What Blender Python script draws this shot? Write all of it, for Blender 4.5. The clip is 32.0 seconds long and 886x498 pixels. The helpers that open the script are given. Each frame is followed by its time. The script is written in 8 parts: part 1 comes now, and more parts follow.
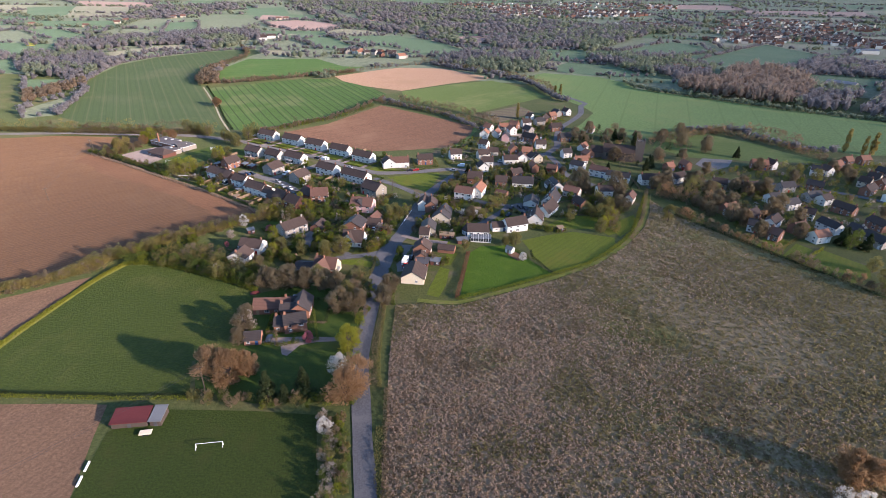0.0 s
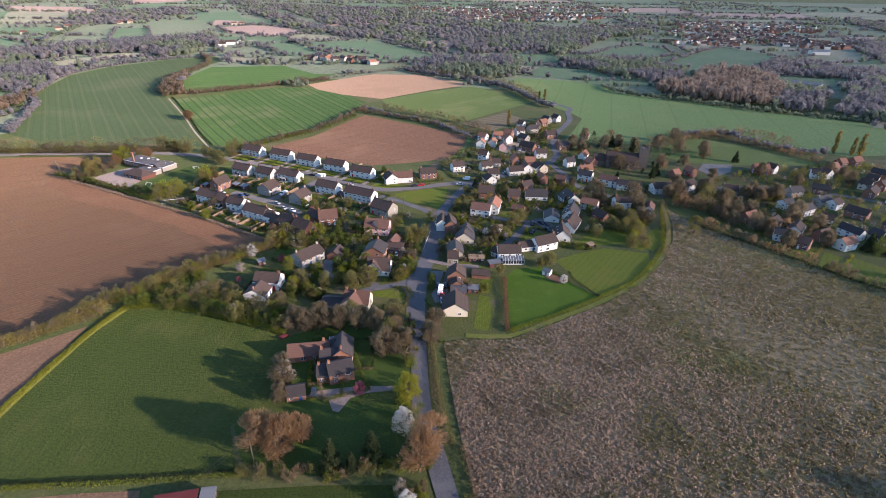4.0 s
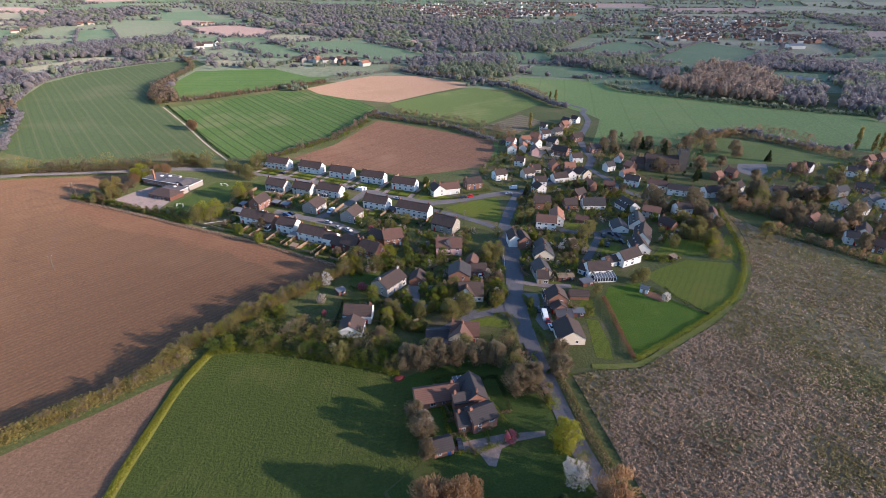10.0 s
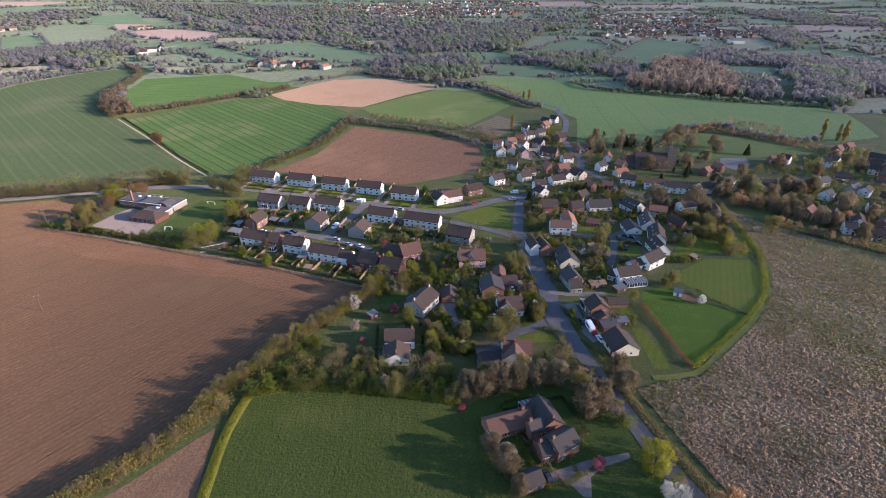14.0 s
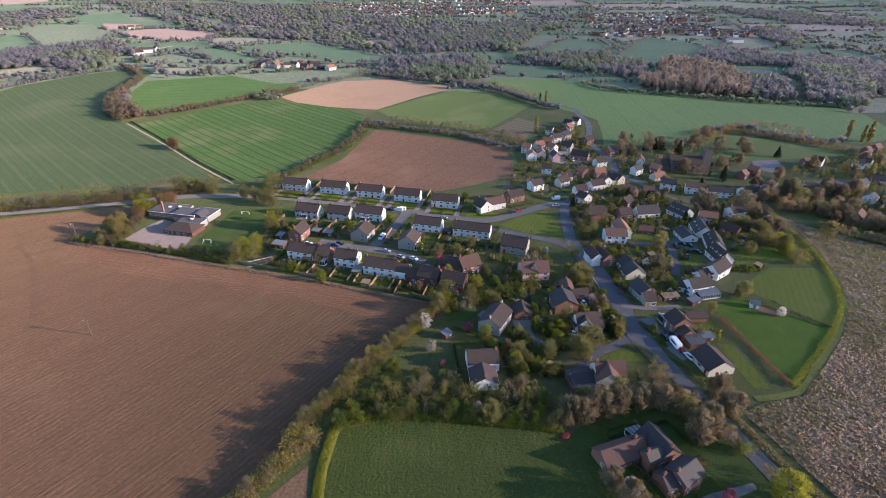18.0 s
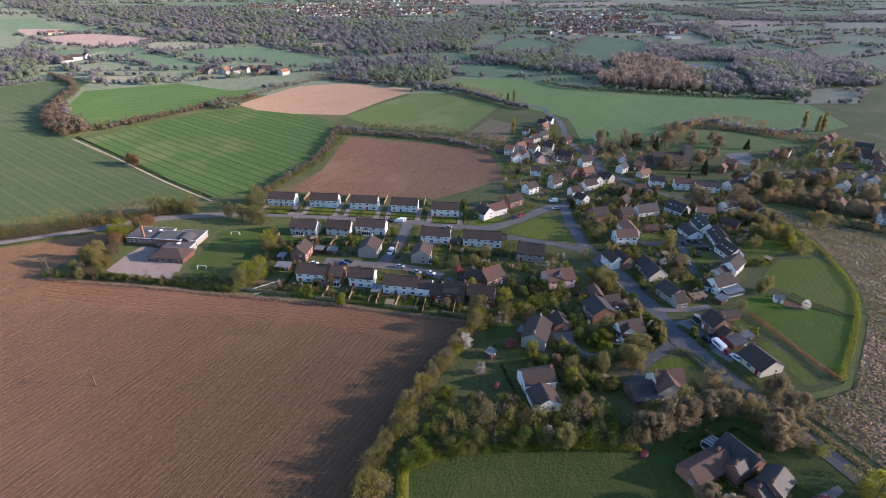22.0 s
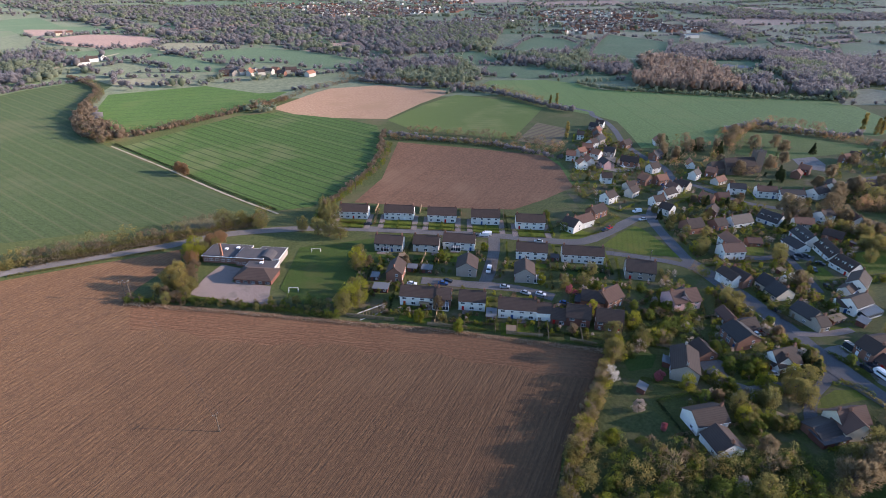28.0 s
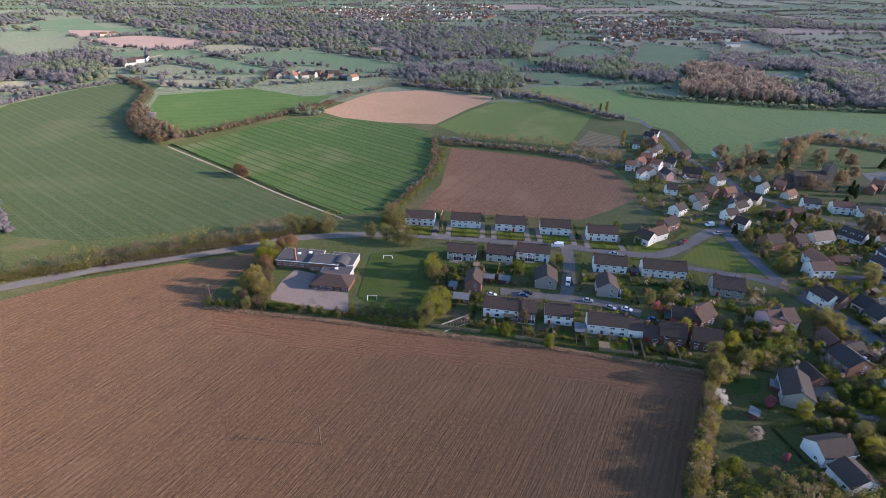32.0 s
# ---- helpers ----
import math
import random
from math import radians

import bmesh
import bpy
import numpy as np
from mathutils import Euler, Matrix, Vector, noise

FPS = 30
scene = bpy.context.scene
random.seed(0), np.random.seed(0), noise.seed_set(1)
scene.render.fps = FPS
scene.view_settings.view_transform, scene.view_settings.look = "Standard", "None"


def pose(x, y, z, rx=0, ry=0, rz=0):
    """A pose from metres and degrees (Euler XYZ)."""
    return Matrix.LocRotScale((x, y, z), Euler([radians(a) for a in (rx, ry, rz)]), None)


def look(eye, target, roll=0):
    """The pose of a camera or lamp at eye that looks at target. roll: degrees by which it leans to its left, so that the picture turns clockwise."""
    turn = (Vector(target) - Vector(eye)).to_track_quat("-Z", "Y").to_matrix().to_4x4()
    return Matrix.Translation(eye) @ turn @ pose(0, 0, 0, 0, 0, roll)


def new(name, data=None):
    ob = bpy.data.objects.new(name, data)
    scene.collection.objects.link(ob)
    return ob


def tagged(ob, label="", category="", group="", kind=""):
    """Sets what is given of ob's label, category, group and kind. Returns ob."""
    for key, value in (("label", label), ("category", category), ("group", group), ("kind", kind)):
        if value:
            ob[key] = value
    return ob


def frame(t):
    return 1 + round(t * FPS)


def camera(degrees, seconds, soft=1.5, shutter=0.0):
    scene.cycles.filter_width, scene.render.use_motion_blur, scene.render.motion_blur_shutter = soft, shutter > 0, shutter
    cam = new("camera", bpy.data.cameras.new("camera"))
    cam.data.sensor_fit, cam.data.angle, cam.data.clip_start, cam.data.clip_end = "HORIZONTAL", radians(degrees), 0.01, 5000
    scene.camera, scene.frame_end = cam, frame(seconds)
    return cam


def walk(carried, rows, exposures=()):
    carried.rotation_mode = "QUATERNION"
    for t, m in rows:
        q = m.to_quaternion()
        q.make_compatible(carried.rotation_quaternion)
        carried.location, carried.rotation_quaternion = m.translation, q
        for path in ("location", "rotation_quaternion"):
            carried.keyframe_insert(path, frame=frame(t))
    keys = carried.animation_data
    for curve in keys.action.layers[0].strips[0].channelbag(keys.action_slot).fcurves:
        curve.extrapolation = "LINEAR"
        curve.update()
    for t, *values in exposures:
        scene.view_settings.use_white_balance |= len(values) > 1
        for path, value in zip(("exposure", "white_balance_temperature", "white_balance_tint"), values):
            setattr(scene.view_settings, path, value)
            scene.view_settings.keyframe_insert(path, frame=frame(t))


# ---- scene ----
cam = camera(79.64, 32.0, soft=0.5)
walk(cam, [
    (0, pose(0.00, 0.00, 115.49, 62.223, -0.914, 0.482)),
    (0.5, pose(-3.94, 2.76, 115.44, 62.190, -0.778, -0.419)),
    (1, pose(-7.89, 5.52, 115.40, 62.258, -0.715, -1.326)),
    (1.5, pose(-11.87, 8.28, 115.37, 62.334, -0.745, -2.061)),
    (2, pose(-15.88, 11.00, 115.37, 62.433, -0.808, -2.634)),
    (2.5, pose(-19.93, 13.68, 115.39, 62.491, -0.924, -3.222)),
    (3, pose(-24.01, 16.29, 115.44, 62.569, -1.000, -3.837)),
    (3.5, pose(-28.13, 18.84, 115.52, 62.597, -1.015, -4.282)),
    (5.5, pose(-44.93, 28.21, 116.07, 62.465, -0.974, -4.866)),
    (6, pose(-49.18, 30.31, 116.22, 62.396, -0.956, -4.982)),
    (6.5, pose(-53.45, 32.31, 116.36, 62.425, -0.933, -5.137)),
    (7, pose(-57.72, 34.24, 116.51, 62.424, -0.922, -5.194)),
    (7.5, pose(-61.97, 36.12, 116.66, 62.394, -0.952, -5.307)),
    (8, pose(-66.19, 37.96, 116.80, 62.387, -0.953, -5.300)),
    (8.5, pose(-70.36, 39.79, 116.95, 62.348, -0.955, -5.397)),
    (9, pose(-74.47, 41.62, 117.09, 62.287, -0.975, -5.518)),
    (9.5, pose(-78.52, 43.46, 117.21, 62.290, -0.885, -6.475)),
    (10, pose(-82.49, 45.35, 117.33, 62.311, -0.805, -8.849)),
    (10.5, pose(-86.41, 47.32, 117.44, 62.291, -0.738, -11.408)),
    (11, pose(-90.27, 49.40, 117.54, 62.320, -0.658, -13.111)),
    (11.5, pose(-94.07, 51.59, 117.64, 62.305, -0.633, -13.795)),
    (12, pose(-97.83, 53.88, 117.73, 62.305, -0.610, -14.272)),
    (12.5, pose(-101.55, 56.26, 117.82, 62.289, -0.630, -14.567)),
    (13, pose(-105.24, 58.70, 117.90, 62.258, -0.652, -14.721)),
    (13.5, pose(-108.91, 61.16, 117.99, 62.279, -0.590, -14.938)),
    (14, pose(-112.56, 63.65, 118.06, 62.301, -0.578, -15.065)),
    (14.5, pose(-116.19, 66.14, 118.13, 62.282, -0.608, -15.199)),
    (16.5, pose(-130.57, 76.27, 118.27, 62.251, -0.696, -15.968)),
    (17, pose(-134.12, 78.81, 118.28, 62.241, -0.709, -16.168)),
    (17.5, pose(-137.64, 81.36, 118.27, 62.236, -0.727, -16.319)),
    (18, pose(-141.14, 83.92, 118.26, 62.194, -0.707, -16.728)),
    (18.5, pose(-144.62, 86.50, 118.24, 62.197, -0.690, -17.683)),
    (19, pose(-148.08, 89.11, 118.22, 62.223, -0.699, -19.062)),
    (19.5, pose(-151.52, 91.78, 118.21, 62.246, -0.717, -20.331)),
    (20, pose(-154.92, 94.51, 118.20, 62.288, -0.693, -21.464)),
    (20.5, pose(-158.27, 97.31, 118.21, 62.317, -0.678, -22.280)),
    (21, pose(-161.56, 100.18, 118.23, 62.304, -0.645, -22.894)),
    (21.5, pose(-164.76, 103.13, 118.27, 62.247, -0.618, -23.277)),
    (22, pose(-167.90, 106.15, 118.31, 62.236, -0.571, -23.528)),
    (22.5, pose(-170.97, 109.23, 118.36, 62.179, -0.577, -23.755)),
    (23, pose(-173.99, 112.37, 118.40, 62.126, -0.613, -23.963)),
    (23.5, pose(-176.97, 115.57, 118.45, 61.998, -0.595, -24.025)),
    (24, pose(-179.95, 118.78, 118.48, 61.895, -0.596, -24.045)),
    (24.5, pose(-182.95, 121.97, 118.49, 61.821, -0.615, -24.131)),
    (25, pose(-185.97, 125.12, 118.47, 61.791, -0.599, -24.141)),
    (25.5, pose(-189.02, 128.19, 118.43, 61.720, -0.585, -24.184)),
    (27.5, pose(-201.38, 139.61, 118.01, 61.887, -0.580, -24.230)),
    (28, pose(-204.34, 142.15, 117.89, 62.119, -0.505, -24.249)),
    (28.5, pose(-207.21, 144.56, 117.76, 62.237, -0.737, -24.095)),
    (29, pose(-210.03, 146.82, 117.64, 62.399, -0.790, -23.960)),
    (29.5, pose(-212.80, 148.93, 117.52, 62.537, -0.693, -24.245)),
    (30, pose(-215.55, 150.89, 117.41, 62.532, -0.528, -24.257)),
    (30.5, pose(-218.27, 152.71, 117.30, 62.558, -0.500, -23.159)),
    (31, pose(-220.96, 154.42, 117.20, 62.571, -0.651, -21.817)),
    (31.5, pose(-223.65, 156.06, 117.09, 62.533, -0.847, -22.002)),
    (32, pose(-226.33, 157.67, 116.98, 62.596, -0.958, -21.873)),
], [(0, 1.22, 6080, 17), (32, 1.32, 6080, 17)])

# ---- light: low spring evening sun and sky ----
SUN = Vector((0.892, -0.452, 0.0)).normalized()
ELEV = radians(15.0)
world = bpy.data.worlds.new("sky")
scene.world = world
world.use_nodes = True
wn = world.node_tree.nodes
sky = wn.new("ShaderNodeTexSky")
sky.sky_type = "NISHITA"
sky.sun_disc = False
sky.sun_elevation = ELEV
sky.sun_rotation = math.atan2(SUN.x, SUN.y)
sky.air_density, sky.dust_density, sky.ozone_density = 1.0, 0.5, 2.8
wn["Background"].inputs["Strength"].default_value = 0.146
world.node_tree.links.new(sky.outputs[0], wn["Background"].inputs[0])
lamp = bpy.data.lights.new("sun", "SUN")
lamp.energy, lamp.angle, lamp.color = 3.75, radians(0.6), (1.0, 0.80, 0.645)
sun = new("sun", lamp)
toward = Vector((SUN.x * math.cos(ELEV), SUN.y * math.cos(ELEV), math.sin(ELEV)))
sun.matrix_world = look(toward * 900, (0, 0, 0))

# ---- materials ----
MATS = {}


def tree_nodes(name, rough=0.9):
    m = bpy.data.materials.new(name)
    m.use_nodes = True
    nt = m.node_tree
    b = nt.nodes["Principled BSDF"]
    b.inputs["Roughness"].default_value = rough
    b.inputs["Diffuse Roughness"].default_value = 1.0
    b.inputs["Specular IOR Level"].default_value = 0.25
    MATS[name] = m
    return m, nt, b


def place_nodes(nt, turn=0.0):
    geo = nt.nodes.new("ShaderNodeNewGeometry")
    mp = nt.nodes.new("ShaderNodeMapping")
    mp.inputs["Rotation"].default_value = (0, 0, radians(turn))
    nt.links.new(geo.outputs["Position"], mp.inputs["Vector"])
    return mp.outputs[0]


def noise_node(nt, vec, scale, detail=4.0, rough=0.6):
    n = nt.nodes.new("ShaderNodeTexNoise")
    n.inputs["Scale"].default_value, n.inputs["Detail"].default_value = scale, detail
    n.inputs["Roughness"].default_value = rough
    nt.links.new(vec, n.inputs["Vector"])
    return n.outputs["Fac"]


def ramp(nt, fac, lo, hi, c0, c1):
    r = nt.nodes.new("ShaderNodeValToRGB")
    r.color_ramp.elements[0].position, r.color_ramp.elements[1].position = lo, hi
    r.color_ramp.elements[0].color, r.color_ramp.elements[1].color = (*c0, 1), (*c1, 1)
    nt.links.new(fac, r.inputs[0])
    return r.outputs[0]


def mix(nt, fac, a, b, mode="MIX"):
    m = nt.nodes.new("ShaderNodeMix")
    m.data_type, m.blend_type = "RGBA", mode
    for value, socket in ((fac, m.inputs[0]), (a, m.inputs[6]), (b, m.inputs[7])):
        if isinstance(value, (float, int)):
            socket.default_value = value
        elif isinstance(value, tuple):
            socket.default_value = (*value, 1)
        else:
            nt.links.new(value, socket)
    return m.outputs[2]


def bump(nt, b, height, strength, distance):
    n = nt.nodes.new("ShaderNodeBump")
    n.inputs["Strength"].default_value, n.inputs["Distance"].default_value = strength, distance
    nt.links.new(height, n.inputs["Height"])
    nt.links.new(n.outputs[0], b.inputs["Normal"])


def lines_node(nt, vec, period, sharp=0.0, wobble=1.0):
    """Parallel lines across x, one every period metres; sharp narrows them."""
    w = nt.nodes.new("ShaderNodeTexWave")
    w.wave_type, w.bands_direction = "BANDS", "X"
    w.inputs["Scale"].default_value = math.pi / (10 * period) * 2 / 2
    w.inputs["Distortion"].default_value = wobble
    w.inputs["Detail"].default_value, w.inputs["Detail Scale"].default_value = 2.0, 0.3
    nt.links.new(vec, w.inputs["Vector"])
    mr = nt.nodes.new("ShaderNodeMapRange")
    mr.inputs["From Min"].default_value = sharp
    nt.links.new(w.outputs["Fac"], mr.inputs["Value"])
    return mr.outputs[0]


def ground_mat(name, c0, c1, big=0.015, small=1.2, patch=None, patch_scale=0.03, line=None, line2=None, relief=0.3, streak=None, round_tint=None):
    """Soil or grass: two colours mixed at two scales, patches of a third, drill or tram lines (turn, period, sharp,
    colour, amount), and a tint fading out from one centre (x, y, radius, colour).
    """
    m, nt, b = tree_nodes(name, 0.95)
    vec = place_nodes(nt)
    large = noise_node(nt, vec, big, 5.0, 0.6)
    fine = noise_node(nt, vec, small, 3.0, 0.7)
    col = ramp(nt, large, 0.35, 0.65, c0, c1)
    dark = tuple(v * 0.52 for v in c0)
    lite = tuple(min(v * 1.42, 0.9) for v in c1)
    col = mix(nt, 0.55, col, ramp(nt, fine, 0.3, 0.7, dark, lite))
    if patch:
        p = noise_node(nt, vec, patch_scale, 4.0, 0.65)
        f = ramp(nt, p, 0.52, 0.66, (0, 0, 0), (1, 1, 1))
        col = mix(nt, f, col, patch)
    for ln in (line, line2):
        if ln:
            turn, period, sharp, colour, amount = ln
            f = lines_node(nt, place_nodes(nt, 90 - turn), period, sharp, 1.2 if sharp < 0.8 else 0.6)
            mul = nt.nodes.new("ShaderNodeMath")
            mul.operation = "MULTIPLY"
            mul.inputs[1].default_value = amount
            nt.links.new(f, mul.inputs[0])
            col = mix(nt, mul.outputs[0], col, colour)
    height = fine
    if streak:
        turn, across, along, colour, amount = streak
        mp = nt.nodes.new("ShaderNodeMapping")
        mp.inputs["Scale"].default_value = (1 / across, 1 / along, 1)
        nt.links.new(place_nodes(nt, 90 - turn), mp.inputs["Vector"])
        st = noise_node(nt, mp.outputs[0], 1.0, 3.0, 0.7)
        col = mix(nt, ramp(nt, st, 0.46, 0.62, (0, 0, 0), (amount, amount, amount)), col, colour)
        height = st
    if round_tint:
        cx, cy, radius, colour = round_tint
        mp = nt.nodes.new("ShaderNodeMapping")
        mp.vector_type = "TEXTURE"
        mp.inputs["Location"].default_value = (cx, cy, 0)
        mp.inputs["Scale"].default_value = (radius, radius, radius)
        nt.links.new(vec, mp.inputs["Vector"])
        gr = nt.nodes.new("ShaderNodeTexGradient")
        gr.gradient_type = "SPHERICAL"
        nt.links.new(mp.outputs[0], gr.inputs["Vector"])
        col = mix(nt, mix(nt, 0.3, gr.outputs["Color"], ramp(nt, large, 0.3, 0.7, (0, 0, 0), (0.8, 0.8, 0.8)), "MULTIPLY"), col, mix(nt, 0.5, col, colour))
    nt.links.new(col, b.inputs["Base Color"])
    bump(nt, b, height, 0.8, relief)
    return m


# darker towards one centre, fading out over 190 m
ground_mat("ploughed_wide", (0.178, 0.0965, 0.048), (0.222, 0.122, 0.06), 0.012, 0.9, (0.255, 0.148, 0.076), 0.012,
           (39, 1.95, 0.35, (0.1, 0.054, 0.03), 0.36), (39, 15.6, 0.9, (0.105, 0.057, 0.032), 0.18), 0.6,
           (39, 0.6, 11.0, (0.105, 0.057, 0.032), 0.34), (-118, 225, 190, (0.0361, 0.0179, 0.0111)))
ground_mat("headland", (0.132, 0.067, 0.036), (0.166, 0.086, 0.046), 0.03, 0.9, (0.175, 0.094, 0.05), 0.05,
           (-33, 2.1, 0.4, (0.1, 0.055, 0.03), 0.25), None, 0.4, (-33, 0.8, 9.0, (0.105, 0.057, 0.032), 0.25))
ground_mat("ploughed", (0.141, 0.0735, 0.0425), (0.178, 0.0955, 0.0545), 0.012, 0.7, (0.2, 0.114, 0.067), 0.012,
           (41, 2.6, 0.55, (0.111, 0.0594, 0.0358), 0.2), (43, 12.7, 0.85, (0.111, 0.0608, 0.037), 0.25), 0.2)
ground_mat("ploughed_light", (0.15, 0.09, 0.054), (0.185, 0.113, 0.069), 0.02, 1.1, (0.13, 0.078, 0.048), 0.03, (62, 3.0, 0.6, (0.12, 0.072, 0.045), 0.3))
ground_mat("tilled", (0.315, 0.19, 0.118), (0.358, 0.224, 0.14), 0.012, 0.5, (0.297, 0.186, 0.11), 0.02, (-30, 8, 0.7, (0.297, 0.186, 0.118), 0.3))
ground_mat("pasture", (0.0399, 0.0595, 0.00891), (0.0605, 0.08, 0.0127), 0.025, 1.1, (0.0786, 0.0888, 0.0191), 0.035, (78, 3.5, 0.5, (0.0394, 0.0539, 0.0102), 0.3), None, 0.7)
ground_mat("pasture_dark", (0.026, 0.043, 0.0055), (0.038, 0.053, 0.0075), 0.03, 1.5, (0.046, 0.052, 0.01), 0.05)
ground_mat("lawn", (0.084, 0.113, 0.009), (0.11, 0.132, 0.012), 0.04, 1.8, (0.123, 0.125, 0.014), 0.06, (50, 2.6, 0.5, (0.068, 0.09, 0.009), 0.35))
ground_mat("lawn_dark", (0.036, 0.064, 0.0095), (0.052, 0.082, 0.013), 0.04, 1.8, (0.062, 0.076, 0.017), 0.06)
ground_mat("paddock", (0.046, 0.097, 0.0034), (0.07, 0.124, 0.0055), 0.05, 2.2, (0.082, 0.132, 0.009), 0.12, None, None, 0.7)
ground_mat("crop_tram", (0.044, 0.085, 0.0165), (0.06, 0.105, 0.022), 0.008, 0.7, (0.104, 0.122, 0.0469), 0.012,
           (-61.4, 7.6, 0.9, (0.0199, 0.0356, 0.00994), 0.85), (-61.4, 30.4, 0.98, (0.115, 0.13, 0.05), 0.4))
ground_mat("crop_west", (0.041, 0.064, 0.022), (0.055, 0.078, 0.028), 0.008, 0.7, (0.07, 0.084, 0.037), 0.012,
           (-61, 11, 0.94, (0.09, 0.092, 0.045), 0.5), (-61, 5.5, 0.9, (0.028, 0.046, 0.016), 0.45))
ground_mat("crop", (0.0524, 0.0999, 0.0205), (0.0677, 0.12, 0.0274), 0.01, 0.6, (0.0758, 0.117, 0.03), 0.02, (-5, 16, 0.95, (0.0296, 0.0563, 0.0154), 0.5))
ground_mat("crop_light", (0.0842, 0.123, 0.0271), (0.109, 0.143, 0.0379), 0.012, 0.8, (0.154, 0.169, 0.056), 0.014, (-30, 7.0, 0.75, (0.0743, 0.107, 0.0271), 0.4))
ground_mat("crop_east", (0.103, 0.16, 0.0517), (0.129, 0.187, 0.0598), 0.006, 0.5, (0.152, 0.187, 0.0633), 0.008, (70, 30, 0.985, (0.0891, 0.13, 0.0403), 0.5))
ground_mat("rough", (0.235, 0.165, 0.1), (0.32, 0.232, 0.148), 0.02, 0.5, (0.20, 0.18, 0.065), 0.02, None, None, 1.0, None, (195, 95, 250, (0.095, 0.106, 0.018)))
ground_mat("allotment", (0.16, 0.115, 0.08), (0.13, 0.12, 0.06), 0.06, 0.9, None, 0.03, (20, 6, 0.55, (0.10, 0.07, 0.056), 0.8))
# lit and shaded copies of one road surface, light put into the colours
ground_mat("tarmac_warm", (0.109, 0.102, 0.101), (0.142, 0.133, 0.131), 0.06, 2.5, (0.162, 0.147, 0.142), 0.1, None, None, 0.02)
ground_mat("tarmac", (0.091, 0.09, 0.098), (0.114, 0.113, 0.122), 0.06, 2.5, (0.137, 0.132, 0.136), 0.1, None, None, 0.02)
ground_mat("tarmac_pale", (0.16, 0.148, 0.144), (0.192, 0.176, 0.168), 0.1, 2.5, (0.136, 0.124, 0.12), 0.15, None, None, 0.02)
ground_mat("drive_pink", (0.19, 0.15, 0.135), (0.25, 0.2, 0.18), 0.2, 2.5, (0.16, 0.135, 0.12), 0.2, None, None, 0.02)
ground_mat("gravel", (0.28, 0.225, 0.175), (0.34, 0.275, 0.215), 0.2, 4.0, (0.23, 0.19, 0.15), 0.15, None, None, 0.03)
ground_mat("chalk", (0.252, 0.224, 0.158), (0.308, 0.273, 0.198), 0.1, 2.0, (0.175, 0.164, 0.0858), 0.2, None, None, 0.05)
ground_mat("grass_path", (0.115, 0.13, 0.024), (0.14, 0.15, 0.03), 0.1, 2.0, (0.17, 0.145, 0.06), 0.2, None, None, 0.15)
ground_mat("meadow", (0.055, 0.07, 0.02), (0.08, 0.092, 0.03), 0.02, 0.8, (0.11, 0.095, 0.045), 0.02)
ground_mat("garden", (0.058, 0.07, 0.018), (0.088, 0.095, 0.026), 0.09, 1.4, (0.125, 0.10, 0.06), 0.055)
ground_mat("margin", (0.17, 0.175, 0.03), (0.22, 0.215, 0.04), 0.1, 2.0, (0.2, 0.18, 0.06), 0.2, None, None, 0.15)
# distant ground: colours lifted and greyed to stand in for haze
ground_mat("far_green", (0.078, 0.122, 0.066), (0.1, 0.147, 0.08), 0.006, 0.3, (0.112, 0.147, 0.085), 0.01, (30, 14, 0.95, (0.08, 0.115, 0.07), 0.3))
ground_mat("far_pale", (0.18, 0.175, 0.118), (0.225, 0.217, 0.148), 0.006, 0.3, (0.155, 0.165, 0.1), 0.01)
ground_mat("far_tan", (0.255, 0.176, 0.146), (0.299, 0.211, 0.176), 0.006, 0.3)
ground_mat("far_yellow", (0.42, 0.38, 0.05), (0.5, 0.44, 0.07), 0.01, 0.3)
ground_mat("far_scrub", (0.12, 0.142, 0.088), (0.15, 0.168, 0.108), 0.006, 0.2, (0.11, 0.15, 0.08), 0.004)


def build_mat(name, c0, c1, scale=1.5, course=0.0, rough=0.85, relief=0.02):
    """Walls and roofs: weathered colour, per-object tint, and courses of tiles or bricks up the surface."""
    m, nt, b = tree_nodes(name, rough)
    tc = nt.nodes.new("ShaderNodeTexCoord")
    vec = tc.outputs["Object"]
    col = ramp(nt, noise_node(nt, vec, scale * 0.35, 4.0), 0.3, 0.7, c0, c1)
    fine = noise_node(nt, vec, scale * 5, 2.0)
    col = mix(nt, 0.4, col, ramp(nt, fine, 0.3, 0.7, tuple(v * 0.7 for v in c0), tuple(min(v * 1.2, 0.85) for v in c1)))
    info = nt.nodes.new("ShaderNodeObjectInfo")
    col = mix(nt, 0.35, col, ramp(nt, info.outputs["Random"], 0.0, 1.0, tuple(v * 0.8 for v in c0), tuple(min(v * 1.12, 0.85) for v in c1)))
    if course:
        w = nt.nodes.new("ShaderNodeTexWave")
        w.wave_type, w.bands_direction = "BANDS", "Z"
        w.inputs["Scale"].default_value = math.pi / (10 * course)
        w.inputs["Distortion"].default_value = 0.4
        nt.links.new(vec, w.inputs["Vector"])
        col = mix(nt, ramp(nt, w.outputs["Fac"], 0.55, 1.0, (0, 0, 0), (0.3, 0.3, 0.3)), col, tuple(v * 0.5 for v in c0))
        bump(nt, b, w.outputs["Fac"], 0.4, relief)
    else:
        bump(nt, b, fine, 0.3, relief)
    nt.links.new(col, b.inputs["Base Color"])
    return m


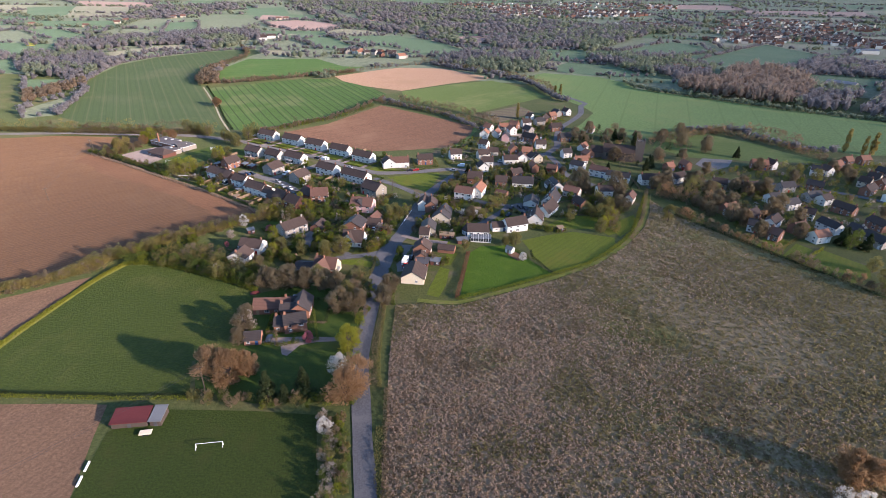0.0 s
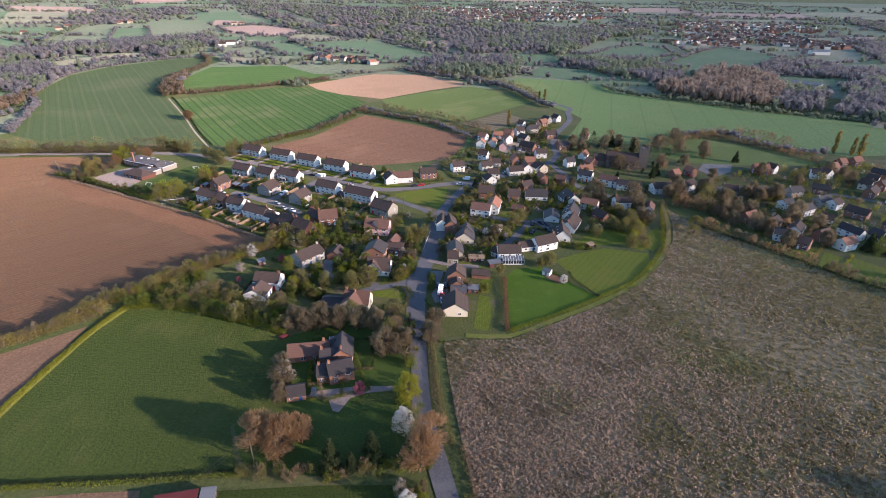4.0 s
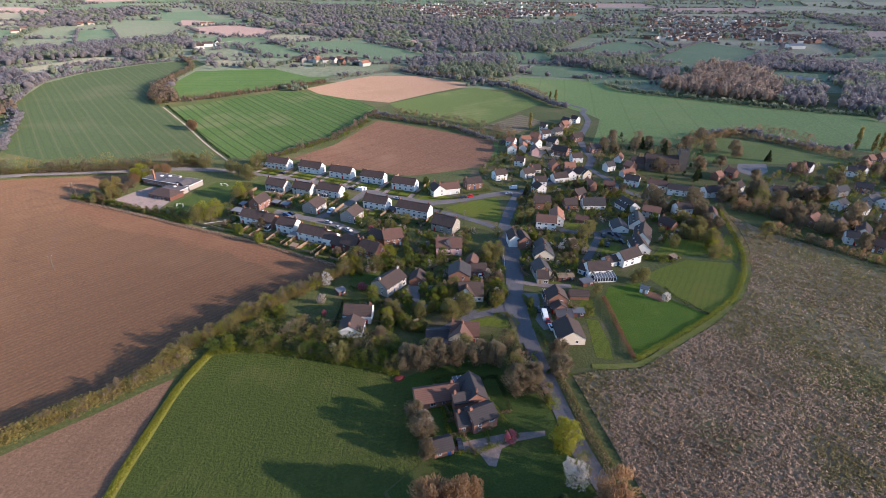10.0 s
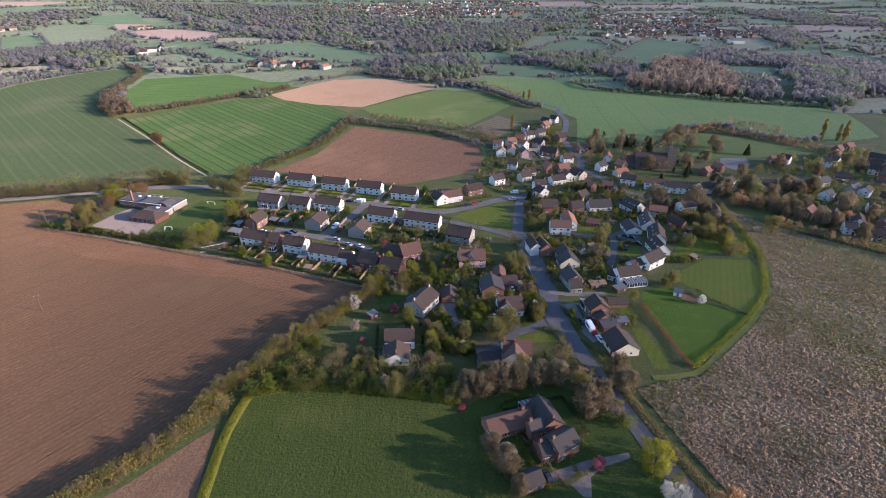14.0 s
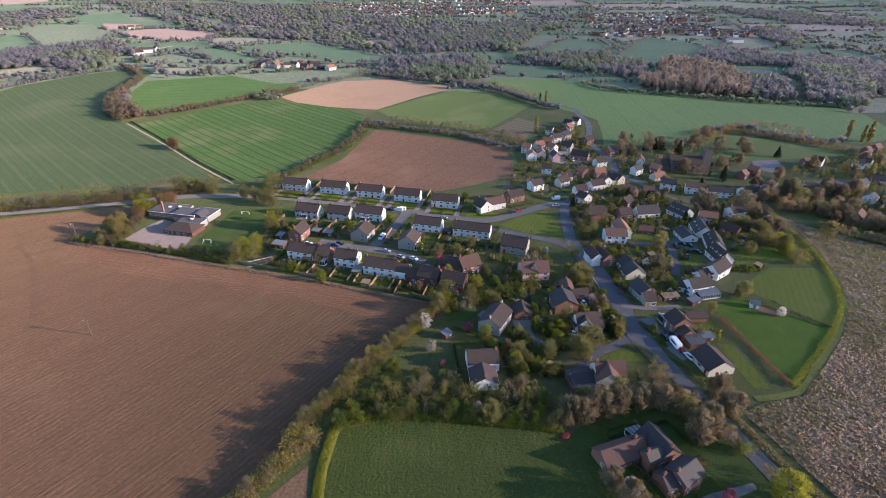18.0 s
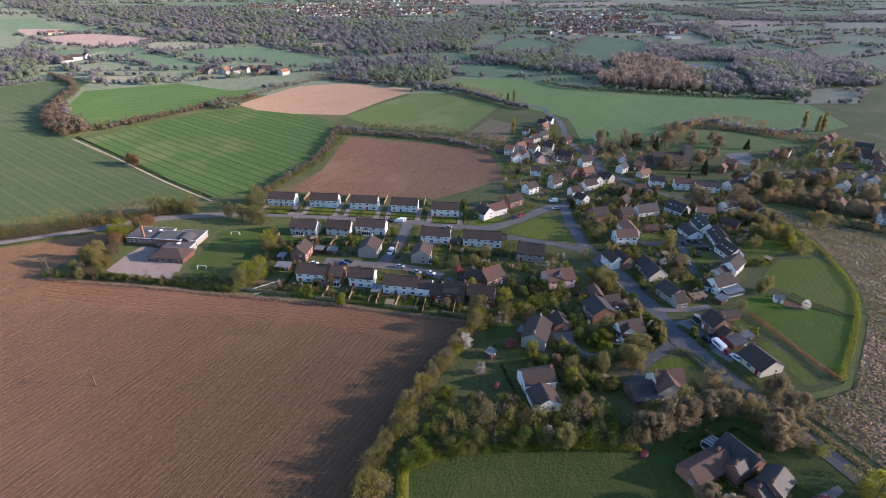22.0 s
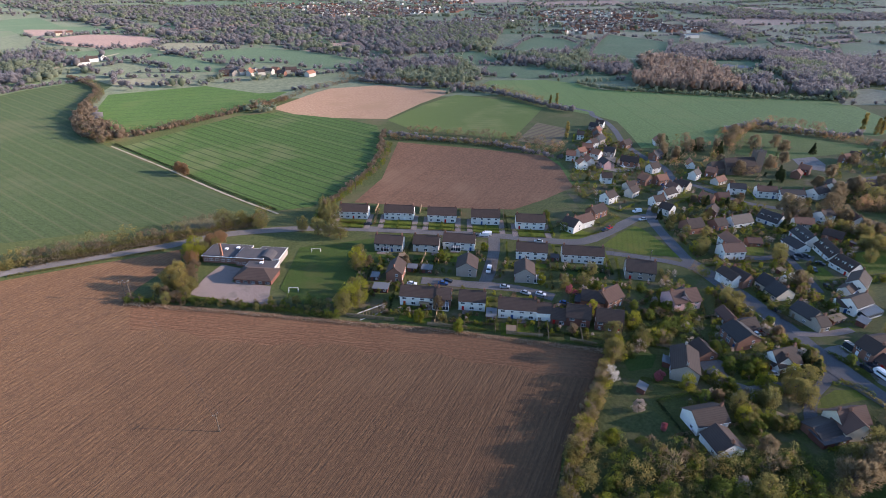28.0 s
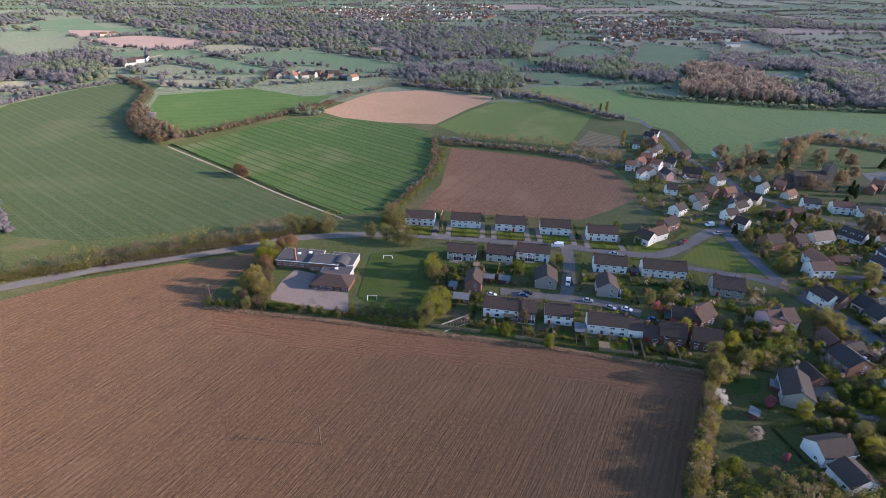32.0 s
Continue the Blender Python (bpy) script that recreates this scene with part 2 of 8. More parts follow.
build_mat("white", (0.62, 0.60, 0.55), (0.74, 0.72, 0.665), 1.0)
build_mat("cream", (0.58, 0.5, 0.37), (0.66, 0.58, 0.45), 1.0)
build_mat("pink", (0.52, 0.32, 0.30), (0.60, 0.39, 0.36), 1.0)
build_mat("render", (0.48, 0.44, 0.38), (0.56, 0.52, 0.46), 1.0)
build_mat("grey", (0.33, 0.29, 0.25), (0.40, 0.36, 0.31), 1.0, 0.3)
build_mat("stone", (0.30, 0.27, 0.22), (0.38, 0.34, 0.28), 2.0, 0.3)
build_mat("brick", (0.225, 0.108, 0.072), (0.29, 0.145, 0.098), 2.0, 0.3)
# dark brick, deepened again so the colour holds the walls' shade
build_mat("darkbrick", (0.144, 0.0612, 0.045), (0.187, 0.0828, 0.06), 2.0, 0.3)
build_mat("brown", (0.063, 0.044, 0.038), (0.095, 0.067, 0.057), 1.2, 0.33)
build_mat("redbrown", (0.13, 0.07, 0.054), (0.18, 0.10, 0.076), 1.2, 0.33)
build_mat("terracotta", (0.27, 0.125, 0.08), (0.35, 0.17, 0.11), 1.2, 0.33)
build_mat("slate", (0.044, 0.037, 0.036), (0.071, 0.06, 0.058), 1.2, 0.33, 0.6)
build_mat("felt", (0.06, 0.0562, 0.0612), (0.1, 0.0938, 0.0972), 0.6)
# shed timber: the shadow side's darkness put into the wall colour
build_mat("dark_timber", (0.045, 0.034, 0.028), (0.07, 0.054, 0.044), 2.0)
build_mat("timber", (0.20, 0.14, 0.09), (0.30, 0.21, 0.13), 2.0)
build_mat("white_paint", (0.74, 0.74, 0.73), (0.82, 0.82, 0.81), 1.0, 0.0, 0.5)
build_mat("red_sheet", (0.1, 0.022, 0.021), (0.135, 0.034, 0.03), 0.8, 0.6, 0.5)
build_mat("grey_sheet", (0.13, 0.135, 0.145), (0.17, 0.176, 0.186), 0.8, 0.6, 0.45)
build_mat("dark_metal", (0.04, 0.04, 0.045), (0.06, 0.06, 0.065), 1.0, 0.0, 0.5)
build_mat("rubber", (0.02, 0.02, 0.02), (0.03, 0.03, 0.03), 3.0, 0.0, 0.8)
build_mat("bark", (0.09, 0.068, 0.05), (0.14, 0.11, 0.085), 3.0)
build_mat("church_stone", (0.105, 0.0864, 0.0741), (0.149, 0.126, 0.109), 1.0, 0.5)


def glossy(name, colour, rough, metal=0.0):
    m, nt, b = tree_nodes(name, rough)
    tc = nt.nodes.new("ShaderNodeTexCoord")
    n = noise_node(nt, tc.outputs["Object"], 3.0)
    nt.links.new(ramp(nt, n, 0.3, 0.7, tuple(v * 0.92 for v in colour), colour), b.inputs["Base Color"])
    b.inputs["Metallic"].default_value = metal
    b.inputs["Specular IOR Level"].default_value = 0.5
    return m


glossy("window_glass", (0.035, 0.042, 0.05), 0.06)
for key, c in (("car_white", (0.75, 0.75, 0.75)), ("car_red", (0.45, 0.02, 0.02)), ("car_silver", (0.42, 0.44, 0.46)), ("car_dark", (0.03, 0.035, 0.045)), ("car_blue", (0.04, 0.09, 0.22))):
    glossy(key, c, 0.25)


def leaf_mat(name, c0, c1):
    """Leaves, buds or twigs: the colour differs from spray to spray and from plant to plant."""
    m, nt, b = tree_nodes(name, 0.8)
    geo = nt.nodes.new("ShaderNodeNewGeometry")
    col = ramp(nt, geo.outputs["Random Per Island"], 0.0, 1.0, c0, c1)
    info = nt.nodes.new("ShaderNodeObjectInfo")
    tint = ramp(nt, info.outputs["Random"], 0.0, 1.0, tuple(v * 0.72 for v in c0), tuple(min(v * 1.15, 0.9) for v in c1))
    col = mix(nt, 0.4, col, tint)
    nt.links.new(col, b.inputs["Base Color"])
    b.inputs["Specular IOR Level"].default_value = 0.1
    thin = nt.nodes.new("ShaderNodeBsdfTranslucent")
    nt.links.new(col, thin.inputs["Color"])
    both = nt.nodes.new("ShaderNodeMixShader")
    both.inputs[0].default_value = 0.58
    nt.links.new(b.outputs[0], both.inputs[1])
    nt.links.new(thin.outputs[0], both.inputs[2])
    nt.links.new(both.outputs[0], nt.nodes["Material Output"].inputs["Surface"])
    return m


leaf_mat("leaf_green", (0.1, 0.128, 0.028), (0.165, 0.197, 0.046))
leaf_mat("leaf_khaki", (0.25, 0.195, 0.065), (0.34, 0.275, 0.095))
leaf_mat("leaf_bright", (0.165, 0.185, 0.026), (0.235, 0.25, 0.036))
leaf_mat("leaf_olive", (0.19, 0.17, 0.062), (0.27, 0.245, 0.09))
leaf_mat("leaf_golden", (0.225, 0.225, 0.03), (0.305, 0.30, 0.042))
leaf_mat("leaf_dark", (0.04, 0.057, 0.027), (0.075, 0.096, 0.04))
leaf_mat("twig_brown", (0.2, 0.145, 0.09), (0.27, 0.205, 0.13))
leaf_mat("twig_pale", (0.18, 0.143, 0.088), (0.255, 0.205, 0.13))
leaf_mat("twig_orange", (0.27, 0.165, 0.088), (0.37, 0.238, 0.132))
leaf_mat("petal_white", (0.62, 0.58, 0.52), (0.78, 0.75, 0.70))
leaf_mat("petal_pale", (0.36, 0.30, 0.25), (0.50, 0.43, 0.37))
leaf_mat("petal_pink", (0.40, 0.12, 0.14), (0.52, 0.2, 0.22))
leaf_mat("hedge_red", (0.17, 0.085, 0.052), (0.24, 0.125, 0.075))
leaf_mat("straw", (0.42, 0.308, 0.22), (0.54, 0.41, 0.30))
leaf_mat("tussock_green", (0.215, 0.18, 0.085), (0.285, 0.243, 0.118))
# next three: distant crowns paled and greyed, haze put into their colour
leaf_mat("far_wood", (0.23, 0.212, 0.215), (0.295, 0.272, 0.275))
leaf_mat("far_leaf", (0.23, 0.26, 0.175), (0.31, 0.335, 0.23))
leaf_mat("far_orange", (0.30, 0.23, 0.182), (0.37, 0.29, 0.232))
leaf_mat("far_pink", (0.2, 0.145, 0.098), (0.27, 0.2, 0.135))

# ---- helpers for shapes ----


def part(name, bm, material, parent, label=""):
    me = bpy.data.meshes.new(name)
    bm.to_mesh(me)
    bm.free()
    return part_mesh(name, me, material, parent, label)


def part_mesh(name, me, material, parent, label="", m=None):
    ob = new(name, me)
    if material and not me.materials:
        me.materials.append(MATS[material])
    if parent:
        ob.parent = parent
    if m is not None:
        ob.matrix_local = m
    return tagged(ob, label)


def add_box(bm, x0, y0, z0, x1, y1, z1):
    vs = [bm.verts.new((x, y, z)) for z in (z0, z1) for x, y in ((x0, y0), (x1, y0), (x1, y1), (x0, y1))]
    for f in ((3, 2, 1, 0), (4, 5, 6, 7), (0, 1, 5, 4), (1, 2, 6, 5), (2, 3, 7, 6), (3, 0, 4, 7)):
        bm.faces.new([vs[i] for i in f])
    return vs


def box_bm(*args):
    bm = bmesh.new()
    add_box(bm, *args)
    return bm


def box_mesh(name, material, *args):
    me = bpy.data.meshes.new(name)
    bm = box_bm(*args)
    bm.to_mesh(me)
    bm.free()
    me.materials.append(MATS[material])
    return me


def tube(bm, a, b, ra, rb, n=6):
    a, b = Vector(a), Vector(b)
    q = (b - a).to_track_quat("Z", "Y").to_matrix()
    rings = []
    for c, r in ((a, ra), (b, rb)):
        rings.append([bm.verts.new(c + q @ Vector((r * math.cos(2 * math.pi * i / n), r * math.sin(2 * math.pi * i / n), 0))) for i in range(n)])
    for i in range(n):
        bm.faces.new((rings[0][i], rings[0][(i + 1) % n], rings[1][(i + 1) % n], rings[1][i]))
    bm.faces.new(rings[1])
    bm.faces.new(rings[0][::-1])


LEVEL = [0.0]
POLYS = []
LINES = []
FOOT = []


def sheet(name, pts, material, label):
    """A field or yard: a flat outline on the ground, each a little above the one before."""
    LEVEL[0] += 0.0015
    bm = bmesh.new()
    bm.faces.new([bm.verts.new((x, y, 0.05 + LEVEL[0])) for x, y in pts])
    bmesh.ops.triangulate(bm, faces=bm.faces[:])
    bmesh.ops.recalc_face_normals(bm, faces=bm.faces[:])
    if sum(f.normal.z for f in bm.faces) < 0:
        bmesh.ops.reverse_faces(bm, faces=bm.faces[:])
    POLYS.append((name, pts))
    return tagged(part(name, bm, material, None), label, "field" if "field" in name or "pasture" in name or "paddock" in name else "ground", kind="structure")


def smooth_line(pts, step=6.0):
    """A line through the points, rounded at the bends."""
    out = []
    for i in range(len(pts) - 1):
        p0, p1, p2, p3 = (Vector(pts[max(0, min(len(pts) - 1, i + k))]) for k in (-1, 0, 1, 2))
        n = max(2, int((p2 - p1).length / step))
        a, b = (p2 - p0) * 0.5, (p3 - p1) * 0.5
        a, b = (v * min(1.0, (p2 - p1).length / max(v.length, 0.01)) for v in (a, b))
        for k in range(n):
            t = k / n
            out.append(p1 * (2 * t ** 3 - 3 * t * t + 1) + a * (t ** 3 - 2 * t * t + t) + p2 * (3 * t * t - 2 * t ** 3) + b * (t ** 3 - t * t))
    return out + [Vector(pts[-1])]


def ribbon(name, pts, width, material, label):
    LEVEL[0] += 0.0015
    line = smooth_line(pts)
    LINES.append((line, width))
    bm = bmesh.new()
    rows = []
    for i, p in enumerate(line):
        d = (line[min(i + 1, len(line) - 1)] - line[max(i - 1, 0)]).normalized()
        n = Vector((-d.y, d.x)) * width / 2 * (1 + 0.04 * math.sin(i * 1.7))
        rows.append([bm.verts.new((*(p + n * s), 0.05 + LEVEL[0])) for s in (1, -1)])
    for a, b in zip(rows, rows[1:]):
        bm.faces.new((a[0], a[1], b[1], b[0]))
    return tagged(part(name, bm, material, None), label, "road" if "road" in name else "path", kind="structure")


def inside(x, y, pts):
    hit = False
    for (x0, y0), (x1, y1) in zip(pts, pts[1:] + pts[:1]):
        if (y0 > y) != (y1 > y) and x < (x1 - x0) * (y - y0) / (y1 - y0) + x0:
            hit = not hit
    return hit


OPEN = ("cottage_drive", "bungalow_drive", "lawn_plot", "junction_apron", "school_yard", "manor_drive", "village_green", "paddock_back", "paddock_front", "lawn_north", "lawn_east", "car_park")


def clear(x, y, gap=1.5):
    """Whether a spot is off the roads and outside the houses."""
    for line, width in LINES:
        for p in line:
            if abs(p.x - x) < 12 and abs(p.y - y) < 12 and math.hypot(p.x - x, p.y - y) < width / 2 + gap + 0.8:
                return False
    for n, p in POLYS:
        if n in OPEN and inside(x, y, p):
            return False
    for cx, cy, ca, sa, hl, hw in FOOT:
        dx, dy = x - cx, y - cy
        if abs(dx * ca + dy * sa) < hl + gap and abs(dy * ca - dx * sa) < hw + gap:
            return False
    return True


# ---- windows and doors that the houses share ----


def window_mesh(w, h):
    """A frame with a middle bar, in one piece, and the glass behind it."""
    xs, zs = (-w / 2, -w / 2 + 0.08, -0.04, 0.04, w / 2 - 0.08, w / 2), (-0.04, 0.08, h - 0.08, h)
    bm = bmesh.new()
    grid = [[bm.verts.new((x, 0.05, z)) for z in zs] for x in xs]
    faces = [bm.faces.new((grid[i][j], grid[i + 1][j], grid[i + 1][j + 1], grid[i][j + 1])) for i in range(5) for j in range(3) if not (i in (1, 3) and j == 1)]
    moved = bmesh.ops.extrude_face_region(bm, geom=faces)
    bmesh.ops.translate(bm, vec=(0, -0.11, 0), verts=[v for v in moved["geom"] if isinstance(v, bmesh.types.BMVert)])
    bmesh.ops.recalc_face_normals(bm, faces=bm.faces[:])
    me = bpy.data.meshes.new("window_frame")
    bm.to_mesh(me)
    bm.free()
    me.materials.append(MATS["white_paint"])
    return me, box_mesh("pane", "window_glass", -w / 2 + 0.04, -0.035, 0.04, w / 2 - 0.04, 0.02, h - 0.04)


WIN_WIDE, WIN_SMALL = window_mesh(1.7, 1.2), window_mesh(1.1, 1.1)
DOOR_MESHES = [box_mesh("door", key, -0.48, -0.07, 0, 0.48, 0.05, 2.05) for key in ("white_paint", "timber", "car_blue", "car_red")]


bm = bmesh.new()
tube(bm, (0, 0, 0), (0, 0, 0.35), 0.12, 0.1)
POT_MESH = bpy.data.meshes.new("chimney_pot")
bm.to_mesh(POT_MESH)
bm.free()
POT_MESH.materials.append(MATS["brick"])


def gable_walls(length, width, eaves, rise):
    bm = bmesh.new()
    prof = ((-width / 2, 0), (width / 2, 0), (width / 2, eaves), (0, eaves + rise), (-width / 2, eaves))
    a = [bm.verts.new((-length / 2, y, z)) for y, z in prof]
    b = [bm.verts.new((length / 2, y, z)) for y, z in prof]
    bm.faces.new(a[::-1])
    bm.faces.new(b)
    for i in range(5):
        j = (i + 1) % 5
        bm.faces.new((a[i], a[j], b[j], b[i]))
    return bm


def roof_slope(length, width, eaves, rise, side, over=0.35, thick=0.16):
    """One roof slope as a slab with eaves and verge overhang."""
    bm = bmesh.new()
    s = rise / (width / 2)
    y0, y1 = 0.0, side * (width / 2 + over)
    z0, z1 = eaves + rise, eaves - s * over
    L = length / 2 + 0.25
    low = [bm.verts.new(v) for v in ((-L, y0, z0 + 0.03), (L, y0, z0 + 0.03), (L, y1, z1 + 0.03), (-L, y1, z1 + 0.03))]
    top = [bm.verts.new(v.co + Vector((0, 0, thick))) for v in low]
    bm.faces.new(low)
    bm.faces.new(top[::-1])
    for i in range(4):
        j = (i + 1) % 4
        bm.faces.new((low[j], low[i], top[i], top[j]))
    bmesh.ops.recalc_face_normals(bm, faces=bm.faces[:])
    return bm


WALL_WORDS = {"white": "white rendered", "cream": "cream rendered", "pink": "pink rendered", "render": "buff rendered", "grey": "grey-brown brick",
              "stone": "grey stone", "brick": "red brick", "darkbrick": "dark red brick"}
ROOF_WORDS = {"brown": "brown tiled", "redbrown": "red-brown tiled", "terracotta": "orange clay tiled", "slate": "dark slate"}


def house(x, y, turn, length, width, eaves, rise, wall, roof, group):
    rng = random.Random(int(x * 131 + y * 17))
    root = new("house" if eaves > 2.7 else "outbuilding")
    root.matrix_world = pose(x, y, 0, 0, 0, turn)
    FOOT.append((x, y, math.cos(radians(turn)), math.sin(radians(turn)), length / 2, width / 2))
    size = "two-storey house" if eaves > 4.1 else "bungalow" if eaves > 2.7 else "outbuilding"
    tagged(root, f"{WALL_WORDS[wall]} {size} with a {ROOF_WORDS[roof]} gabled roof", "house" if eaves > 2.7 else "outbuilding", group)
    part("wall", gable_walls(length, width, eaves, rise), wall, root)
    for side in (1, -1):
        part("roof_slope", roof_slope(length, width, eaves, rise, side), roof, root)
    part("ridge", box_bm(-length / 2 - 0.25, -0.14, eaves + rise + 0.13, length / 2 + 0.25, 0.14, eaves + rise + 0.27), roof, root)
    spots = [-length / 2 + 0.6, length / 2 - 0.6] if length > 12 else [rng.choice((-1, 1)) * (length / 2 - 0.6)]
    if eaves > 2.7:
        for cx in spots:
            ch = part("chimney", box_bm(cx - 0.4, -0.3, eaves + rise - 0.9, cx + 0.4, 0.3, eaves + rise + 1.1), "brick" if wall != "grey" else "grey", root)
            for dx in (-0.2, 0.2):
                part_mesh("chimney_pot", POT_MESH, None, ch, "", pose(cx + dx, 0, eaves + rise + 1.1))
    if group == "houses of the close" and eaves == 2.8 and length > 9:
        slope = rise / (width / 2)
        for k in range(3):
            px, py = -length / 2 + (k + 0.5) * length / 3, width * 0.27
            top = eaves + rise - slope * (py - 0.9) - 0.1
            d = part("dormer", box_bm(px - 0.75, py - 0.9, eaves + rise - slope * py - 0.4, px + 0.75, py + 0.5, top), "white", root)
            part("dormer_roof", box_bm(px - 0.9, py - 1.0, top, px + 0.9, py + 0.65, top + 0.12), "slate", d)
            part_mesh("pane", WIN_SMALL[1], None, d, "", pose(px, py + 0.5, top - 1.25))
    storeys = [0.85, 3.0 if eaves > 4.35 else 2.75] if eaves > 3.9 else [0.85]
    for side in (-1, 1):
        n = max(2, int(length / 3.1))
        door_at = rng.randrange(n)
        for k in range(n):
            px = -length / 2 + (k + 0.5) * length / n
            for z in storeys:
                if z + 1.3 > eaves:
                    continue
                spin = 0 if side < 0 else 180
                if k == door_at and z < 1.5:
                    part_mesh("door", rng.choice(DOOR_MESHES), None, root, "", pose(px, side * (width / 2 + 0.01), 0.05, 0, 0, spin))
                    continue
                frame_me, pane_me = WIN_WIDE if (k + int(z)) % 2 else WIN_SMALL
                w = part_mesh("window", frame_me, None, root, "", pose(px, side * (width / 2 + 0.01), z, 0, 0, spin))
                part_mesh("pane", pane_me, None, w)
    for side in (-1, 1):
        for z in storeys:
            if width > 6 and z + 1.3 < eaves + 0.6:
                frame_me, pane_me = WIN_SMALL
                w = part_mesh("window", frame_me, None, root, "", pose(side * (length / 2 + 0.01), width * 0.18 * side, z, 0, 0, 90 * side))
                part_mesh("pane", pane_me, None, w)
    for side in (-1, 1):
        part("gutter", box_bm(-length / 2 - 0.2, side * (width / 2 + 0.37) - 0.06, eaves - 0.22 - 0.35 * rise / (width / 2) + 0.1,
                              length / 2 + 0.2, side * (width / 2 + 0.37) + 0.06, eaves - 0.1 - 0.35 * rise / (width / 2) + 0.1), "dark_metal" if wall != "white" else "white_paint", root)
    if eaves > 2.7 and "east" not in group:
        ca, sa = math.cos(radians(turn)), math.sin(radians(turn))
        hx, hy = length / 2 + rng.uniform(2, 4), width / 2 + rng.uniform(5, 9)
        corners = [(-hx, -hy), (hx, -hy), (hx, hy), (-hx, hy)]
        for k in range(4):
            if rng.random() < 0.75:
                (x0, y0), (x1, y1) = corners[k], corners[(k + 1) % 4]
                ends = [(x + px * ca - py * sa, y + px * sa + py * ca) for px, py in ((x0, y0), ((x0 + x1) / 2, (y0 + y1) / 2), (x1, y1))]
                if all(math.hypot(p.x - ex, p.y - ey) > wide / 2 + 2.5 for line, wide in LINES for p in line for ex, ey in ends):
                    if not any(inside(ex, ey, p) for n, p in POLYS if n.startswith(("paddock", "lawn", "field", "school", "village")) for ex, ey in ends):
                        PLOTS.append((rng.uniform(0.8, 1.4), rng.uniform(0.9, 1.9), rng.choice(("leaf_green", "leaf_green", "leaf_dark", "leaf_olive", "twig_brown", "leaf_bright")), ends))
    return root


PLOTS = []


def street(group, rows):
    for row in rows:
        house(*row, group)


# ---- plants ----


def sprays(rng, centres, count, size, long=1.0, root=None):
    """Leaf or twig sprays: small three-cornered pieces turned every way round the clump centres."""
    n = len(centres) * count
    c = np.repeat(np.array([p[:3] for p in centres]), count, 0)
    r = np.repeat(np.array([p[3] for p in centres]), count)
    d = rng.normal(size=(n, 3))
    d /= np.linalg.norm(d, axis=1)[:, None]
    c = c + d * (r * rng.uniform(0.35, 1.0, n) ** 0.6)[:, None]
    u = d * 0.8 + rng.normal(size=(n, 3)) * 0.7
    if root is not None:
        out = c - np.array(root)
        u = out / np.linalg.norm(out, axis=1)[:, None] + rng.normal(size=(n, 3)) * 0.35
    u /= np.linalg.norm(u, axis=1)[:, None]
    v = np.cross(u, rng.normal(size=(n, 3)))
    v /= np.linalg.norm(v, axis=1)[:, None]
    s = size * rng.uniform(0.6, 1.3, n)[:, None]
    u, v = u * s * long, v * s / long
    verts = np.stack([c - u * 0.6 - v * 0.45, c + v * 0.65, c + u * 0.6 - v * 0.2], 1).reshape(-1, 3)
    verts[:, 2] = np.maximum(verts[:, 2], 0.05)
    return verts


def spray_mesh(name, verts, material):
    me = bpy.data.meshes.new(name)
    n = len(verts) // 3
    me.vertices.add(len(verts))
    me.vertices.foreach_set("co", verts.ravel().astype(np.float32))
    me.loops.add(len(verts))
    me.loops.foreach_set("vertex_index", np.arange(len(verts), dtype=np.int32))
    me.polygons.add(n)
    me.polygons.foreach_set("loop_start", np.arange(0, len(verts), 3, dtype=np.int32))
    me.update(calc_edges=True)
    me.materials.append(MATS[material])
    return me


def crown_clumps(rng, count, rx, rz, z0, clump, shape="round"):
    out = []
    for _ in range(count):
        a, h, q = rng.uniform(0, 2 * math.pi), rng.uniform(0, 1), rng.uniform(0.2, 1) ** 0.5
        if shape == "cone":
            w = rx * (1.02 - h) + 0.02
        elif shape == "column":
            w = rx * (0.55 + 0.45 * math.sin(math.pi * min(h * 1.2, 1)))
        else:
            w = rx * math.sin(math.pi * (0.12 + 0.8 * h)) ** 0.7
        out.append((w * q * math.cos(a), w * q * math.sin(a), z0 + h * rz, clump * rng.uniform(0.6, 1.25) * (1.1 - 0.4 * h)))
    return out


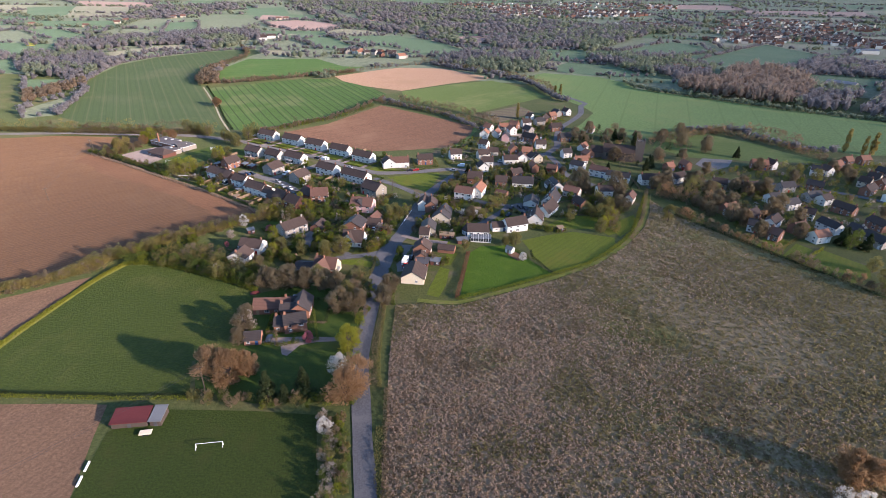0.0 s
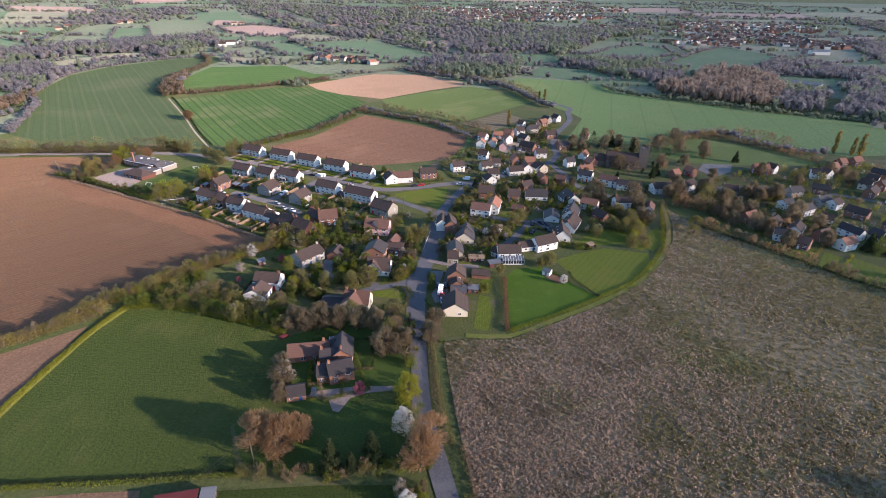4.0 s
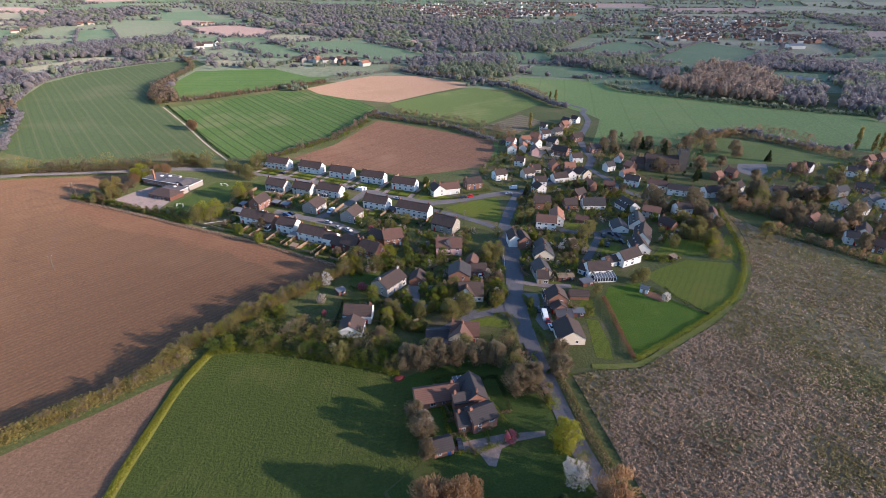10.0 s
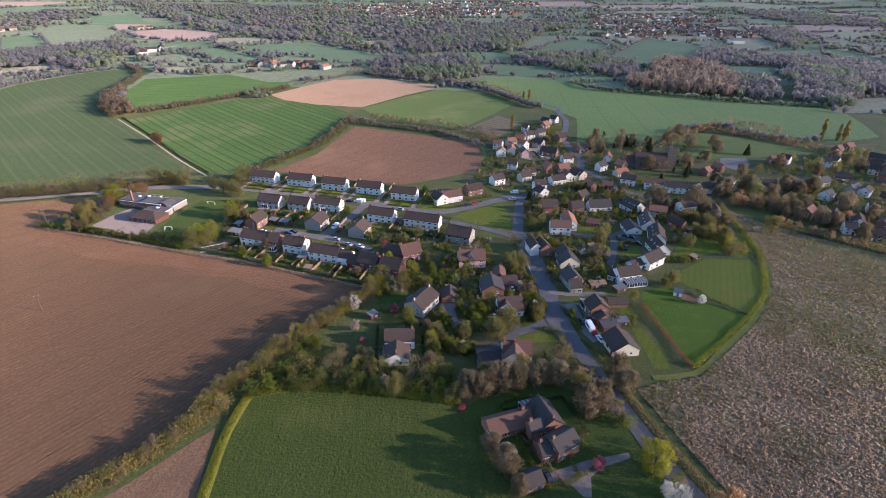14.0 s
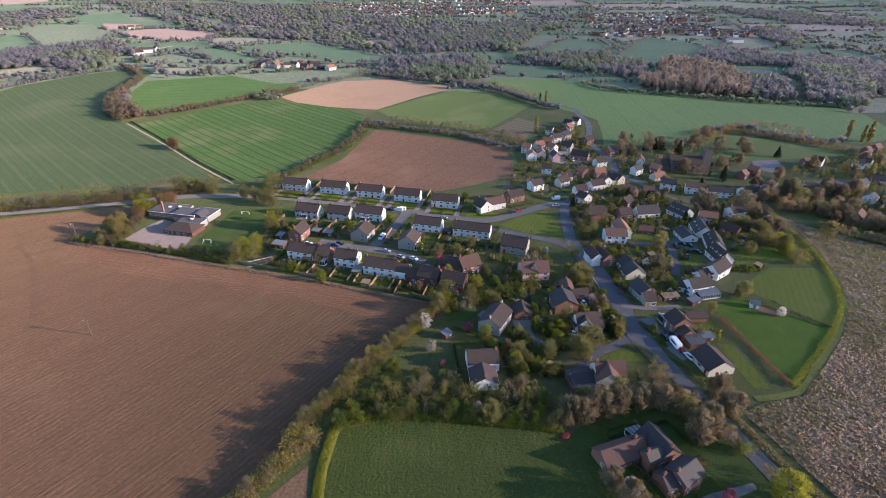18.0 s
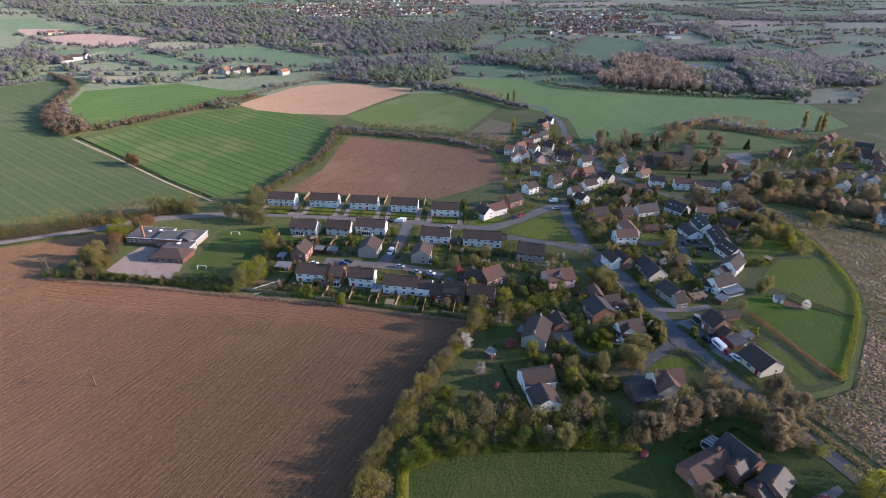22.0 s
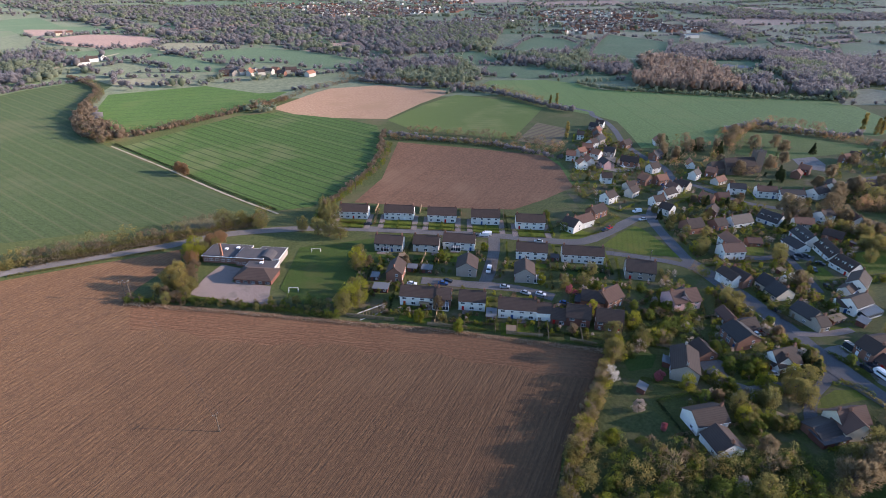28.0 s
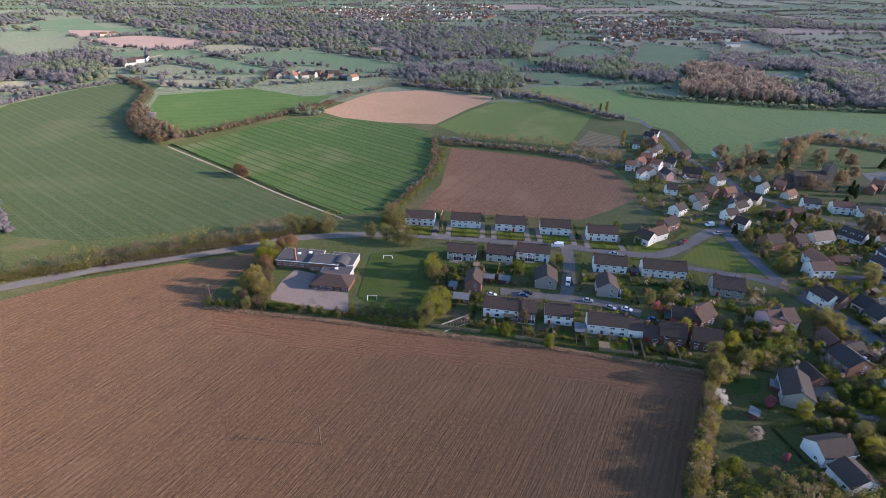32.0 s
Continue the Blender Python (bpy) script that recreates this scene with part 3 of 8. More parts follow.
# kind: leaf material, crown radius / height, crown start / height, clumps, sprays per clump, spray size, stretch, shape, words
KINDS = {
    "bare_brown": ("twig_orange", 0.46, 0.12, 60, 84, 0.32, 2.1, "round", "brown budding tree with a spreading open crown"),
    "bare_pale": ("twig_pale", 0.44, 0.12, 54, 70, 0.33, 2.3, "round", "bare greyish tree with fine twigs"),
    "budding": ("leaf_olive", 0.42, 0.13, 46, 62, 0.27, 1.3, "round", "olive-green tree coming into leaf"),
    "olive": ("leaf_olive", 0.44, 0.12, 44, 62, 0.28, 1.5, "round", "olive-brown roadside tree in bud"),
    "green": ("leaf_green", 0.45, 0.08, 44, 66, 0.27, 1.2, "round", "dark green garden tree"),
    "bright": ("leaf_bright", 0.45, 0.08, 42, 62, 0.27, 1.2, "round", "fresh green leafing shrub"),
    "golden": ("leaf_golden", 0.45, 0.08, 46, 66, 0.27, 1.2, "round", "yellow-green tree in fresh leaf"),
    "willow": ("leaf_golden", 0.52, 0.03, 60, 90, 0.26, 1.8, "round", "rounded yellow-green willow beside the road"),
    "conifer": ("leaf_dark", 0.38, 0.03, 80, 60, 0.44, 1.3, "cone", "dark green pointed conifer"),
    "khaki": ("leaf_khaki", 0.44, 0.08, 44, 66, 0.28, 1.4, "round", "khaki hedgerow tree coming into leaf"),
    "poplar": ("leaf_khaki", 0.12, 0.03, 56, 50, 0.3, 1.6, "column", "tall narrow olive-yellow poplar"),
    "blossom_white": ("petal_white", 0.44, 0.1, 38, 56, 0.24, 1.0, "round", "tree covered in white blossom"),
    "blossom_pale": ("petal_pale", 0.44, 0.1, 36, 54, 0.24, 1.1, "round", "shrub in pale cream blossom"),
    "blossom_pink": ("petal_pink", 0.45, 0.1, 30, 55, 0.3, 1.0, "round", "small tree in pink blossom"),
    "shrub_brown": ("twig_brown", 0.5, 0.0, 40, 60, 0.30, 2.6, "round", "brown leafless shrub with fine twigs"),
}
PROTO = {}


def prototype(kind, height, variant):
    leaf, wide, start, clumps, count, size, long, shape, words = KINDS[kind]
    rng = np.random.default_rng(sum(map(ord, kind)) * 7 + variant)
    scale = height / 9.0
    centres = crown_clumps(rng, clumps, wide * height * 0.8, height * (1 - start) * 0.9, start * height + 0.3, 0.15 * height if shape == "round" else 0.07 * height, shape)
    crown = spray_mesh("crown", sprays(rng, centres, count, size * max(0.7, scale ** 0.6), long, (0, 0, height * 0.2) if long > 1.7 else None), leaf)
    bm = bmesh.new()
    r = 0.028 * height
    tube(bm, (0, 0, -0.2), (0.05 * height * rng.uniform(-1, 1), 0, height * 0.45), r, r * 0.6, 7)
    tube(bm, (0, 0, height * 0.44), (0.03 * height, 0.03 * height, height * 0.88), r * 0.6, r * 0.1, 5)
    if shape == "round":
        for p in centres[:: max(1, len(centres) // 12)]:
            base = Vector((0, 0, height * rng.uniform(0.25, 0.5)))
            tube(bm, base, Vector(p[:3]), r * 0.4, r * 0.08, 5)
    me = bpy.data.meshes.new("trunk")
    bm.to_mesh(me)
    bm.free()
    me.materials.append(MATS["bark"])
    return crown, me


def tree(kind, height, x, y, rng):
    bucket = 4 if height < 5.5 else 8 if height < 10.5 else 13
    variant = rng.randrange(3)
    key = (kind, bucket, variant)
    if key not in PROTO:
        PROTO[key] = prototype(kind, bucket, variant)
    crown, trunk = PROTO[key]
    root = new("shrub" if height < 3.6 else "tree")
    s = height / bucket
    root.matrix_world = pose(x, y, 0, 0, 0, rng.uniform(0, 360)) @ Matrix.Diagonal((s * rng.uniform(0.85, 1.2), s * rng.uniform(0.85, 1.2), s, 1))
    tagged(root, KINDS[kind][8], "shrub" if height < 3.6 else "tree")
    part_mesh("trunk", trunk, None, root)
    part_mesh("crown", crown, None, root)
    return root


PLANTS = random.Random(5)


def built(x, y, gap=1.0):
    """Whether a spot lies in a house or on a road."""
    for cx, cy, ca, sa, hl, hw in FOOT:
        dx, dy = x - cx, y - cy
        if abs(dx * ca + dy * sa) < hl + gap and abs(dy * ca - dx * sa) < hw + gap:
            return True
    return any(abs(p.x - x) < 6 and abs(p.y - y) < 6 and math.hypot(p.x - x, p.y - y) < width / 2 for line, width in LINES if width > 2.9 and width != 3.2 for p in line)


def plant(kind, height, spots):
    for x, y in spots:
        if built(x, y):
            continue
        tree(kind, height * PLANTS.uniform(0.88, 1.12), x, y, PLANTS)


MIXES = {
    "mixed_hedge": ("khaki", "khaki", "budding", "golden", "bare_pale", "bright"),
    "olive_hedge": ("khaki", "budding", "shrub_brown", "olive", "bare_pale"),
    "green_shrub": ("bright", "green", "green", "budding", "olive"),
    "scrub": ("shrub_brown", "green", "olive", "bright", "green", "olive"),
    "bare_hedge": ("bare_pale", "shrub_brown", "bare_brown", "olive", "shrub_brown"),
    "garden": ("green", "olive", "bright", "shrub_brown", "budding", "bare_pale", "green", "olive", "golden", "green", "blossom_pale", "bright"),
    "may_hedge": ("blossom_pale", "green", "bright", "olive", "blossom_pale", "shrub_brown"),
    "wood": ("bare_pale", "bare_brown", "shrub_brown", "conifer", "budding"),
}


GROWTH = {}


def spray_tree(kind, height, x, y, rng, count=420):
    """A plant of a hedge or wood, added to the joined growth of its leaf colour."""
    leaf, wide, start, clumps, _, size, long, shape, _ = KINDS[kind]
    centres = crown_clumps(rng, 14, wide * height * 0.85, height * (1 - start) * 0.9, start * height + 0.2, 0.2 * height, shape)
    v = sprays(rng, centres, max(4, count // 13), size * 1.25 * max(0.65, (height / 9) ** 0.5), long, (0, 0, height * 0.15) if long > 1.7 else None)
    v[:, 0] += x
    v[:, 1] += y
    GROWTH.setdefault(leaf, []).append(v)


def belt(mixture, height, count, pts):
    line = smooth_line(pts, 2.0)
    rng = np.random.default_rng(int(abs(pts[0][0] * 10)) + count)
    reach = sum((b - a).length for a, b in zip(line, line[1:]))
    count = max(count, int(reach / (0.3 * height + 0.3)))
    for k in range(count):
        p = line[int((k + rng.uniform(0.1, 0.9)) / count * (len(line) - 1))]
        x, y = p.x + rng.uniform(-1.6, 1.6), p.y + rng.uniform(-1.6, 1.6)
        if built(x, y):
            continue
        kinds = MIXES[mixture]
        far = max(0.0, (y - 330) / 250)
        spray_tree(kinds[rng.integers(len(kinds))], height * rng.uniform(0.6, 1.2), x, y, rng, int(400 / (1 + far)))


def scatter(mixture, height, count, pts, share=0.35):
    """Garden plants: the first of them stand as trees of their own, the small rest is joined growth."""
    xs, ys = [p[0] for p in pts], [p[1] for p in pts]
    rng = np.random.default_rng(int(abs(pts[0][0] * 10)) + count)
    made = tries = 0
    while made < count and tries < count * 12:
        tries += 1
        x, y = PLANTS.uniform(min(xs), max(xs)), PLANTS.uniform(min(ys), max(ys))
        if inside(x, y, pts) and clear(x, y):
            kind = PLANTS.choice(MIXES[mixture])
            if made < count * share:
                tree(kind, height * PLANTS.uniform(0.7, 1.4), x, y, PLANTS)
            else:
                spray_tree(kind, height * PLANTS.uniform(0.35, 0.9), x, y, rng, 260)
            made += 1


def hedge(width, height, leaf, pts, dense=26, size=0.32):
    """A clipped hedge along a line."""
    line = smooth_line(pts, 1.0)
    rng = np.random.default_rng(int(abs(pts[0][0] * 10)) + len(pts))
    n = int(len(line) * dense)
    i = rng.uniform(0, len(line) - 1.001, n)
    arr = np.array([(p.x, p.y) for p in line])
    k = i.astype(int)
    xy = arr[k] + (arr[k + 1] - arr[k]) * (i - k)[:, None]
    off = rng.uniform(-1, 1, (n, 2)) * width / 2
    z = height * (0.15 + 0.85 * rng.uniform(0, 1, n) ** 0.6) * (1 - 0.35 * (np.abs(off).max(1) / (width / 2)) ** 3)
    z *= 0.85 + 0.25 * np.sin(i * 0.21) * np.sin(i * 0.053 + 1)
    cs = [(xy[q, 0] + off[q, 0], xy[q, 1] + off[q, 1], z[q], 0.12) for q in range(n)]
    GROWTH.setdefault(leaf, []).append(sprays(rng, cs, 1, size, 1.2))


def copse(leaf, height, pts):
    """Distant woodland: crowns that fill an outline, wider apart the further off they stand."""
    xs, ys = [p[0] for p in pts], [p[1] for p in pts]
    rng = np.random.default_rng(int(abs(pts[0][0])) + len(pts))
    step = 6.0 + max(0.0, sum(ys) / len(ys) - 650) * 0.009
    y = min(ys)
    while y < max(ys):
        x = min(xs)
        while x < max(xs):
            px, py = x + rng.uniform(-0.6, 0.6) * step, y + rng.uniform(-0.6, 0.6) * step
            if inside(px, py, pts) and rng.uniform() < (0.9 if py < 1100 else 0.6) and not any(abs(px - a) < hx and abs(py - c) < hy for a, c, hx, hy in TOWNS):
                mixed = {"far_wood": "far_leaf", "far_leaf": "far_wood"}.get(leaf, leaf)
                LUMPS.setdefault(mixed if noise.noise((px / 70, py / 70, 3.3)) > 0.12 else leaf, []).append((px, py, height * rng.uniform(0.5, 1.1), step * rng.uniform(0.45, 0.75)))
            x += step
        y += step


def far_hedge(leaf, height, pts):
    """A tall unclipped hedge with small trees in it."""
    rng = np.random.default_rng(int(abs(pts[0][0])) + 3)
    for p in smooth_line(pts, 2.6):
        h = height * rng.uniform(0.45, 1.25)
        LUMPS.setdefault(leaf, []).append((p.x + rng.normal() * 0.9, p.y + rng.normal() * 0.9, h, 0.42 * h + 0.6))


def lump_mesh(name, spots, leaf, rng):
    """Rounded uneven crowns with loose sprays round them, joined."""
    bm = bmesh.new()
    bmesh.ops.create_icosphere(bm, subdivisions=1, radius=0.72)
    ball = np.array([v.co for v in bm.verts])
    tris = np.array([[v.index for v in f.verts] for f in bm.faces])
    bm.free()
    c = np.array(spots)
    n, k = len(c), len(ball)
    size = np.stack([c[:, 3], c[:, 3], c[:, 2] * 0.5], 1)[:, None, :] * rng.uniform(0.8, 1.2, (n, 1, 3))
    mid = np.stack([c[:, 0], c[:, 1], c[:, 2] * 0.5], 1)[:, None, :]
    verts = (mid + ball[None] * size * rng.uniform(0.6, 1.3, (n, k, 1))).reshape(-1, 3)
    verts[:, 2] = np.maximum(verts[:, 2], 0.05)
    faces = (tris[None] + (np.arange(n) * k)[:, None, None]).reshape(-1, 3)
    sway = rng.normal(size=(n * 4, 3)) * 0.33
    puffs = [(x + r * q[0], y + r * q[1], h * (0.62 + 0.5 * abs(q[2])), 0.4 * r + 0.09 * h) for (x, y, h, r), q in zip((v for v in spots for _ in range(4)), sway)]
    fuzz = sprays(rng, puffs, 7, 1.35, 1.3)
    faces = np.concatenate([faces, np.arange(len(fuzz)).reshape(-1, 3) + len(verts)])
    verts = np.concatenate([verts, fuzz])
    me = bpy.data.meshes.new(name)
    me.vertices.add(len(verts))
    me.vertices.foreach_set("co", verts.ravel().astype(np.float32))
    me.loops.add(faces.size)
    me.loops.foreach_set("vertex_index", faces.ravel().astype(np.int32))
    me.polygons.add(len(faces))
    me.polygons.foreach_set("loop_start", np.arange(0, faces.size, 3, dtype=np.int32))
    me.polygons.foreach_set("use_smooth", np.ones(len(faces), dtype=bool))
    me.update(calc_edges=True)
    me.materials.append(MATS[leaf])
    return me


LUMPS = {}
TOWNS = ((370, 1850, 260, 200), (650, 2250, 250, 200), (700, 1230, 150, 130), (850, 1480, 150, 120), (580, 1120, 80, 60), (800, 1150, 90, 120))

# ---- ground ----
bm = bmesh.new()
for i in range(13):
    for j in range(13):
        bm.verts.new((-4500 + 750 * i, -1500 + 520 * j, 0))
bm.verts.ensure_lookup_table()
for i in range(12):
    for j in range(12):
        bm.faces.new([bm.verts[k] for k in (i * 13 + j, i * 13 + 13 + j, i * 13 + 14 + j, i * 13 + j + 1)])
tagged(part("ground", bm, "meadow", None), "rough green and brown ground between the fields", "ground", kind="structure")

# ---- fields, roads, houses, plants ----

# ---- vehicles ----


def loft(bm, rows):
    """A skin through rings of equal count, closed at both ends."""
    rings = [[bm.verts.new(v) for v in row] for row in rows]
    for a, b in zip(rings, rings[1:]):
        for i in range(len(a)):
            j = (i + 1) % len(a)
            bm.faces.new((a[i], a[j], b[j], b[i]))
    bm.faces.new(rings[0][::-1])
    bm.faces.new(rings[-1])
    bmesh.ops.recalc_face_normals(bm, faces=bm.faces[:])


def profile_mesh(name, material, outline, half, inset):
    """A body cut to a side outline, narrowed a little towards its top."""
    bm = bmesh.new()
    top = max(z for _, z in outline)
    loft(bm, [[(x, s * half * (1 - inset * (z / top) ** 2), z) for x, z in outline] for s in (-1, -0.97, 0.97, 1)])
    me = bpy.data.meshes.new(name)
    bm.to_mesh(me)
    bm.free()
    me.materials.append(MATS[material])
    return me


def wheel_mesh():
    bm = bmesh.new()
    tube(bm, (0, -0.1, 0), (0, 0.1, 0), 0.32, 0.32, 12)
    me = bpy.data.meshes.new("wheel")
    bm.to_mesh(me)
    bm.free()
    me.materials.append(MATS["rubber"])
    return me


WHEEL = wheel_mesh()
CAR_LINE = [(-2.1, 0.3), (2.05, 0.3), (2.15, 0.6), (1.95, 0.8), (0.95, 0.95), (-1.7, 1.0), (-2.15, 0.85)]
CABIN_LINE = [(-1.65, 0.97), (0.95, 0.93), (0.3, 1.42), (-1.1, 1.46)]
VAN_LINE = [(-2.5, 0.3), (2.4, 0.3), (2.5, 0.8), (2.3, 1.1), (1.55, 1.3), (1.0, 2.0), (-2.4, 2.05), (-2.5, 1.8)]
CARAVAN_LINE = [(-2.9, 0.4), (2.9, 0.4), (3.0, 0.9), (2.6, 2.2), (2.0, 2.5), (-2.5, 2.55), (-2.95, 2.2)]
WORDS = {"car_white": "white", "car_red": "red", "car_silver": "silver", "car_dark": "dark grey", "car_blue": "blue", "white_paint": "white"}


def park(kind, colour, rows):
    body = profile_mesh("body", colour, {"car": CAR_LINE, "van": VAN_LINE, "caravan": CARAVAN_LINE}[kind], 0.86 if kind == "car" else 1.0, 0.1)
    if kind == "car":
        glass = profile_mesh("cabin", "window_glass", CABIN_LINE, 0.76, 0.12)
        top = box_mesh("roof", colour, -1.05, -0.6, 1.44, 0.3, 0.6, 1.49)
    elif kind == "van":
        glass = profile_mesh("windscreen", "window_glass", [(1.1, 1.45), (1.6, 1.33), (1.12, 1.95), (0.95, 1.95)], 0.93, 0.05)
    else:
        glass = box_mesh("side_window", "window_glass", -1.8, -1.02, 1.3, 1.6, 1.02, 1.9)
    for x, y, turn in rows:
        root = new(kind)
        root.matrix_world = pose(x, y, 0.25 if kind != "none" else 0, 0, 0, turn)
        tagged(root, f"{WORDS[colour]} {kind} parked beside the houses", kind if kind != "caravan" else "caravan")
        part_mesh("body", body, None, root)
        part_mesh(glass.name.split(".")[0], glass, None, root)
        if kind == "car":
            part_mesh("roof", top, None, root)
        for wx in ((-1.35, 1.35) if kind != "caravan" else (-0.2, 0.5)):
            for side in (-1, 1):
                part_mesh("wheel", WHEEL, None, root, "", pose(wx, side * 0.82, 0.12))


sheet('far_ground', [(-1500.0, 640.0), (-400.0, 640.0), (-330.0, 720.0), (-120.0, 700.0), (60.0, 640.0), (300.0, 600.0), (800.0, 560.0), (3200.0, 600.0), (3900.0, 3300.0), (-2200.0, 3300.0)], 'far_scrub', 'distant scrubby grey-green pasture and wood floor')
sheet('garden_ground', [(-166.4, 310.7), (-151.7, 345.0), (-127.2, 368.6), (-53.5, 333.5), (-26.8, 336.3), (-6.0, 389.0), (27.4, 434.5), (112.5, 509.4), (94.1, 428.2), (102.1, 365.3), (130.2, 342.1), (153.9, 350.3), (124.2, 280.7), (79.7, 265.3), (88.3, 243.6), (50.1, 250.0), (14.3, 213.8), (1.5, 175.0), (-23.5, 175.4), (-29.3, 196.7), (-71.4, 185.2), (-96.1, 204.6), (-96.5, 249.9), (-88.9, 255.3), (-117.2, 274.8), (-141.6, 291.1)], 'garden', 'green gardens and lawns between the village houses')
sheet('garden_ground_east', [(120.9, 297.0), (151.3, 328.0), (211.1, 360.1), (285.6, 377.2), (318.5, 372.5), (430.0, 330.0), (400.0, 260.0), (183.0, 186.9), (171.1, 200.1), (159.9, 214.9), (145.2, 232.6), (133.8, 251.6), (122.9, 270.2)], 'garden', 'green gardens in the eastern part of the village')
sheet('junction_apron', [(-33.5, 212.5), (-32.2, 215.4), (-27.6, 217.7), (-26.9, 213.2), (-25.4, 209.1), (-24.9, 202.9), (-28.1, 201.1), (-29.9, 205.0), (-32.0, 208.5)], 'tarmac', 'wide grey road junction with the side lane')
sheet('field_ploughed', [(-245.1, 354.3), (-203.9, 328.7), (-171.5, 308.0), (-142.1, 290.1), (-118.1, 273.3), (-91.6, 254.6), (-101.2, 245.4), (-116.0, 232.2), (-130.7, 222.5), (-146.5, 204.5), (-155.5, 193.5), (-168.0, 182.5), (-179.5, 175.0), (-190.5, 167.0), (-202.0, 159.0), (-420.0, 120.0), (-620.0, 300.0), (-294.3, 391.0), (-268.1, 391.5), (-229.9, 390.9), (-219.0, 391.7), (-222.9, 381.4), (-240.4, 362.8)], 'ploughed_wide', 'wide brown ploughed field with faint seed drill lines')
sheet('headland', [(-243.0, 350.0), (-204.2, 325.5), (-172.0, 305.3), (-142.7, 287.4), (-118.9, 270.8), (-92.0, 251.4), (-103.8, 243.1), (-113.6, 248.4), (-121.6, 254.0), (-125.0, 259.2), (-138.5, 267.2), (-145.1, 275.1), (-150.7, 278.0), (-156.8, 279.8), (-159.2, 283.4), (-167.0, 283.9), (-171.3, 291.2), (-176.4, 294.5), (-180.6, 297.1), (-185.4, 295.5), (-188.4, 301.4), (-196.6, 302.4), (-199.4, 303.6), (-203.6, 307.9), (-208.1, 309.1), (-217.2, 314.2), (-223.2, 321.7), (-227.6, 325.1), (-233.4, 329.1), (-242.6, 331.2)], 'headland', 'turned brown headland along the edge of the ploughed field')
sheet('field_strip', [(-145.8, 188.6), (-147.6, 172.8), (-149.6, 154.2), (-151.7, 137.4), (-153.1, 123.8), (-290.0, 60.0), (-420.0, 140.0), (-197.9, 152.9), (-185.8, 160.7), (-174.8, 168.5), (-163.8, 175.8), (-150.5, 185.6)], 'ploughed_light', 'pale brown ploughed strip between two hedges')
sheet('pasture', [(-136.6, 198.6), (-120.6, 198.4), (-102.1, 191.9), (-86.3, 185.3), (-73.7, 180.0), (-65.5, 149.3), (-81.9, 136.7), (-76.4, 121.9), (-106.0, 121.1), (-133.3, 120.9), (-142.9, 120.2), (-149.8, 137.6), (-147.9, 154.0), (-145.2, 170.6), (-142.4, 185.5), (-138.2, 199.7)], 'pasture', 'mown green pasture with faint stripes, hedged all round')
sheet('field_bare', [(-129.6, 116.0), (-111.8, 116.7), (-98.3, 116.6), (-95.2, 104.3), (-89.8, 85.8), (-95.0, 60.0), (-160.0, 40.0), (-230.0, 80.0)], 'ploughed_light', 'bare brown field beside the sports ground')
sheet('sports_field', [(-92.5, 106.3), (-79.3, 115.2), (-54.4, 115.2), (-36.0, 114.1), (-29.7, 86.7), (-32.0, 50.0), (-95.0, 55.0), (-89.6, 85.5)], 'pasture_dark', 'short-mown green sports field with one white goal')
# this lawn's shade is put into its darker green
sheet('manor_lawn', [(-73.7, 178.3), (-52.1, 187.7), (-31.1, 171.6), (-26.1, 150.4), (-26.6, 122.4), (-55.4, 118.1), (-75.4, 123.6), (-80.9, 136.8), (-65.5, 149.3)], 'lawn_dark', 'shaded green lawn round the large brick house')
sheet('field_rough', [(-18.0, 172.0), (-8.6, 173.2), (5.7, 172.1), (26.2, 182.0), (48.1, 193.1), (69.6, 208.9), (87.4, 228.4), (100.9, 249.0), (109.5, 269.1), (114.5, 287.9), (118.0, 297.8), (115.0, 286.1), (121.2, 265.5), (132.6, 248.8), (144.0, 230.2), (158.3, 212.2), (169.5, 197.7), (179.2, 181.7), (330.0, 190.0), (420.0, 60.0), (200.0, -40.0), (20.0, -30.0), (-14.5, 87.0), (-15.2, 109.2), (-17.3, 138.5)], 'rough', 'rough tussocky fallow field, buff and mauve with green patches')
sheet('paddock_front', [(12.4, 216.1), (17.2, 222.9), (31.8, 224.7), (33.7, 219.1), (37.0, 212.8), (47.6, 197.6), (27.4, 186.8), (7.0, 177.1)], 'paddock', 'bright green paddock with longer grass')
sheet('paddock_back', [(37.1, 230.1), (47.3, 235.5), (63.5, 241.3), (82.5, 235.3), (80.3, 225.4), (65.9, 210.4), (49.1, 198.3), (40.3, 212.1), (40.1, 219.6)], 'lawn', 'bright green mown paddock inside a curved hedge')
sheet('lawn_north', [(65.3, 261.7), (74.7, 261.1), (85.6, 259.9), (89.0, 250.4), (86.0, 241.5), (80.4, 237.8), (75.9, 245.7), (64.3, 244.5), (50.5, 248.0)], 'lawn', 'bright green back garden lawn beside the hedge')
sheet('field_tramlines', [(-260.6, 579.1), (-225.6, 516.6), (-197.1, 460.8), (-173.8, 418.6), (-154.9, 416.6), (-126.7, 435.9), (-93.1, 473.1), (-76.1, 519.7), (-67.3, 566.2), (-97.8, 612.1), (-136.4, 644.3), (-171.9, 642.6), (-216.5, 610.0), (-242.1, 589.8)], 'crop_tram', 'dark green cereal field with straight tramlines')
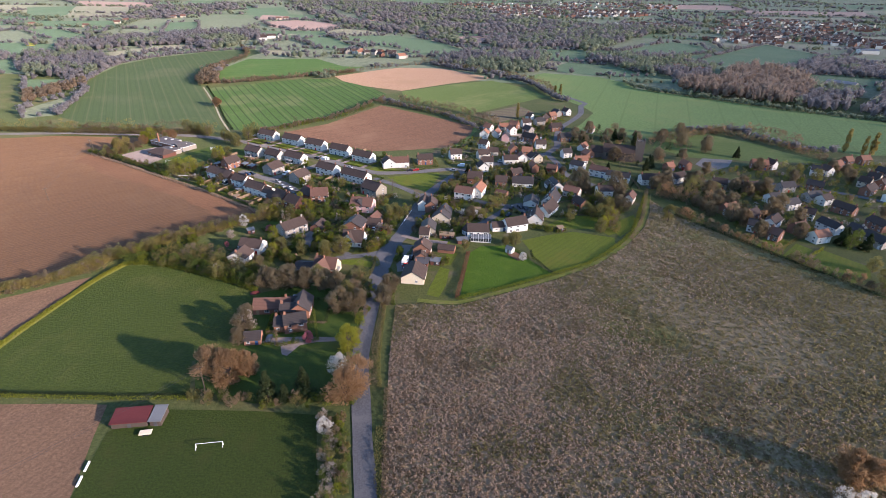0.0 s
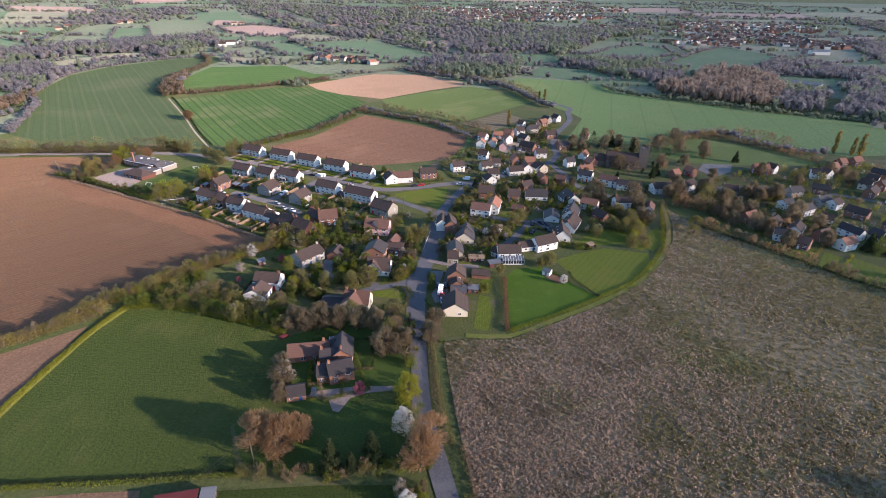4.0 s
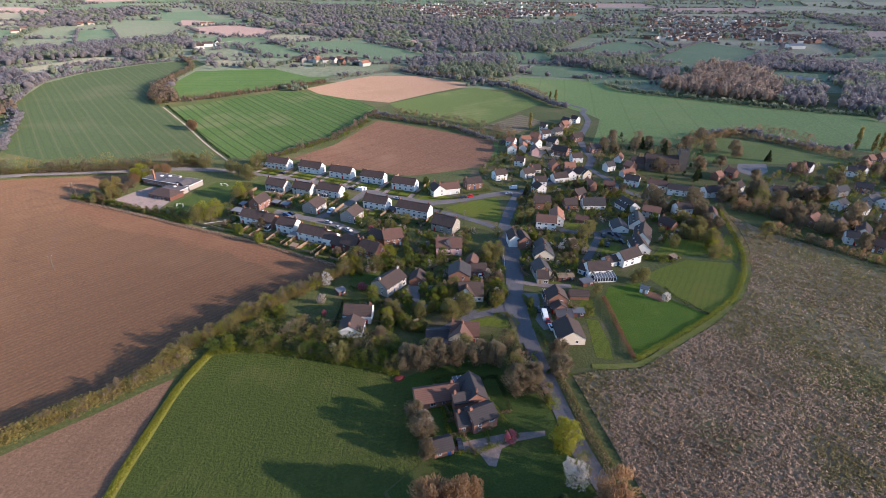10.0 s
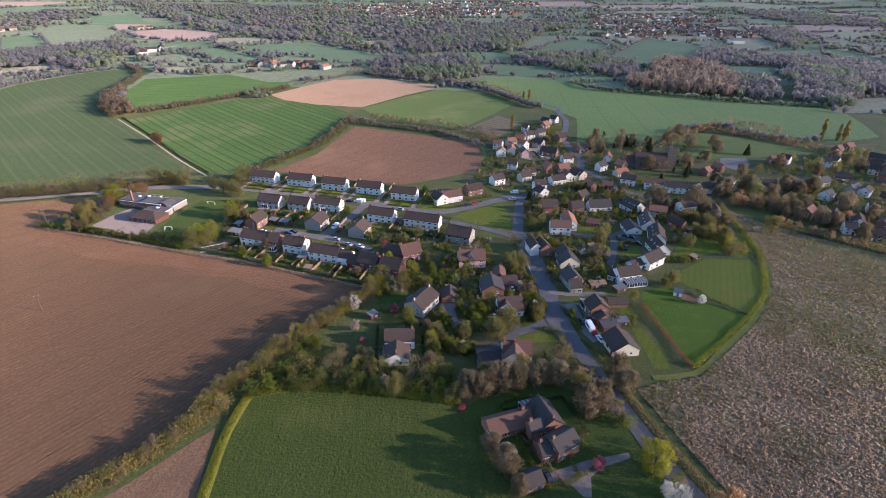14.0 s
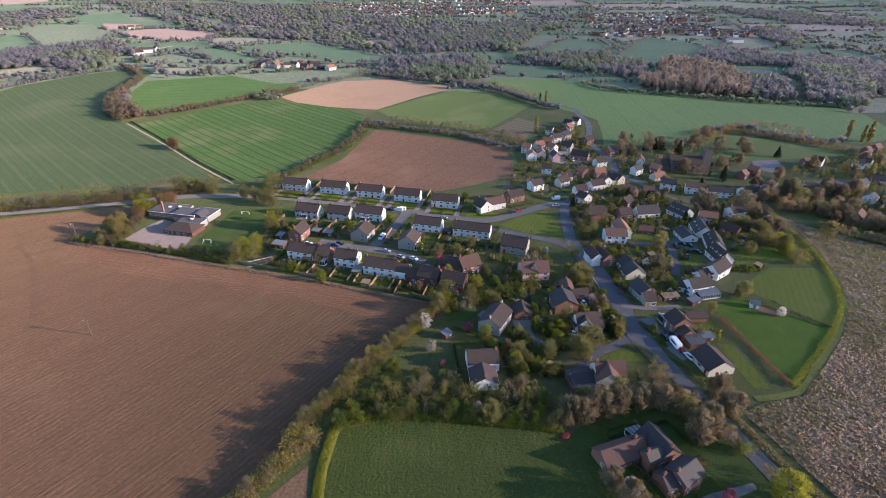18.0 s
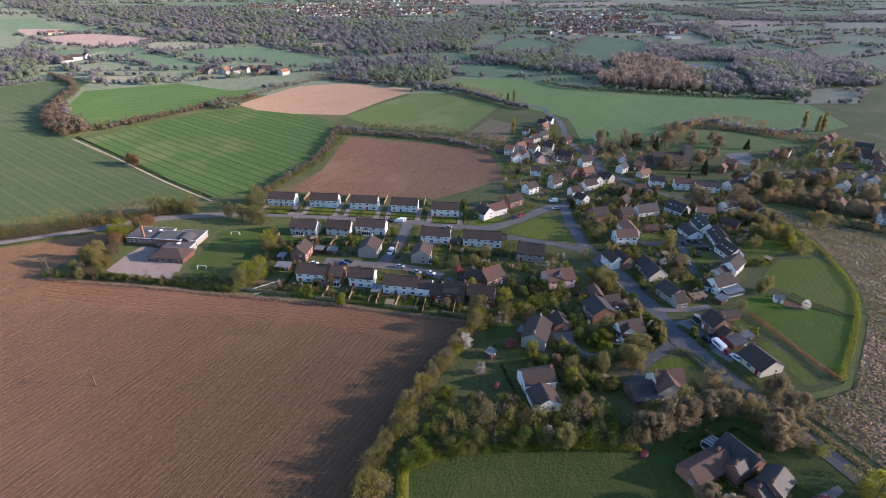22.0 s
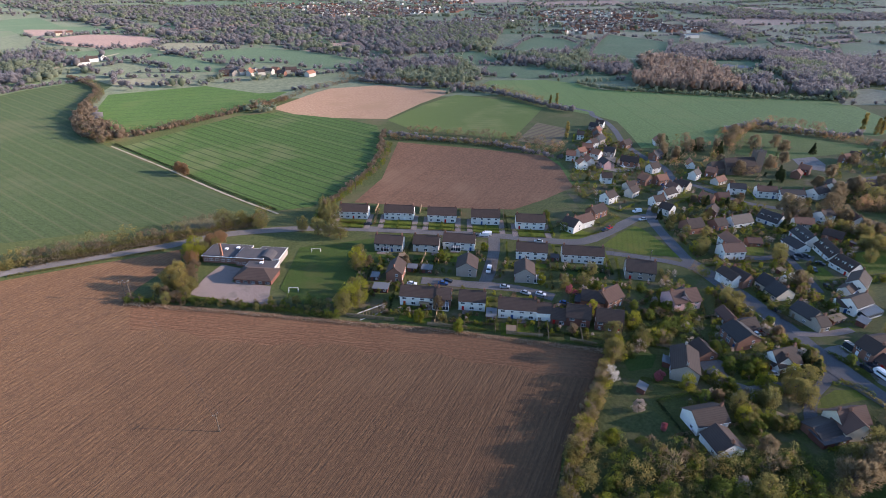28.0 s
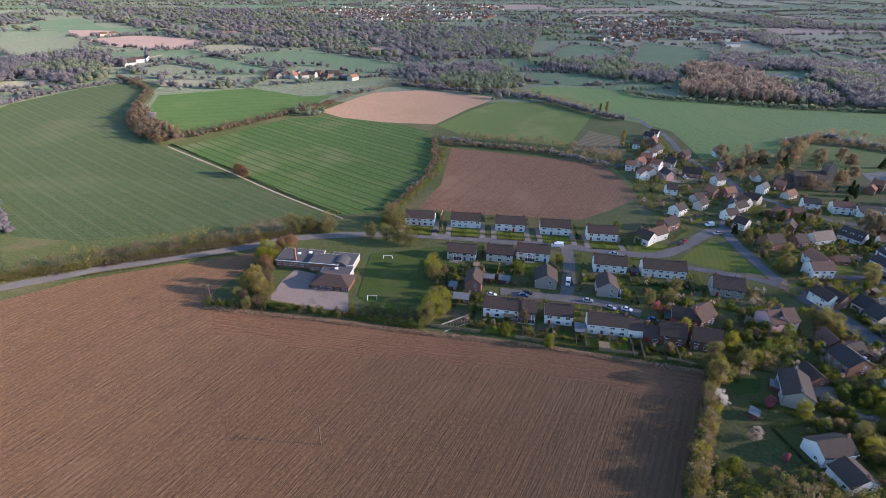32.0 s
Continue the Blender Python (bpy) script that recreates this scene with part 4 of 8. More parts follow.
sheet('field_west', [(-305.0, 878.9), (-283.6, 837.8), (-290.9, 801.6), (-294.8, 697.6), (-286.6, 629.7), (-267.2, 584.3), (-226.1, 507.4), (-198.3, 451.9), (-178.6, 414.8), (-196.4, 423.5), (-227.7, 423.5), (-262.0, 427.5), (-298.9, 431.0), (-332.7, 449.8), (-372.5, 555.4), (-392.3, 582.9), (-413.4, 650.7), (-425.7, 713.5), (-410.1, 780.3), (-362.6, 844.0)], 'crop_west', 'dark green cereal field with tramlines running to the hedge')
sheet('field_curved', [(-283.5, 784.1), (-211.3, 793.4), (-136.4, 805.7), (-75.9, 780.3), (-121.2, 719.2), (-144.5, 685.5), (-195.2, 650.1), (-228.7, 628.8), (-258.5, 622.2), (-278.9, 656.9), (-287.1, 718.3)], 'crop', 'green cereal field with a curved hedge')
sheet('field_tan', [(-139.3, 661.5), (-85.7, 717.1), (-34.0, 757.0), (8.3, 710.2), (52.9, 668.2), (-2.4, 627.7), (-53.0, 582.9), (-94.8, 604.8), (-123.8, 631.3)], 'tilled', 'pale pinkish brown tilled field')
sheet('field_light', [(-53.0, 578.9), (-2.9, 620.4), (47.7, 652.2), (78.9, 614.8), (98.8, 566.2), (17.7, 486.5), (-11.1, 513.9), (-45.4, 546.1)], 'crop_light', 'light green cereal field with paler streaks')
sheet('field_allotment', [(18.4, 481.6), (64.2, 522.7), (76.6, 496.5), (40.2, 456.4)], 'allotment', 'dark tilled allotment strips bordered by grass')
sheet('field_brown', [(-67.1, 513.6), (-22.3, 477.8), (17.8, 442.4), (14.6, 417.9), (0.2, 384.3), (-29.3, 374.2), (-53.8, 369.2), (-93.0, 388.8), (-131.4, 413.2), (-103.7, 442.8)], 'ploughed', 'brown ploughed field behind the row of white houses')
sheet('field_verge', [(18.5, 442.2), (20.1, 430.3), (7.4, 388.5), (-0.4, 384.5), (14.6, 419.1)], 'crop_light', 'bright green grass strip along the ploughed field')
sheet('field_east', [(93.4, 684.4), (119.3, 709.6), (184.3, 688.2), (206.4, 653.3), (209.4, 618.0), (259.9, 575.4), (325.4, 523.8), (391.2, 483.1), (393.3, 453.8), (371.2, 418.2), (346.9, 385.1), (296.0, 380.0), (266.0, 416.0), (243.0, 443.0), (182.0, 433.0), (154.0, 414.0), (117.0, 423.0), (95.0, 429.0), (111.0, 458.0), (131.0, 498.0), (127.0, 523.0), (107.0, 570.0)], 'crop_east', 'large even green cereal field beyond the village')
sheet('lawn_east', [(147.2, 228.5), (160.4, 243.3), (167.4, 235.3), (155.0, 220.2)], 'lawn', 'small bright green back lawn')
sheet('lawn_east', [(154.9, 219.1), (169.2, 233.6), (173.3, 226.6), (159.6, 212.2)], 'lawn', 'small bright green back lawn')
sheet('lawn_east', [(160.6, 210.7), (178.0, 226.8), (189.4, 210.7), (183.7, 200.5), (172.9, 195.5)], 'lawn', 'long bright green back lawn')
sheet('lawn_plot', [(81.8, 249.4), (99.4, 264.5), (98.1, 252.2), (85.5, 236.4)], 'lawn', 'bright green garden plot beside the hedge')
sheet('lawn_plot', [(-41.2, 341.0), (-33.2, 328.3), (-47.7, 323.0), (-52.7, 329.8)], 'lawn', 'small front lawn by the road')
sheet('lawn_plot', [(-50.6, 205.3), (-43.8, 207.2), (-36.8, 207.7), (-30.9, 205.1), (-31.4, 200.9), (-38.2, 202.3), (-46.8, 203.6)], 'lawn', 'mown green front lawn inside a clipped hedge')
sheet('lawn_plot', [(2.7, 216.2), (7.0, 215.2), (3.3, 203.8), (-1.0, 203.4), (-2.1, 207.6)], 'lawn', 'bright green back lawn with a swing')
sheet('lawn_plot', [(-1.0, 202.1), (3.1, 200.3), (1.4, 186.8), (-1.3, 177.7), (-6.4, 179.8), (-4.9, 186.5)], 'lawn', 'bright green side garden beside the bungalow')
sheet('lawn_plot', [(31.7, 260.1), (39.7, 259.7), (35.9, 252.4), (25.3, 251.3)], 'lawn', 'small green lawn of the close')
sheet('lawn_plot', [(17.7, 281.7), (26.2, 278.1), (34.8, 284.7), (24.0, 287.1)], 'lawn', 'green back lawn beside the hedge')
sheet('lawn_plot', [(-5.6, 230.1), (3.5, 227.1), (2.1, 223.8), (-7.1, 227.3)], 'lawn', 'green grass strip beside the track')
# shade behind the houses put into the darker lawn colour
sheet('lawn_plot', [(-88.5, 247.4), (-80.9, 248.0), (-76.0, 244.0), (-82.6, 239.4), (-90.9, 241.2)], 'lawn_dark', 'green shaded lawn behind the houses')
sheet('lawn_plot', [(-62.8, 221.7), (-53.4, 221.1), (-49.3, 218.6), (-52.4, 217.9), (-60.1, 220.6)], 'lawn', 'small green verge beside the drive')
sheet('car_park', [(165.9, 353.9), (184.9, 378.0), (197.0, 365.6), (186.9, 350.2), (171.0, 340.1)], 'tarmac_pale', 'pale car park beside the meadow')
sheet('field_church', [(161.6, 415.6), (206.4, 431.5), (229.2, 413.0), (244.4, 386.1), (264.8, 361.6), (218.6, 361.5), (167.7, 369.0), (149.1, 390.6)], 'crop_light', 'small green meadow behind the church')
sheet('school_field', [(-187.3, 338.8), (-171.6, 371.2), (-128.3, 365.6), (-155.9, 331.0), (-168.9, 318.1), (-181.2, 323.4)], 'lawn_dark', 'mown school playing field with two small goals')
sheet('village_green', [(-38.2, 315.7), (-22.3, 322.2), (-6.8, 326.3), (-6.2, 321.6), (-8.6, 307.5), (-12.3, 291.7), (-29.7, 304.0)], 'lawn', 'triangular village green of mown grass')
sheet('school_yard', [(-221.5, 349.0), (-214.0, 361.2), (-207.0, 368.9), (-198.3, 360.8), (-204.9, 352.3), (-190.3, 342.0), (-193.8, 328.9), (-209.4, 337.4)], 'drive_pink', 'pinkish-grey tarmac school yard')
sheet('car_park', [(47.4, 424.7), (62.0, 419.9), (69.4, 403.7), (60.6, 391.4), (42.8, 394.1), (34.5, 405.9)], 'gravel', 'sandy paved yard between old cottages')
sheet('manor_drive', [(-62.9, 147.1), (-59.4, 149.9), (-47.8, 151.1), (-34.6, 150.7), (-35.1, 148.8), (-43.5, 148.0), (-48.7, 146.0), (-51.6, 140.4), (-53.5, 140.9), (-55.2, 145.5)], 'drive_pink', 'pinkish gravel drive and turning place of the large house')
sheet('cottage_drive', [(-65.5, 236.9), (-60.0, 236.4), (-57.9, 232.2), (-62.0, 228.2), (-62.7, 223.0), (-60.5, 220.1), (-51.5, 217.6), (-53.0, 215.9), (-59.2, 217.3), (-64.4, 218.2), (-65.8, 220.4), (-65.9, 225.4), (-68.0, 230.7)], 'tarmac_pale', 'grey paved forecourt and shared drive of the detached houses')
sheet('bungalow_drive', [(-21.4, 222.6), (-16.5, 222.8), (-11.2, 221.7), (-11.8, 216.6), (-13.4, 207.4), (-15.0, 198.6), (-19.4, 197.3), (-20.5, 204.3), (-16.9, 211.0), (-19.0, 214.8), (-21.1, 218.6)], 'tarmac_pale', 'grey parking yard beside the street')
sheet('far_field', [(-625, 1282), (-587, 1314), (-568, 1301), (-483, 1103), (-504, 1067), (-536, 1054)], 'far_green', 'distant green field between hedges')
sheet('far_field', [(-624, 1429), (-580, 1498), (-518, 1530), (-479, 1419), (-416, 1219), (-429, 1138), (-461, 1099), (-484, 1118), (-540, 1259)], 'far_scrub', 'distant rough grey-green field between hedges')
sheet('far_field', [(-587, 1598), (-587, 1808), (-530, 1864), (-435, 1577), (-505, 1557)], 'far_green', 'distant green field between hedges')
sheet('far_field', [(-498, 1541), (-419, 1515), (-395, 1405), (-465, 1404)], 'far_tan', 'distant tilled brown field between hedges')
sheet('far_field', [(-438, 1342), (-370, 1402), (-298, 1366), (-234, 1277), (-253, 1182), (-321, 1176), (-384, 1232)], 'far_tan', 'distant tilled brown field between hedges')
sheet('far_field', [(-251, 1155), (-229, 1215), (-167, 1195), (-113, 1140), (-169, 1116), (-218, 1085), (-239, 1112)], 'far_pale', 'distant light-toned field between hedges')
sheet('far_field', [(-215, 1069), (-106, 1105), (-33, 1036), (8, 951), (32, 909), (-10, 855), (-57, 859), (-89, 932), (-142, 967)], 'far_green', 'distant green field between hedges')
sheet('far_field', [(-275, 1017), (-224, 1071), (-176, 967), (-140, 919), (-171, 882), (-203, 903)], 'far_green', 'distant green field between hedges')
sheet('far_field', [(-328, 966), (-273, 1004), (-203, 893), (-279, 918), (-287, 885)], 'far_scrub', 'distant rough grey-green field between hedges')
sheet('far_field', [(-283, 879), (-235, 865), (-197, 829), (-210, 810), (-242, 813), (-283, 834)], 'far_pale', 'distant light-toned field between hedges')
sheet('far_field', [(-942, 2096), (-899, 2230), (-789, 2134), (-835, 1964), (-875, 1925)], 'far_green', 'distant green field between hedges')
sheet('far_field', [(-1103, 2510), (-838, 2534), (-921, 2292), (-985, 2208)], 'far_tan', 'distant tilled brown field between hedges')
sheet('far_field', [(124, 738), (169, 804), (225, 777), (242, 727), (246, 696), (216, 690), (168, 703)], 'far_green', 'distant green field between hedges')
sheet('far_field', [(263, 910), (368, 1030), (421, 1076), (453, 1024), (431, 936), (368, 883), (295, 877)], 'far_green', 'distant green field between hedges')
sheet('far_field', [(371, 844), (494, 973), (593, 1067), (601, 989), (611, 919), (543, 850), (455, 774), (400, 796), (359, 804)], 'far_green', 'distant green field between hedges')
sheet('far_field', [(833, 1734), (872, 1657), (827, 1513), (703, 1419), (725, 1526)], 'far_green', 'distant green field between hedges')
sheet('far_field', [(866, 1239), (991, 1265), (860, 1087), (819, 941), (710, 870), (620, 836), (632, 915), (682, 939), (808, 1095)], 'far_pale', 'distant light-toned field between hedges')
sheet('far_field', [(960, 1059), (974, 981), (934, 844), (879, 801), (874, 905)], 'far_pale', 'distant light-toned field between hedges')
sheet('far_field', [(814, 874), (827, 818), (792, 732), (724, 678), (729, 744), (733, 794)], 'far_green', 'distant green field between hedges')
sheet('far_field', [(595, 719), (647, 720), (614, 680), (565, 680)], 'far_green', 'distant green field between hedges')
sheet('far_field', [(437, 509), (500, 507), (512, 473), (447, 440), (385, 463)], 'far_pale', 'distant light-toned field between hedges')
sheet('far_field', [(1491, 2228), (1905, 2338), (1921, 1923), (1580, 1822), (1531, 2066)], 'far_pale', 'distant light-toned field between hedges')
sheet('far_field', [(1391, 1113), (1578, 1108), (1568, 1004), (1419, 929), (1165, 960)], 'far_pale', 'distant light-toned field between hedges')
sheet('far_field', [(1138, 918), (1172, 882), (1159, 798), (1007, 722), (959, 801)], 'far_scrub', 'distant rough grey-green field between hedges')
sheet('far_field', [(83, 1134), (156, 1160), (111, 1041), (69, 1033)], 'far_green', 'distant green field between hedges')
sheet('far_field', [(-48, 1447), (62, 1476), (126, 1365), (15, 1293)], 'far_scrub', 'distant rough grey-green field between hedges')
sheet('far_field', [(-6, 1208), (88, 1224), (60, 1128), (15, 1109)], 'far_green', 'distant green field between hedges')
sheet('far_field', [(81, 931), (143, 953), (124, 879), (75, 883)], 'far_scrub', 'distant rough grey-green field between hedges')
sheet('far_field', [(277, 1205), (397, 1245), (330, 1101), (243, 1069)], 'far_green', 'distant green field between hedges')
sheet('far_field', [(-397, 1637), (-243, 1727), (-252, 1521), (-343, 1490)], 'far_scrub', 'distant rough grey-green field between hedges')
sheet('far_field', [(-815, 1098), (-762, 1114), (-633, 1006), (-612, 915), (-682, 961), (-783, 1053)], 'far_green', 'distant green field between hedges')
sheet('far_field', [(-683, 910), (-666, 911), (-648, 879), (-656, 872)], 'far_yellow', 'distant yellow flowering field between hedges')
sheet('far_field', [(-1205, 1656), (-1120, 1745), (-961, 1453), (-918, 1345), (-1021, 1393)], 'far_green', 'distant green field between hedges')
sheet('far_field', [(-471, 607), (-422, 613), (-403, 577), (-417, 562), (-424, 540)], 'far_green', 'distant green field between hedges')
sheet('far_field', [(-537, 767), (-509, 806), (-448, 915), (-396, 912), (-403, 872), (-450, 821), (-447, 739), (-485, 781)], 'far_pale', 'distant light-toned field between hedges')
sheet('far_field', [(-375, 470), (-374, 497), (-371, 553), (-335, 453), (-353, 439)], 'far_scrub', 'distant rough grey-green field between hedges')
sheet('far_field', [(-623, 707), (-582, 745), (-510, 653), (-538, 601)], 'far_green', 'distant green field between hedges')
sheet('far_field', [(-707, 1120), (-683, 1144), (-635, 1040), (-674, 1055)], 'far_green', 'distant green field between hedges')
ribbon('road_village', [(-11.8, 288.8), (-13.1, 273.1), (-14.7, 260.1), (-16.7, 249.4), (-19.3, 237.2), (-22.7, 226.2), (-25.8, 216.2), (-27.0, 207.7), (-26.8, 199.0), (-27.4, 190.9)], 7.4, 'tarmac', 'wide grey village street with pavements')
ribbon('road_main', [(-12.0, 20.0), (-17.9, 87.0), (-20.6, 101.1), (-27.1, 141.3), (-27.1, 156.1), (-27.1, 171.1), (-26.6, 187.2), (-25.8, 201.7), (-23.7, 213.4), (-19.9, 242.4), (-15.5, 271.8), (-12.3, 286.1), (-4.0, 306.0), (6.0, 327.0), (17.0, 338.0), (41.6, 353.8), (67.0, 371.0)], 5.6, 'tarmac', 'grey two-lane village street')
ribbon('road_street_north', [(67.0, 371.0), (77.9, 389.9), (80.5, 405.5), (85.3, 427.4), (93.6, 448.7), (107.4, 472.3), (119.0, 496.4), (125.7, 525.8), (132.4, 537.3), (121.5, 563.6)], 5.0, 'tarmac', 'narrow grey street leading out of the village')
ribbon('road_west', [(9.8, 332.3), (1.1, 333.6), (-24.0, 326.4), (-44.4, 322.9), (-58.9, 330.5), (-76.8, 343.5), (-88.8, 350.7), (-125.9, 372.3), (-151.6, 385.4), (-172.8, 393.1), (-188.8, 397.1), (-204.6, 399.8), (-217.5, 398.7), (-229.9, 397.6), (-253.4, 397.4), (-275.4, 398.4), (-295.8, 397.7), (-500.0, 380.0), (-700.0, 400.0)], 6.0, 'tarmac_warm', 'grey road running west past the school')
ribbon('road_estate_link', [(-80.7, 345.2), (-88.3, 332.3), (-101.5, 315.1), (-108.4, 307.5)], 5.5, 'tarmac_warm', 'short estate road')
ribbon('road_estate', [(-131.0, 321.2), (-121.2, 315.0), (-108.6, 307.1), (-97.2, 299.7), (-87.1, 287.9)], 5.5, 'tarmac_warm', 'estate road between two rows of houses')
ribbon('road_green', [(-45.7, 312.7), (-31.7, 301.8), (-17.2, 286.9), (-13.6, 275.5)], 4.0, 'tarmac', 'narrow lane along the village green')
ribbon('road_drive', [(-31.1, 213.9), (-36.6, 211.2), (-44.0, 209.5), (-49.3, 207.1), (-54.7, 203.5), (-59.4, 199.9)], 3.6, 'tarmac', 'side lane to detached houses')
ribbon('road_drive_cottage', [(-42.0, 211.5), (-46.9, 214.3), (-52.5, 217.0)], 3.0, 'tarmac', 'drive to the cottage')
ribbon('road_close', [(13.7, 282.0), (22.2, 275.9), (33.0, 273.9), (29.0, 264.2), (16.8, 246.8)], 3.6, 'tarmac', 'cul-de-sac curving behind the houses')
ribbon('road_close_yard', [(37.8, 276.6), (40.8, 270.6), (43.0, 265.8)], 7, 'tarmac', 'parking yard of the close')
ribbon('road_lane_east', [(-20.5, 233.0), (-13.9, 229.4), (-6.1, 226.9), (1.8, 225.7)], 3.0, 'drive_pink', 'pale track between gardens')
ribbon('path_margin', [(-137.2, 200.3), (-142.6, 186.1), (-145.6, 170.7), (-148.3, 153.9), (-150.3, 137.3), (-151.9, 123.7)], 3.2, 'margin', 'bright yellow-green grass margin along the pasture')
ribbon('track_farm', [(-264.5, 583.4), (-225.9, 511.9), (-197.7, 456.3), (-173.7, 413.8)], 1.4, 'chalk', 'pale farm track between two green fields')
ribbon('road_east', [(67.0, 371.0), (71.0, 351.2), (74.0, 326.1), (86.0, 310.4), (103.3, 296.3)], 4.5, 'tarmac', 'village road running east behind the houses')
ribbon('road_far', [(118.8, 306.2), (166.4, 320.5), (210.4, 315.6), (241.3, 298.3), (255.3, 285.9)], 4.5, 'tarmac', 'estate road in the eastern part of the village')
ribbon('path_field_edge', [(-9.8, 175.6), (5.9, 174.1), (26.4, 183.9), (48.0, 195.0), (67.2, 208.2), (83.9, 226.1), (97.2, 246.4), (106.2, 267.3), (116.0, 293.2)], 2.4, 'grass_path', 'mown grass path along the field edge')
ribbon('road_far_a', [(-364.2, 983.6), (-332.5, 1040.8), (-297.0, 1104.7)], 6, 'chalk', 'pale farm drive')
street('houses of the white row', [
    (-136.6, 395.3, -28, 15.6, 7.5, 4.5, 2.9, 'white', 'brown'),
    (-115.2, 384.6, -28, 16.0, 7.5, 4.5, 2.9, 'white', 'brown'),
    (-95.7, 372.9, -28, 15.4, 7.5, 4.5, 2.9, 'white', 'brown'),
    (-76.2, 361.5, -28, 15.2, 7.5, 4.5, 2.9, 'white', 'brown'),
    (-58.0, 347.5, -28, 15.1, 7.5, 4.5, 2.9, 'white', 'brown'),
])
street('houses of the estate', [
    (-132.6, 353.9, -31, 13.4, 7.5, 4.5, 2.8, 'render', 'brown'),
    (-116.8, 346.5, -31, 12.3, 7.5, 4.5, 2.8, 'render', 'brown'),
    (-101.7, 342.1, -31, 15.2, 7.5, 4.5, 2.8, 'white', 'brown'),
    (-75.6, 320.6, -31, 14.3, 7.5, 4.5, 2.9, 'white', 'brown'),
    (-56.2, 308.7, -31, 18.7, 7.5, 4.5, 2.8, 'white', 'brown'),
    (-139.4, 328.8, 59, 10.0, 6.8, 4.5, 2.8, 'brick', 'brown'),
    (-109.5, 320.2, 59, 10.0, 8.9, 4.5, 2.8, 'grey', 'brown'),
    (-89.3, 306.0, 59, 10.0, 8.3, 4.5, 2.8, 'grey', 'brown'),
    (-138.1, 307.5, -31, 14.3, 7.5, 4.5, 2.8, 'white', 'brown'),
    (-129.6, 302.2, -31, 5.5, 7.5, 4.5, 2.8, 'brick', 'brown'),
    (-120.3, 296.1, -31, 10.3, 7.5, 4.5, 2.8, 'white', 'brown'),
    (-107.3, 284.5, -31, 14.3, 7.5, 4.5, 2.8, 'white', 'brown'),
    (-98.9, 279.1, -31, 5.5, 7.0, 4, 2.2, 'white', 'brown'),
])
street('brick houses at the field edge', [
    (-94.8, 274.7, -42, 5.5, 7.0, 3, 2.4, 'darkbrick', 'brown'),
    (-89.0, 271.0, -37, 8.8, 7.5, 4.4, 3.2, 'darkbrick', 'brown'),
    (-80.4, 264.2, -36, 9.7, 7.5, 4.4, 3.2, 'darkbrick', 'brown'),
    (-70.2, 276.0, 10, 9.3, 8.0, 4.4, 3.2, 'brick', 'redbrown'),
    (-76.2, 277.8, -41, 9.0, 7.0, 4, 2.6, 'brick', 'brown'),
    (-42.3, 287.6, -37, 12.3, 9.0, 4.5, 3.4, 'stone', 'brown'),
])
street('cottages by the junction', [
    (-40.4, 336.0, -71, 7.8, 8.0, 4, 3, 'white', 'brown'),
    (-33.0, 337.4, 8, 12.3, 6.6, 4, 2.8, 'white', 'redbrown'),
    (-17.2, 344.6, 12, 10.5, 6.8, 4.3, 2.6, 'brick', 'brown'),
    (2.6, 357.4, 14, 8.2, 6.8, 4.3, 2.6, 'white', 'brown'),
])
street('detached houses west of the street', [
    (-74.0, 234.5, 46, 12.4, 8.4, 4.2, 2.4, 'grey', 'brown'),
    (-61.5, 238.0, 75, 7.2, 6.5, 2.3, 2.2, 'brick', 'brown'),
    (-43.7, 238.0, 78, 9.3, 9.0, 4.2, 2.6, 'brick', 'slate'),
    (-34.9, 242.1, -6, 7.0, 6.5, 2.5, 2.2, 'brick', 'brown'),
    (-36.2, 249.0, 70, 7.6, 5.0, 2.3, 2.0, 'brick', 'redbrown'),
    (-41.8, 223.6, -7, 9.7, 8.0, 2.9, 4.0, 'white', 'brown'),
    (-43.6, 222.4, 70, 4.5, 7.0, 2.9, 3.4, 'white', 'brown'),
    (-89.4, 206.0, 78, 7.5, 8.4, 2.8, 2.4, 'white', 'brown'),
    (-86.7, 214.5, -11, 10.3, 7.5, 3.6, 2.4, 'white', 'brown'),
    (-49.3, 197.3, -12, 9.7, 7.0, 3.4, 3.4, 'cream', 'redbrown'),
    (-51.1, 194.6, 70, 6.0, 8.0, 3.4, 3.2, 'cream', 'redbrown'),
    (-58.9, 198.0, -6, 7.8, 7.0, 2.2, 1.4, 'brick', 'slate'),
    (-44.3, 263.7, -10, 11.9, 9.0, 4.4, 3, 'pink', 'redbrown'),
    (-44.0, 263.4, 50, 7.0, 5.5, 4.4, 2.6, 'pink', 'slate'),
])
